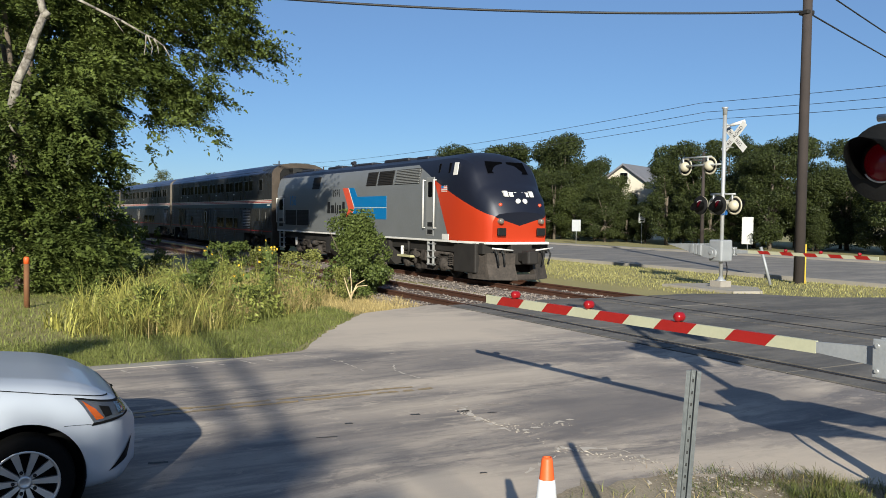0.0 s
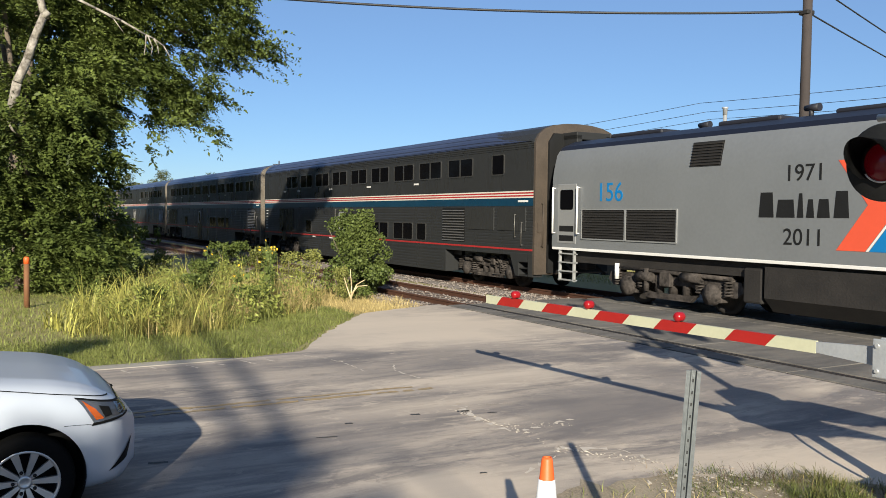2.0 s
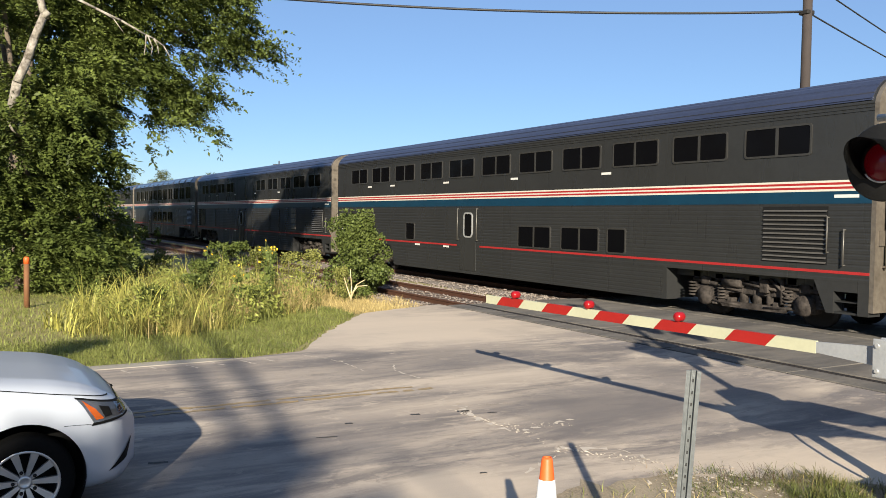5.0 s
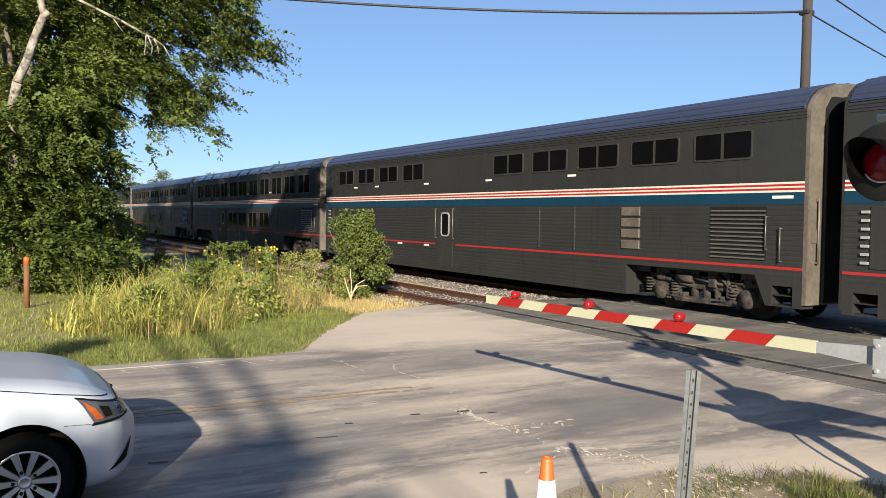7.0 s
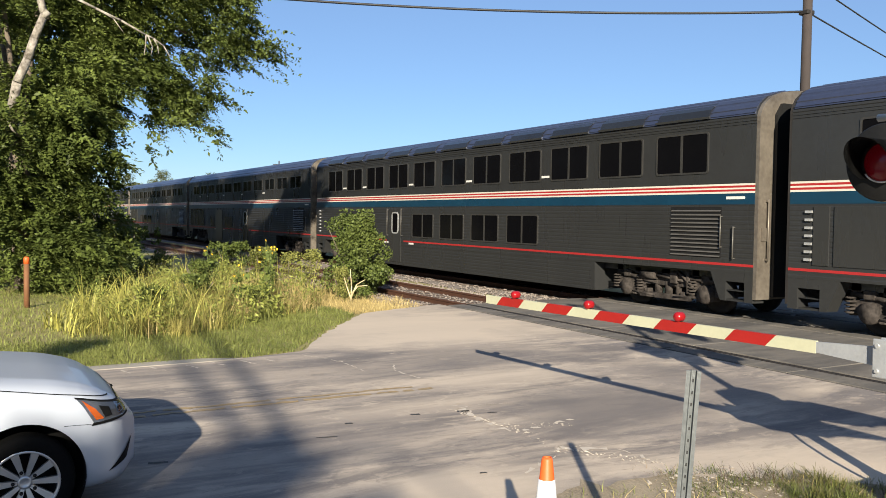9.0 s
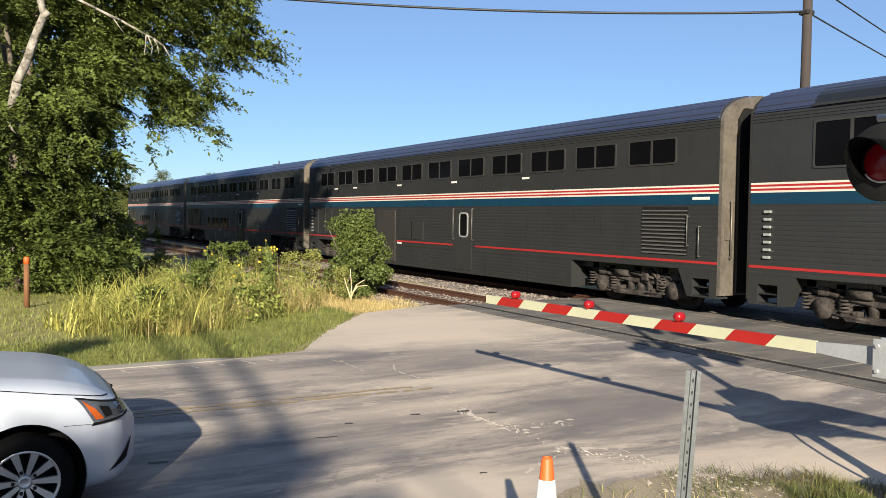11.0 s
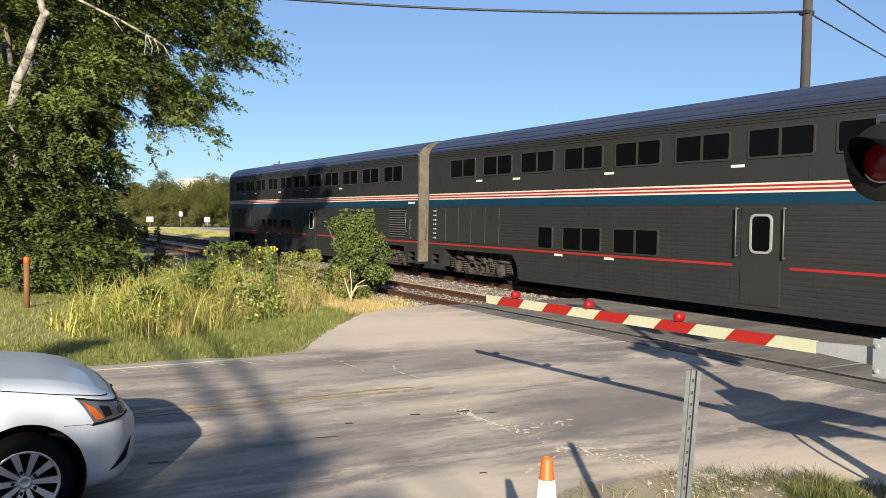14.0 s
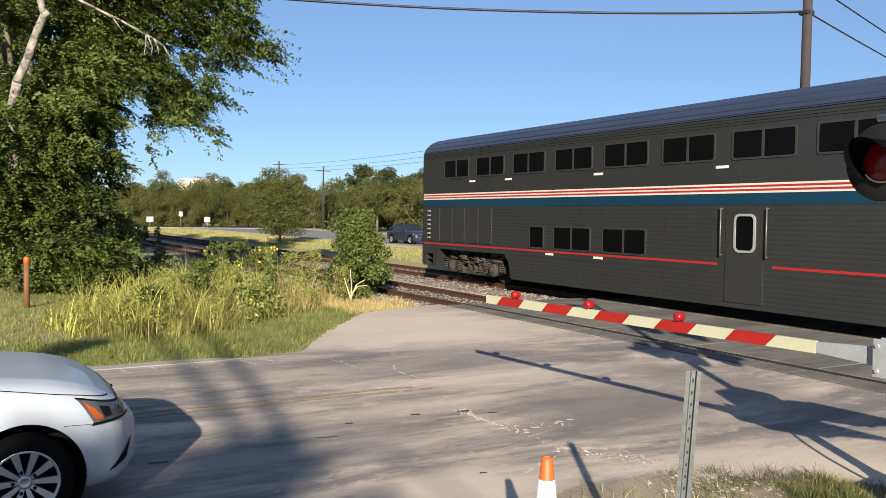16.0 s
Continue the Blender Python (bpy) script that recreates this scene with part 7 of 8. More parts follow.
def shade_tree():
    """An unseen tree added behind the viewer: two bare limbs and a small crown, whose shade lies on the road."""
    root = tagged(empty("shading_tree", pose(15.4, -26.4, -0.1)), "thin tree added out of view, with long bare limbs", "tree", group="roadside trees")
    bm = bmesh.new()
    limb(bm, [Vector(p) for p in ((0, 0, 0), (0.1, 0, 4), (-0.2, 0.2, 8.0), (-0.3, 0.3, 9.0))], 0.2, 0.05)
    part("trunk", bm, BARK, root)
    # limbs placed so that their shadows band the road
    for pts in (((-0.2, 0.2, 8.4), (-1.6, 0.75, 9.0), (-4.0, 0.85, 9.1), (-6.6, 0.95, 9.2), (-9.4, 0.9, 9.3)), ((-0.2, 0.2, 8.8), (-0.8, 1.0, 9.0), (-4.0, 1.45, 9.1), (-7.4, 1.75, 9.2), (-9.8, 1.9, 9.3)), ((-0.3, 0.3, 9.4), (-0.1, 1.25, 9.4), (1.1, 1.15, 9.5), (2.2, 1.0, 9.5))):
        bm = bmesh.new()
        far = pts[-1][0] < -5
        limb(bm, [Vector(p) for p in pts], 0.085 if far else 0.04, 0.055 if far else 0.022)
        part("limb", bm, BARK, root)
    rng, rnd = np.random.default_rng(77), random.Random(77)
    blobs = [(rnd.uniform(-1.9, 1.1), rnd.uniform(-1.5, 0.95), rnd.uniform(8.75, 9.1), rnd.uniform(0.16, 0.32)) for i in range(64)]
    blobs += [(rnd.uniform(-8.3, -7.4), rnd.uniform(-1.0, -0.2), rnd.uniform(9.2, 9.5), rnd.uniform(0.16, 0.26)) for i in range(9)]
    v, f = leaves_at(blob_points(rng, blobs, 5000), 0.12, rng, 0.4)
    link("crown", np_mesh("crown", v, f, LEAF), root)


shade_tree()


def bush(name, x, y, h, r, count, leaf, seed, label, material):
    root = tagged(empty(name, pose(x, y, ground_z(x, y))), label, "bush")
    rng, rnd = np.random.default_rng(seed), random.Random(seed)
    blobs = []
    for i in range(60):
        z = rnd.uniform(0.06, 0.93) * h
        wide = r * (1.0 - 0.62 * max(0, z / h - 0.45) / 0.55)
        a, q = rnd.uniform(0, 6.28), wide * rnd.uniform(0.2, 0.8)
        blobs.append((q * math.cos(a), q * math.sin(a), z, rnd.uniform(0.2, 0.36) * (h / 2.4)))
    for i in range(16):
        a, q = rnd.uniform(0, 6.28), r * rnd.uniform(0.1, 0.7)
        for j in range(4):
            blobs.append((q * math.cos(a), q * math.sin(a), h * (0.86 + 0.05 * j), 0.10 - 0.018 * j))
    pts, out = facing_points(rng, blobs, count)
    v, f = leaves_at(pts, leaf, rng, 0.4, 0.3, out, 0.8)
    ob = new("foliage", np_mesh("foliage", v, f, material))
    ob.parent = root
    for i in range(5):
        a = rnd.uniform(0, 6.28)
        bm = bmesh.new()
        limb(bm, [Vector((0, 0, -0.05)), Vector((0.3 * r * math.cos(a), 0.3 * r * math.sin(a), h * 0.4)), Vector((0.7 * r * math.cos(a), 0.7 * r * math.sin(a), h * 0.8))], 0.025, 0.008)
        part("stem", bm, BARK, root)
    return root


bush("bush", -22.0, -6.15, 2.5, 1.1, 24000, 0.062, 3, "dense green roadside bush beside the railway track", LEAFBUSH)
bush("shrub", -25.2, -7.9, 1.2, 0.6, 2200, 0.07, 4, "loose yellow-green shrub by the ballast", leafy("shrub_leaves", (0.20, 0.20, 0.05), (0.10, 0.12, 0.03)))
bush("shrub", -27.5, -8.2, 1.25, 1.0, 3600, 0.06, 6, "dark olive shrub among the tall weeds", LEAF)
bush("shrub", -31.0, -11.0, 1.7, 2.0, 5000, 0.09, 7, "dark green undergrowth beneath the large tree", LEAF)
bush("shrub", -27.0, -12.0, 1.5, 1.5, 5000, 0.08, 8, "dark green undergrowth beneath the large tree", LEAF)
bush("shrub", -30.0, -17.0, 1.9, 2.4, 6000, 0.09, 9, "dark green undergrowth beneath the large tree", LEAF)


def blades(name, spots, label, material, seed, lean=0.5, joints=3):
    """Grass blades as curved tapering strips: spots of (x, y, height, width)."""
    rng = np.random.default_rng(seed)
    s = np.asarray(spots)
    n = len(s)
    ang = rng.uniform(0, 2 * np.pi, n)
    bend = rng.uniform(0.1, 1.0, n) * lean
    base = np.stack([s[:, 0], s[:, 1], np.array([ground_z(a, b) for a, b in s[:, :2]])], 1)
    d = np.stack([np.cos(ang), np.sin(ang), np.zeros(n)], 1)
    w = np.stack([-np.sin(ang), np.cos(ang), np.zeros(n)], 1)
    tw = rng.uniform(-0.8, 0.8, n)
    w = w * np.cos(tw)[:, None] + d * np.sin(tw)[:, None]
    rows = []
    for j in range(joints + 1):
        t = j / joints
        c = base + d * (s[:, 2] * bend * t * t)[:, None] + np.array([0, 0, 1.0]) * (s[:, 2] * (t - 0.25 * bend * t * t))[:, None]
        k = (s[:, 3] * (1 - t ** 1.6) * 0.5 + 0.0008)[:, None]
        rows += [c - w * k, c + w * k]
    v = np.stack(rows, 1).reshape(-1, 3)
    m = 2 * (joints + 1)
    o = np.arange(n)[:, None] * m
    f = np.concatenate([o + np.array([2 * j, 2 * j + 1, 2 * j + 3, 2 * j + 2]) for j in range(joints)], 0)
    ob = new(name, np_mesh(name, v, f, material))
    return tagged(ob, label, "grass", kind="stuff")


TALL = leafy("tall_grass", (0.52, 0.49, 0.12), (0.26, 0.26, 0.065))
DRY = leafy("dry_grass", (0.66, 0.51, 0.23), (0.42, 0.33, 0.13))
SHORT = leafy("short_grass", (0.32, 0.335, 0.09), (0.14, 0.17, 0.046))
STRAW = leafy("straw_grass", (0.46, 0.42, 0.16), (0.34, 0.32, 0.11))


def inside(x, y, poly):
    c = False
    for i in range(len(poly)):
        (x0, y0), (x1, y1) = poly[i - 1], poly[i]
        if (y0 > y) != (y1 > y) and x < (x1 - x0) * (y - y0) / (y1 - y0) + x0:
            c = not c
    return c


def scatter(poly, n, rnd):
    xs, ys = [p[0] for p in poly], [p[1] for p in poly]
    out = []
    while len(out) < n:
        x, y = rnd.uniform(min(xs), max(xs)), rnd.uniform(min(ys), max(ys))
        if inside(x, y, poly):
            out.append((x, y))
    return out


rnd = random.Random(21)
WEEDS = [(-15.3, -13.6), (-15.2, -12.3), (-16.2, -10.9), (-18.2, -9.1), (-20.5, -7.6), (-27, -8.5), (-27, -11), (-20, -12.2), (-17.5, -14.0)]
REEDS = [(-15.6, -13.7), (-15.6, -12.6), (-17.5, -11.6), (-20, -11.2), (-24, -11), (-22, -12.4), (-17.8, -14.4), (-15.8, -14.4)]
LOWGREEN = leafy("low_weed_green", (0.28, 0.29, 0.07), (0.11, 0.14, 0.035))
MIDGREEN = leafy("weed_green", (0.46, 0.40, 0.12), (0.21, 0.20, 0.055))


def tufted(poly, count, least, most, h0, h1, w0, w1, wide):
    """Blades gathered in tufts of unlike height, with bare places between."""
    out = []
    for tx, ty in scatter(poly, count, rnd):
        h, n = rnd.uniform(h0, h1) * rnd.choice((0.5, 0.75, 1.0, 1.0, 1.15)), rnd.randrange(least, most)
        for i in range(n):
            a, q = rnd.uniform(0, 6.28), abs(rnd.gauss(0, wide))
            out.append((tx + q * math.cos(a), ty + q * math.sin(a), h * rnd.uniform(0.35, 1.1), rnd.uniform(w0, w1)))
    return out


blades("tall_weeds", tufted(REEDS, 125, 8, 26, 0.45, 1.1, 0.016, 0.036, 0.12), "tall yellow-green reeds at the roadside", TALL, 1, lean=1.5, joints=5)
blades("weeds", tufted(WEEDS, 120, 40, 110, 0.3, 0.9, 0.005, 0.013, 0.17), "tangled fine olive-green weeds at the roadside", MIDGREEN, 17, lean=1.2, joints=4)
blades("low_weeds", tufted(WEEDS, 190, 30, 70, 0.2, 0.5, 0.006, 0.013, 0.2), "low tangled green weeds under the reeds", LOWGREEN, 12, lean=1.2)
blades("dry_weeds", tufted(WEEDS, 34, 15, 45, 0.3, 0.7, 0.004, 0.010, 0.16), "dry straw-coloured weeds among the tall grass", DRY, 2, lean=1.1)
spots = [(x, y, rnd.uniform(0.7, 1.4), rnd.uniform(0.010, 0.024)) for x, y in scatter(WEEDS, 90, rnd)]
blades("reed_stalks", spots, "tall pale reed stalks rising above the weeds", TALL, 15, lean=0.6, joints=5)
MID = [(-16.6, -10.9), (-18.0, -9.0), (-20.5, -7.5), (-25, -8.2), (-21, -10.2)]
blades("straw_weeds", tufted(MID, 120, 25, 70, 0.25, 0.7, 0.004, 0.011, 0.16), "dry golden weeds beside the asphalt", DRY, 16, lean=1.1)
# scrub in the dirt verge by the gate
SCRUB = [(-4.75, -10.2), (-4.55, -9.7), (-4.2, -9.4), (-3.6, -9.2), (-3.4, -9.9), (-4.3, -10.3)]
blades("verge_scrub", tufted(SCRUB, 34, 30, 80, 0.06, 0.18, 0.003, 0.007, 0.08), "low green scrub in the dirt verge", MIDGREEN, 41, lean=1.2, joints=3)
blades("dry_scrub", tufted(SCRUB, 22, 15, 40, 0.06, 0.2, 0.003, 0.006, 0.08), "dark dry scrub stalks in the dirt verge", leafy("dead_scrub", (0.16, 0.11, 0.06), (0.07, 0.05, 0.03)), 42, lean=0.9, joints=3)
LOWSCRUB = [(-5.2, -10.7), (-5.05, -10.1), (-4.65, -9.7), (-4.2, -9.3), (-3.5, -9.2), (-3.6, -10.6), (-4.3, -11.0)]
OLIVESCRUB = leafy("scrub_leaves", (0.17, 0.19, 0.05), (0.06, 0.08, 0.02))
blades("scrub_tufts", tufted(LOWSCRUB, 230, 40, 110, 0.05, 0.17, 0.003, 0.007, 0.08), "matted olive-green scrub on the dirt verge", OLIVESCRUB, 43, lean=1.4, joints=3)
blades("scrub_stalks", tufted([(-4.6, -10.15), (-4.2, -9.75), (-3.5, -9.5), (-3.7, -10.4)], 90, 40, 90, 0.09, 0.22, 0.003, 0.007, 0.07), "upright green scrub stalks on the verge", OLIVESCRUB, 44, lean=0.7, joints=4)
blades("dead_thatch", tufted(LOWSCRUB, 130, 25, 70, 0.04, 0.14, 0.002, 0.005, 0.12), "brown dead thatch lying on the dirt verge", leafy("thatch_leaves", (0.30, 0.22, 0.13), (0.13, 0.095, 0.055)), 45, lean=1.8, joints=3)
CLUMP = [(-4.62, -9.98), (-4.62, -9.62), (-4.4, -9.45), (-4.0, -9.45), (-3.9, -10.2), (-4.3, -10.15)]
blades("scrub_clump", tufted(CLUMP, 46, 50, 120, 0.08, 0.22, 0.003, 0.008, 0.07), "bright green grass clump on the dirt verge", leafy("clump_leaves", (0.21, 0.195, 0.06), (0.06, 0.065, 0.02)), 46, lean=0.9, joints=4)
STICKS = [(-4.95, -10.45), (-4.85, -10.1), (-4.6, -9.75), (-4.45, -9.8), (-4.5, -10.3)]
blades("brown_stalks", tufted(STICKS, 34, 14, 34, 0.10, 0.24, 0.002, 0.005, 0.09), "dark brown dead stalks on the dirt verge", leafy("stalk_leaves", (0.12, 0.08, 0.045), (0.055, 0.038, 0.024)), 47, lean=1.0, joints=4)
# soft low grass in front of the weeds
FRONT = [(-12.4, -16.5), (-12.4, -12.5), (-12.8, -11.25), (-14.5, -10.2), (-17.0, -8.35), (-18.4, -8.2), (-19, -9.2), (-16.2, -11.2), (-15.4, -13.0), (-15.6, -16.6)]
spots = [(x, y, rnd.uniform(0.02, 0.17) * (0.5 + abs(noise.noise((x * 1.1, y * 1.1, 7)))), rnd.uniform(0.0025, 0.0055)) for x, y in scatter(FRONT, 32000, rnd)]
blades("soft_grass", spots, "soft green grass between weeds and road", SHORT, 18, lean=1.9)
# leafy weeds
rngw = np.random.default_rng(61)
pts = []
for tx, ty in scatter(WEEDS, 100, rnd):
    h = rnd.uniform(0.25, 1.0)
    for i in range(90):
        z = h * rnd.uniform(0.1, 1.0)
        pts.append((tx + rnd.gauss(0, 0.14) * (1.3 - z), ty + rnd.gauss(0, 0.14) * (1.3 - z), ground_z(tx, ty) + z))
v, f = leaves_at(pts, 0.085, rngw, 0.2, -0.3)
tagged(new("leafy_weeds", np_mesh("leafy_weeds", v, f, leafy("weed_leaves", (0.36, 0.38, 0.09), (0.14, 0.17, 0.04)))), "bushy olive-green weeds in the roadside growth", "weeds", kind="stuff")
FEATHER = leafy("feathery_leaves", (0.36, 0.35, 0.095), (0.17, 0.19, 0.05))
for x, y, h, r, seed in ((-23.2, -7.7, 1.15, 0.42, 21), (-22.0, -7.45, 1.3, 0.42, 22), (-20.6, -7.15, 0.9, 0.32, 23)):
    bush("shrub", x, y, h, r, 2000, 0.045, seed, "loose feathery yellow-green shrub by the ballast", FEATHER)
for x, y, h, r, seed in ((-19.4, -11.2, 0.8, 0.5, 31), (-17.4, -12.6, 0.7, 0.45, 32), (-21.5, -10.6, 1.0, 0.6, 33), (-18.2, -10.2, 0.6, 0.4, 34)):
    bush("shrub", x, y, h, r, 2600, 0.05, seed, "low leafy green weed bush among the reeds", LEAFBUSH)

DRYEDGE = [(-17.2, -8.3), (-18.2, -5.9), (-20.5, -5.4), (-24, -6.2), (-23, -7.6), (-19, -8.4)]
spots = [(x, y, rnd.uniform(0.05, 0.32) * (0.6 + 0.7 * abs(noise.noise((x * 1.3, y * 1.3, 3)))), rnd.uniform(0.003, 0.008)) for x, y in scatter(DRYEDGE, 9500, rnd)]
blades("dry_verge", spots, "dry straw grass between the bush and the asphalt", DRY, 3, lean=0.9)
LAWN = [(-12.35, -26), (-12.35, -12.6), (-12.7, -11.2), (-14.4, -10.0), (-17.0, -8.3), (-20, -8.5), (-27, -11.5), (-30, -14), (-30, -26)]
spots = [(x, y, rnd.uniform(0.05, 0.13) * (0.6 + abs(noise.noise((x * 0.7, y * 0.7, 2)))), rnd.uniform(0.008, 0.016)) for x, y in scatter(LAWN, 64000, rnd)]
blades("lawn_grass", spots, "short green verge grass beside the road", SHORT, 4, lean=1.6, joints=2)
FARLAWN = [(-60, 3.2), (-18.2, 3.2), (-17.1, 4.5), (-15.5, 5.5), (-14.8, 7.2), (-13.8, 9.2), (-13.2, 10.7), (-60, 10.7)]
spots = [(x, y, rnd.uniform(0.04, 0.12), rnd.uniform(0.010, 0.02)) for x, y in scatter(FARLAWN, 38000, rnd)]
blades("straw_lawn", spots, "straw-yellow mown grass between track and street", STRAW, 5, lean=1.0, joints=2)
spots = [(x, y, rnd.uniform(0.06, 0.16), rnd.uniform(0.03, 0.06)) for x, y in scatter([(-150, 3.4), (-60, 3.4), (-60, 10.7), (-150, 10.7)], 26000, rnd)]
blades("straw_lawn", spots, "straw-yellow mown grass strip along the street", STRAW, 51, lean=1.2, joints=2)
spots = [(x, y, rnd.uniform(0.03, 0.16), rnd.uniform(0.004, 0.009)) for x, y in scatter([(-5.1, -11.9), (-5.0, -10.6), (-4.75, -10.0), (-4.1, -9.3), (-3.2, -9.0), (-3.2, -12.6)], 1500, rnd)]
blades("verge_weeds", spots, "thin green and brown weeds in the gravel verge", SHORT, 6, lean=1.0)
spots = [(x, y, rnd.uniform(0.05, 0.22), rnd.uniform(0.004, 0.008)) for x, y in scatter([(-5.1, -11.6), (-4.95, -10.4), (-4.3, -9.5), (-3.4, -9.4), (-3.2, -12.2)], 160, rnd)]
blades("verge_straw", spots, "dry brown stalks in the gravel verge", DRY, 7, lean=1.0)

# sunflowers among the weeds, and a pale dead stalk by the bush
YELLOW = surf("petal_yellow", (0.85, 0.55, 0.02), (0.75, 0.45, 0.02), 0.6, bump=0)
STEM = surf("stem_green", (0.16, 0.2, 0.05), (0.1, 0.14, 0.03), 0.7, bump=0)
PALESTEM = surf("dead_stalk", (0.72, 0.58, 0.34), (0.6, 0.46, 0.26), 0.8, bump=0.1)


def sunflower(x, y, h, seed):
    rnd = random.Random(seed)
    root = tagged(empty("sunflower", pose(x, y, ground_z(x, y), rnd.uniform(-6, 6), rnd.uniform(-6, 6), rnd.uniform(0, 360))), "tall wild sunflower with small yellow heads", "flower", group="sunflowers in the weeds")
    bm = tb((0, 0, -0.05), (0.03, 0.02, h), 0.012, 0.006, seg=6)
    heads = [(0.03, 0.02, h)]
    for i in range(3):
        a, z = rnd.uniform(0, 6.28), h * rnd.uniform(0.6, 0.85)
        e = (0.22 * math.cos(a), 0.22 * math.sin(a), z + 0.18)
        tube(bm, (0.02, 0.01, z), e, 0.006, 0.004, seg=5)
        heads.append(e)
    part("stem", bm, STEM, root)
    for p in heads:
        bm = bmesh.new()
        m = Matrix.Translation(p) @ pose(0, 0, 0, rnd.uniform(30, 90), 0, rnd.uniform(20, 80))
        lathe(bm, m, [(0.001, 0.012), (0.012, 0.01), (0.013, 0)], 10)
        for i in range(11):
            a = 2 * math.pi * i / 11
            c, s = math.cos(a), math.sin(a)
            bm.faces.new([bm.verts.new(m @ Vector(q)) for q in ((0.011 * c, 0.011 * s, 0), (0.021 * c - 0.007 * s, 0.021 * s + 0.007 * c, 0.006), (0.034 * c, 0.034 * s, -0.004), (0.021 * c + 0.007 * s, 0.021 * s - 0.007 * c, 0.006))])
        part("flower_head", bm, YELLOW, root, "yellow flower head")
    rng = np.random.default_rng(seed)
    pts = [(0.02 + rng.normal() * 0.06, 0.01 + rng.normal() * 0.06, h * rng.uniform(0.2, 0.9)) for i in range(60)]
    v, f = leaves_at(pts, 0.10, rng, 0.4)
    link("leaves", np_mesh("leaves", v, f, LEAFBUSH), root)


for i, (x, y, h) in enumerate(((-19.0, -9.7, 1.45), (-20.2, -9.3, 1.55), (-21.4, -10.4, 1.35), (-22.8, -8.4, 1.3), (-18.2, -10.6, 1.1))):
    sunflower(x, y, h, 40 + i)
st = tagged(empty("dead_stalk", pose(-20.2, -7.05, -0.1)), "pale dead stalk standing beside the green bush", "plant")
bm = bmesh.new()
for pts in (((0, 0, 0), (0.02, 0.0, 0.4), (-0.03, -0.02, 0.85)), ((0, 0, 0.1), (0.12, 0.1, 0.45), (0.3, 0.25, 0.58)), ((0, 0, 0.05), (-0.12, -0.08, 0.4), (-0.2, -0.12, 0.62)), ((0.02, 0, 0.2), (0.14, 0.12, 0.4), (0.36, 0.3, 0.44))):
    limb(bm, [Vector(p) for p in pts], 0.022, 0.008)
part("stalks", bm, PALESTEM, st)

# ---- beyond the street ----
SIDING = surf("house_siding", (0.70, 0.64, 0.52), (0.6, 0.54, 0.44), 0.7, big=1, fine=10)
SHINGLE = surf("roof_shingle", (0.22, 0.22, 0.24), (0.16, 0.16, 0.18), 0.8, big=1, fine=12)


def house():
    root = tagged(empty("house", pose(-71.6, 50, -0.1, 0, 0, 25)), "cream two-storey gabled house half hidden by trees", "house")
    bm = pz([(-3.4, 0), (3.4, 0), (3.4, 5.6), (0, 8.0), (-3.4, 5.6)], "y", -4, 4)
    part("wall", bm, SIDING, root)
    for sx in (-1, 1):
        part("roof", pz([(sx * 3.9, 5.28), (0, 8.03), (0, 8.22), (sx * 3.95, 5.45)], "y", -4.5, 4.5), SHINGLE, root)
    for x, z in ((-1.6, 3.2), (1.2, 3.2), (-1.6, 0.9), (1.2, 0.9), (0, 6.0)):
        w = part("window", bx(x - 0.5, x + 0.5, -4.06, -3.98, z, z + 1.3, 0.02), WHITE, root)
        part("pane", bx(x - 0.42, x + 0.42, -4.08, -4.02, z + 0.08, z + 1.22), GLASS, w)
    return root


house()


def road_sign(x, y, z0, z1, w, label, back=False, turn=48, bars=True):
    root = tagged(empty("road_sign", pose(x, y, -0.1, 0, 0, turn)), label, "road sign", group="road signs along the street")
    part("post", tb((0, 0, 0), (0, 0, z1), 0.03, seg=8), GALV, root)
    pl = part("plate", bx(-w / 2, w / 2, -0.045, -0.032, z0, z1 + 0.05, 0.004), GALV if back else WHITE, root)
    if bars and not back:
        for i in range(3):
            part("text_bar", bx(-w * 0.3, w * 0.3, -0.05, -0.044, z0 + (z1 - z0) * (0.2 + 0.25 * i), z0 + (z1 - z0) * (0.3 + 0.25 * i)), BLACK, pl)


road_sign(-57.8, 30.3, 1.1, 2.05, 0.75, "grey back of a road sign on a steel post", True)
road_sign(-56.9, 37.0, 1.9, 2.75, 0.55, "small white road sign on a green post")
road_sign(-43.9, 35.6, 0.45, 2.45, 0.85, "tall blank white sign board before the trees", False, 22, False)
road_sign(-121.0, 10.4, 1.75, 2.35, 0.5, "small white road sign on a steel post", False, 58)
road_sign(-120.2, 13.9, 1.0, 1.6, 0.8, "white notice board beside the street", False, 58)
road_sign(-123.5, 6.7, 0.9, 1.6, 1.0, "grey back of a road sign on a steel post", True, 58)
lp = tagged(empty("leaning_post", pose(-19.25, 7.95, -0.05, 6, -14, 0)), "leaning grey steel post in the dry grass", "post")
part("shaft", tb((0, 0, 0), (0, 0, 1.35), 0.05, seg=10), GALV, lp)


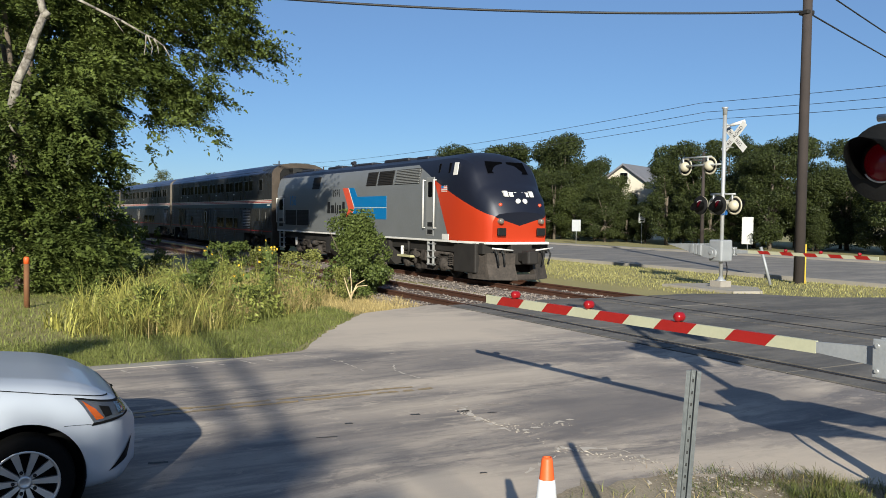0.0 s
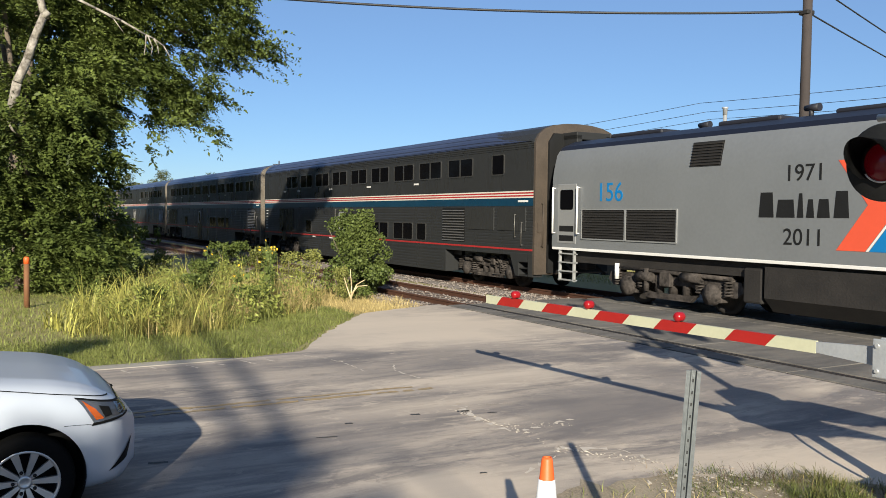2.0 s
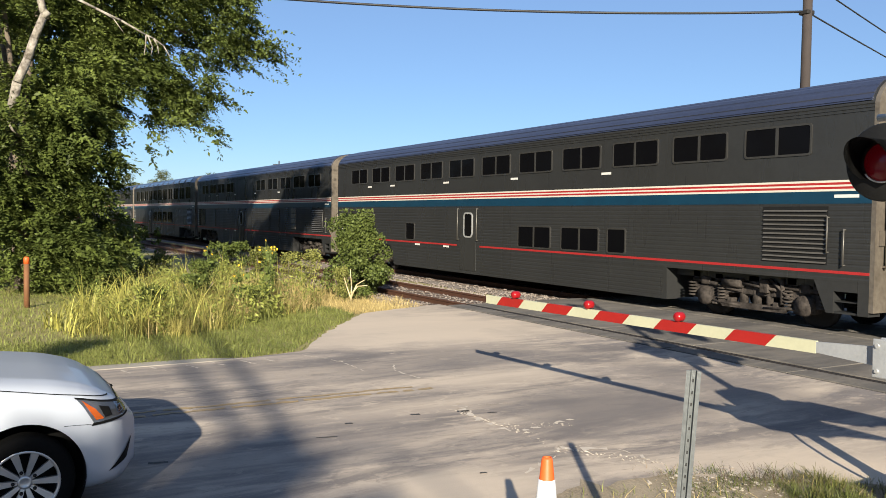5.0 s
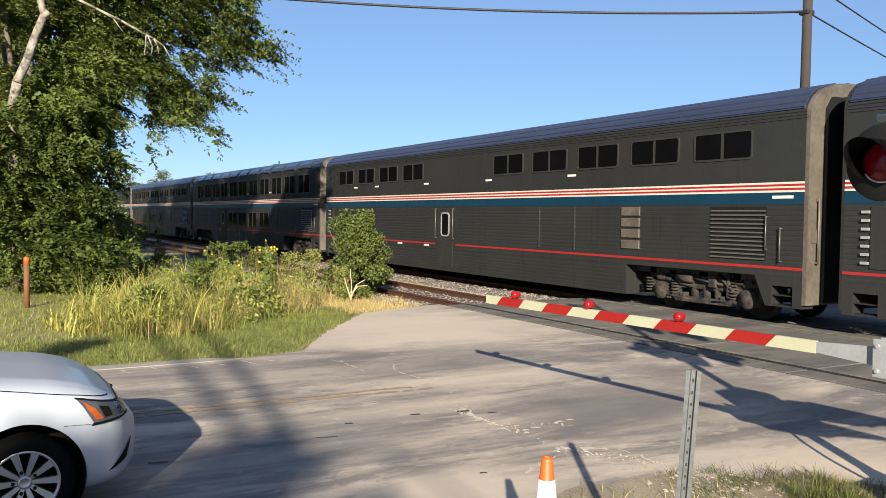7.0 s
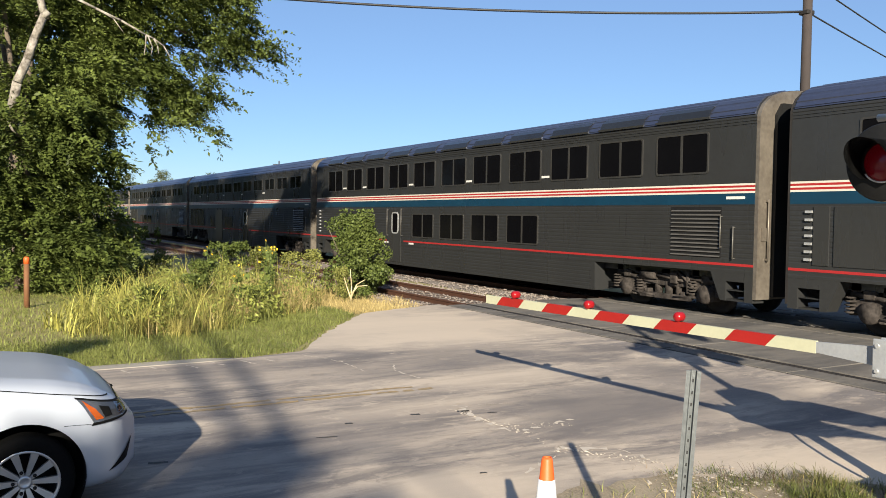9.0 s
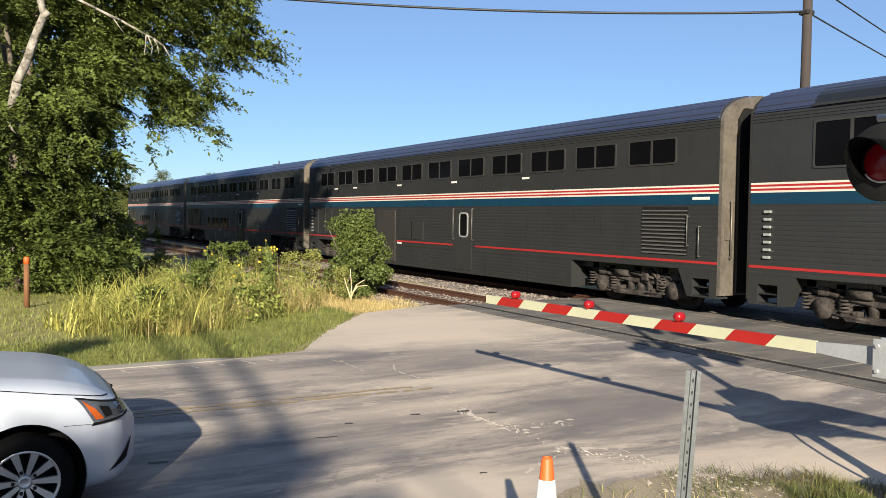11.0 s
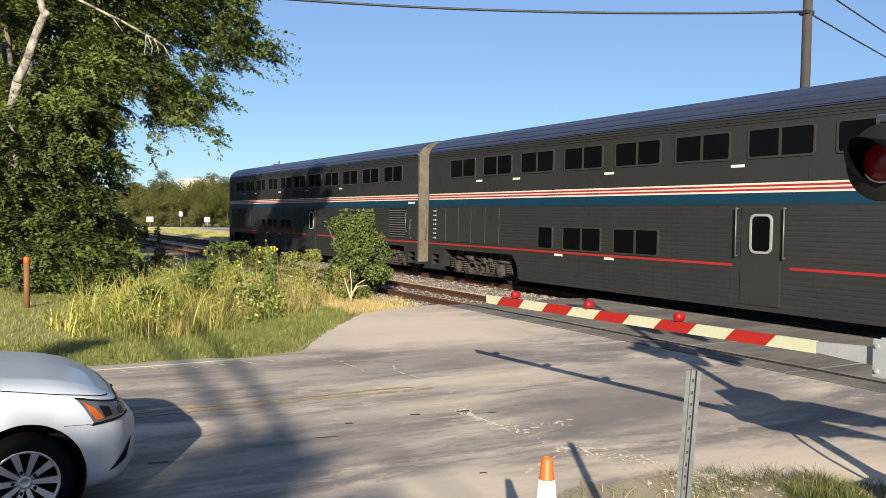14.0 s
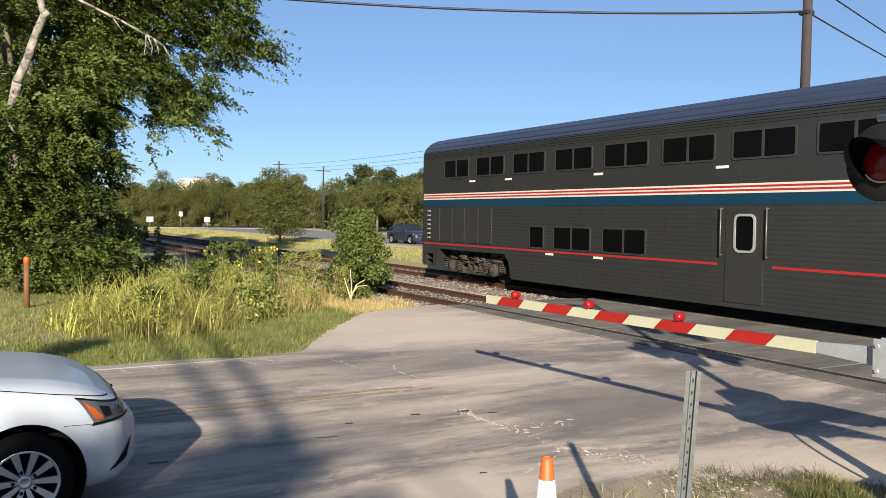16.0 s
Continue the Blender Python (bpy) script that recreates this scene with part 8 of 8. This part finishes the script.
def line_pole(x, y, h, label):
    root = tagged(empty("line_pole", pose(x, y, -0.2)), label, "utility pole", group="line poles behind the street")
    part("shaft", tb((0, 0, 0), (0, 0, h), 0.15, 0.10, seg=10), POLEWOOD, root)
    part("cross_arm", bx(-0.05, 0.05, -1.1, 1.1, h - 0.7, h - 0.58), POLEWOOD, root)
    return root


line_pole(-44.2, 31.1, 7.3, "short weathered wooden utility pole")
line_pole(-140, 31.0, 11.5, "distant wooden utility pole with a cross arm")
line_pole(-118, 30.5, 9.5, "distant wooden utility pole with a cross arm")
line_pole(-66.5, 27.2, 6.2, "distant slim wooden utility pole")
bd = tagged(empty("white_building", pose(-330, 62, 0)), "distant flat white building above the trees", "building")
part("wall", bx(-6, 6, -6, 6, 0, 14.6), SIDING, bd)
part("roof", bx(-6.3, 6.3, -6.3, 6.3, 14.6, 15.2), WHITE, bd)
# wooded hill on the horizon
HILL = surf("hill_woods", (0.07, 0.10, 0.04), (0.04, 0.06, 0.03), 0.95, big=0.02, fine=0.3, bump=0)
vs, fs = [], []
for i in range(60):
    a = radians(95 + i * 2.0)
    d = 700
    h = 22 + 10 * noise.noise((i * 0.31, 0.5, 0)) + 3 * noise.noise((i * 1.7, 2.5, 0))
    for k, (dd, z) in enumerate(((0, -3), (60, h * 0.8), (140, h), (260, -3))):
        vs.append(((d + dd) * math.cos(a), (d + dd) * math.sin(a), z))
for i in range(59):
    for k in range(3):
        fs.append((i * 4 + k, i * 4 + k + 1, (i + 1) * 4 + k + 1, (i + 1) * 4 + k))
tagged(raw("backdrop", vs, fs, HILL), "distant wooded hills on the horizon", "hills", kind="structure")



# ---- what moves ----
def tail(t):
    """The rear end of the train along the track, in metres: it gathers a little speed."""
    return 0.0275 * t * t + 11.922 * t - 224.294


def motions():
    steps = [0.5 * i for i in range(33)]
    for k, car in enumerate(coaches):
        walk(car, [(t, pose(tail(t) + k * PITCH, 0, 0)) for t in steps])
    walk(loco, [(t, pose(tail(t) + 7 * PITCH, 0, 0)) for t in steps])
    # every wheelset rolls without slipping
    for ob, at, radius in wheelsets:
        walk(ob, [(i / 30, Matrix.Translation(at) @ pose(0, 0, 0, 0, math.degrees((tail(i / 30) - tail(0)) / radius), 0)) for i in range(481)])


motions()
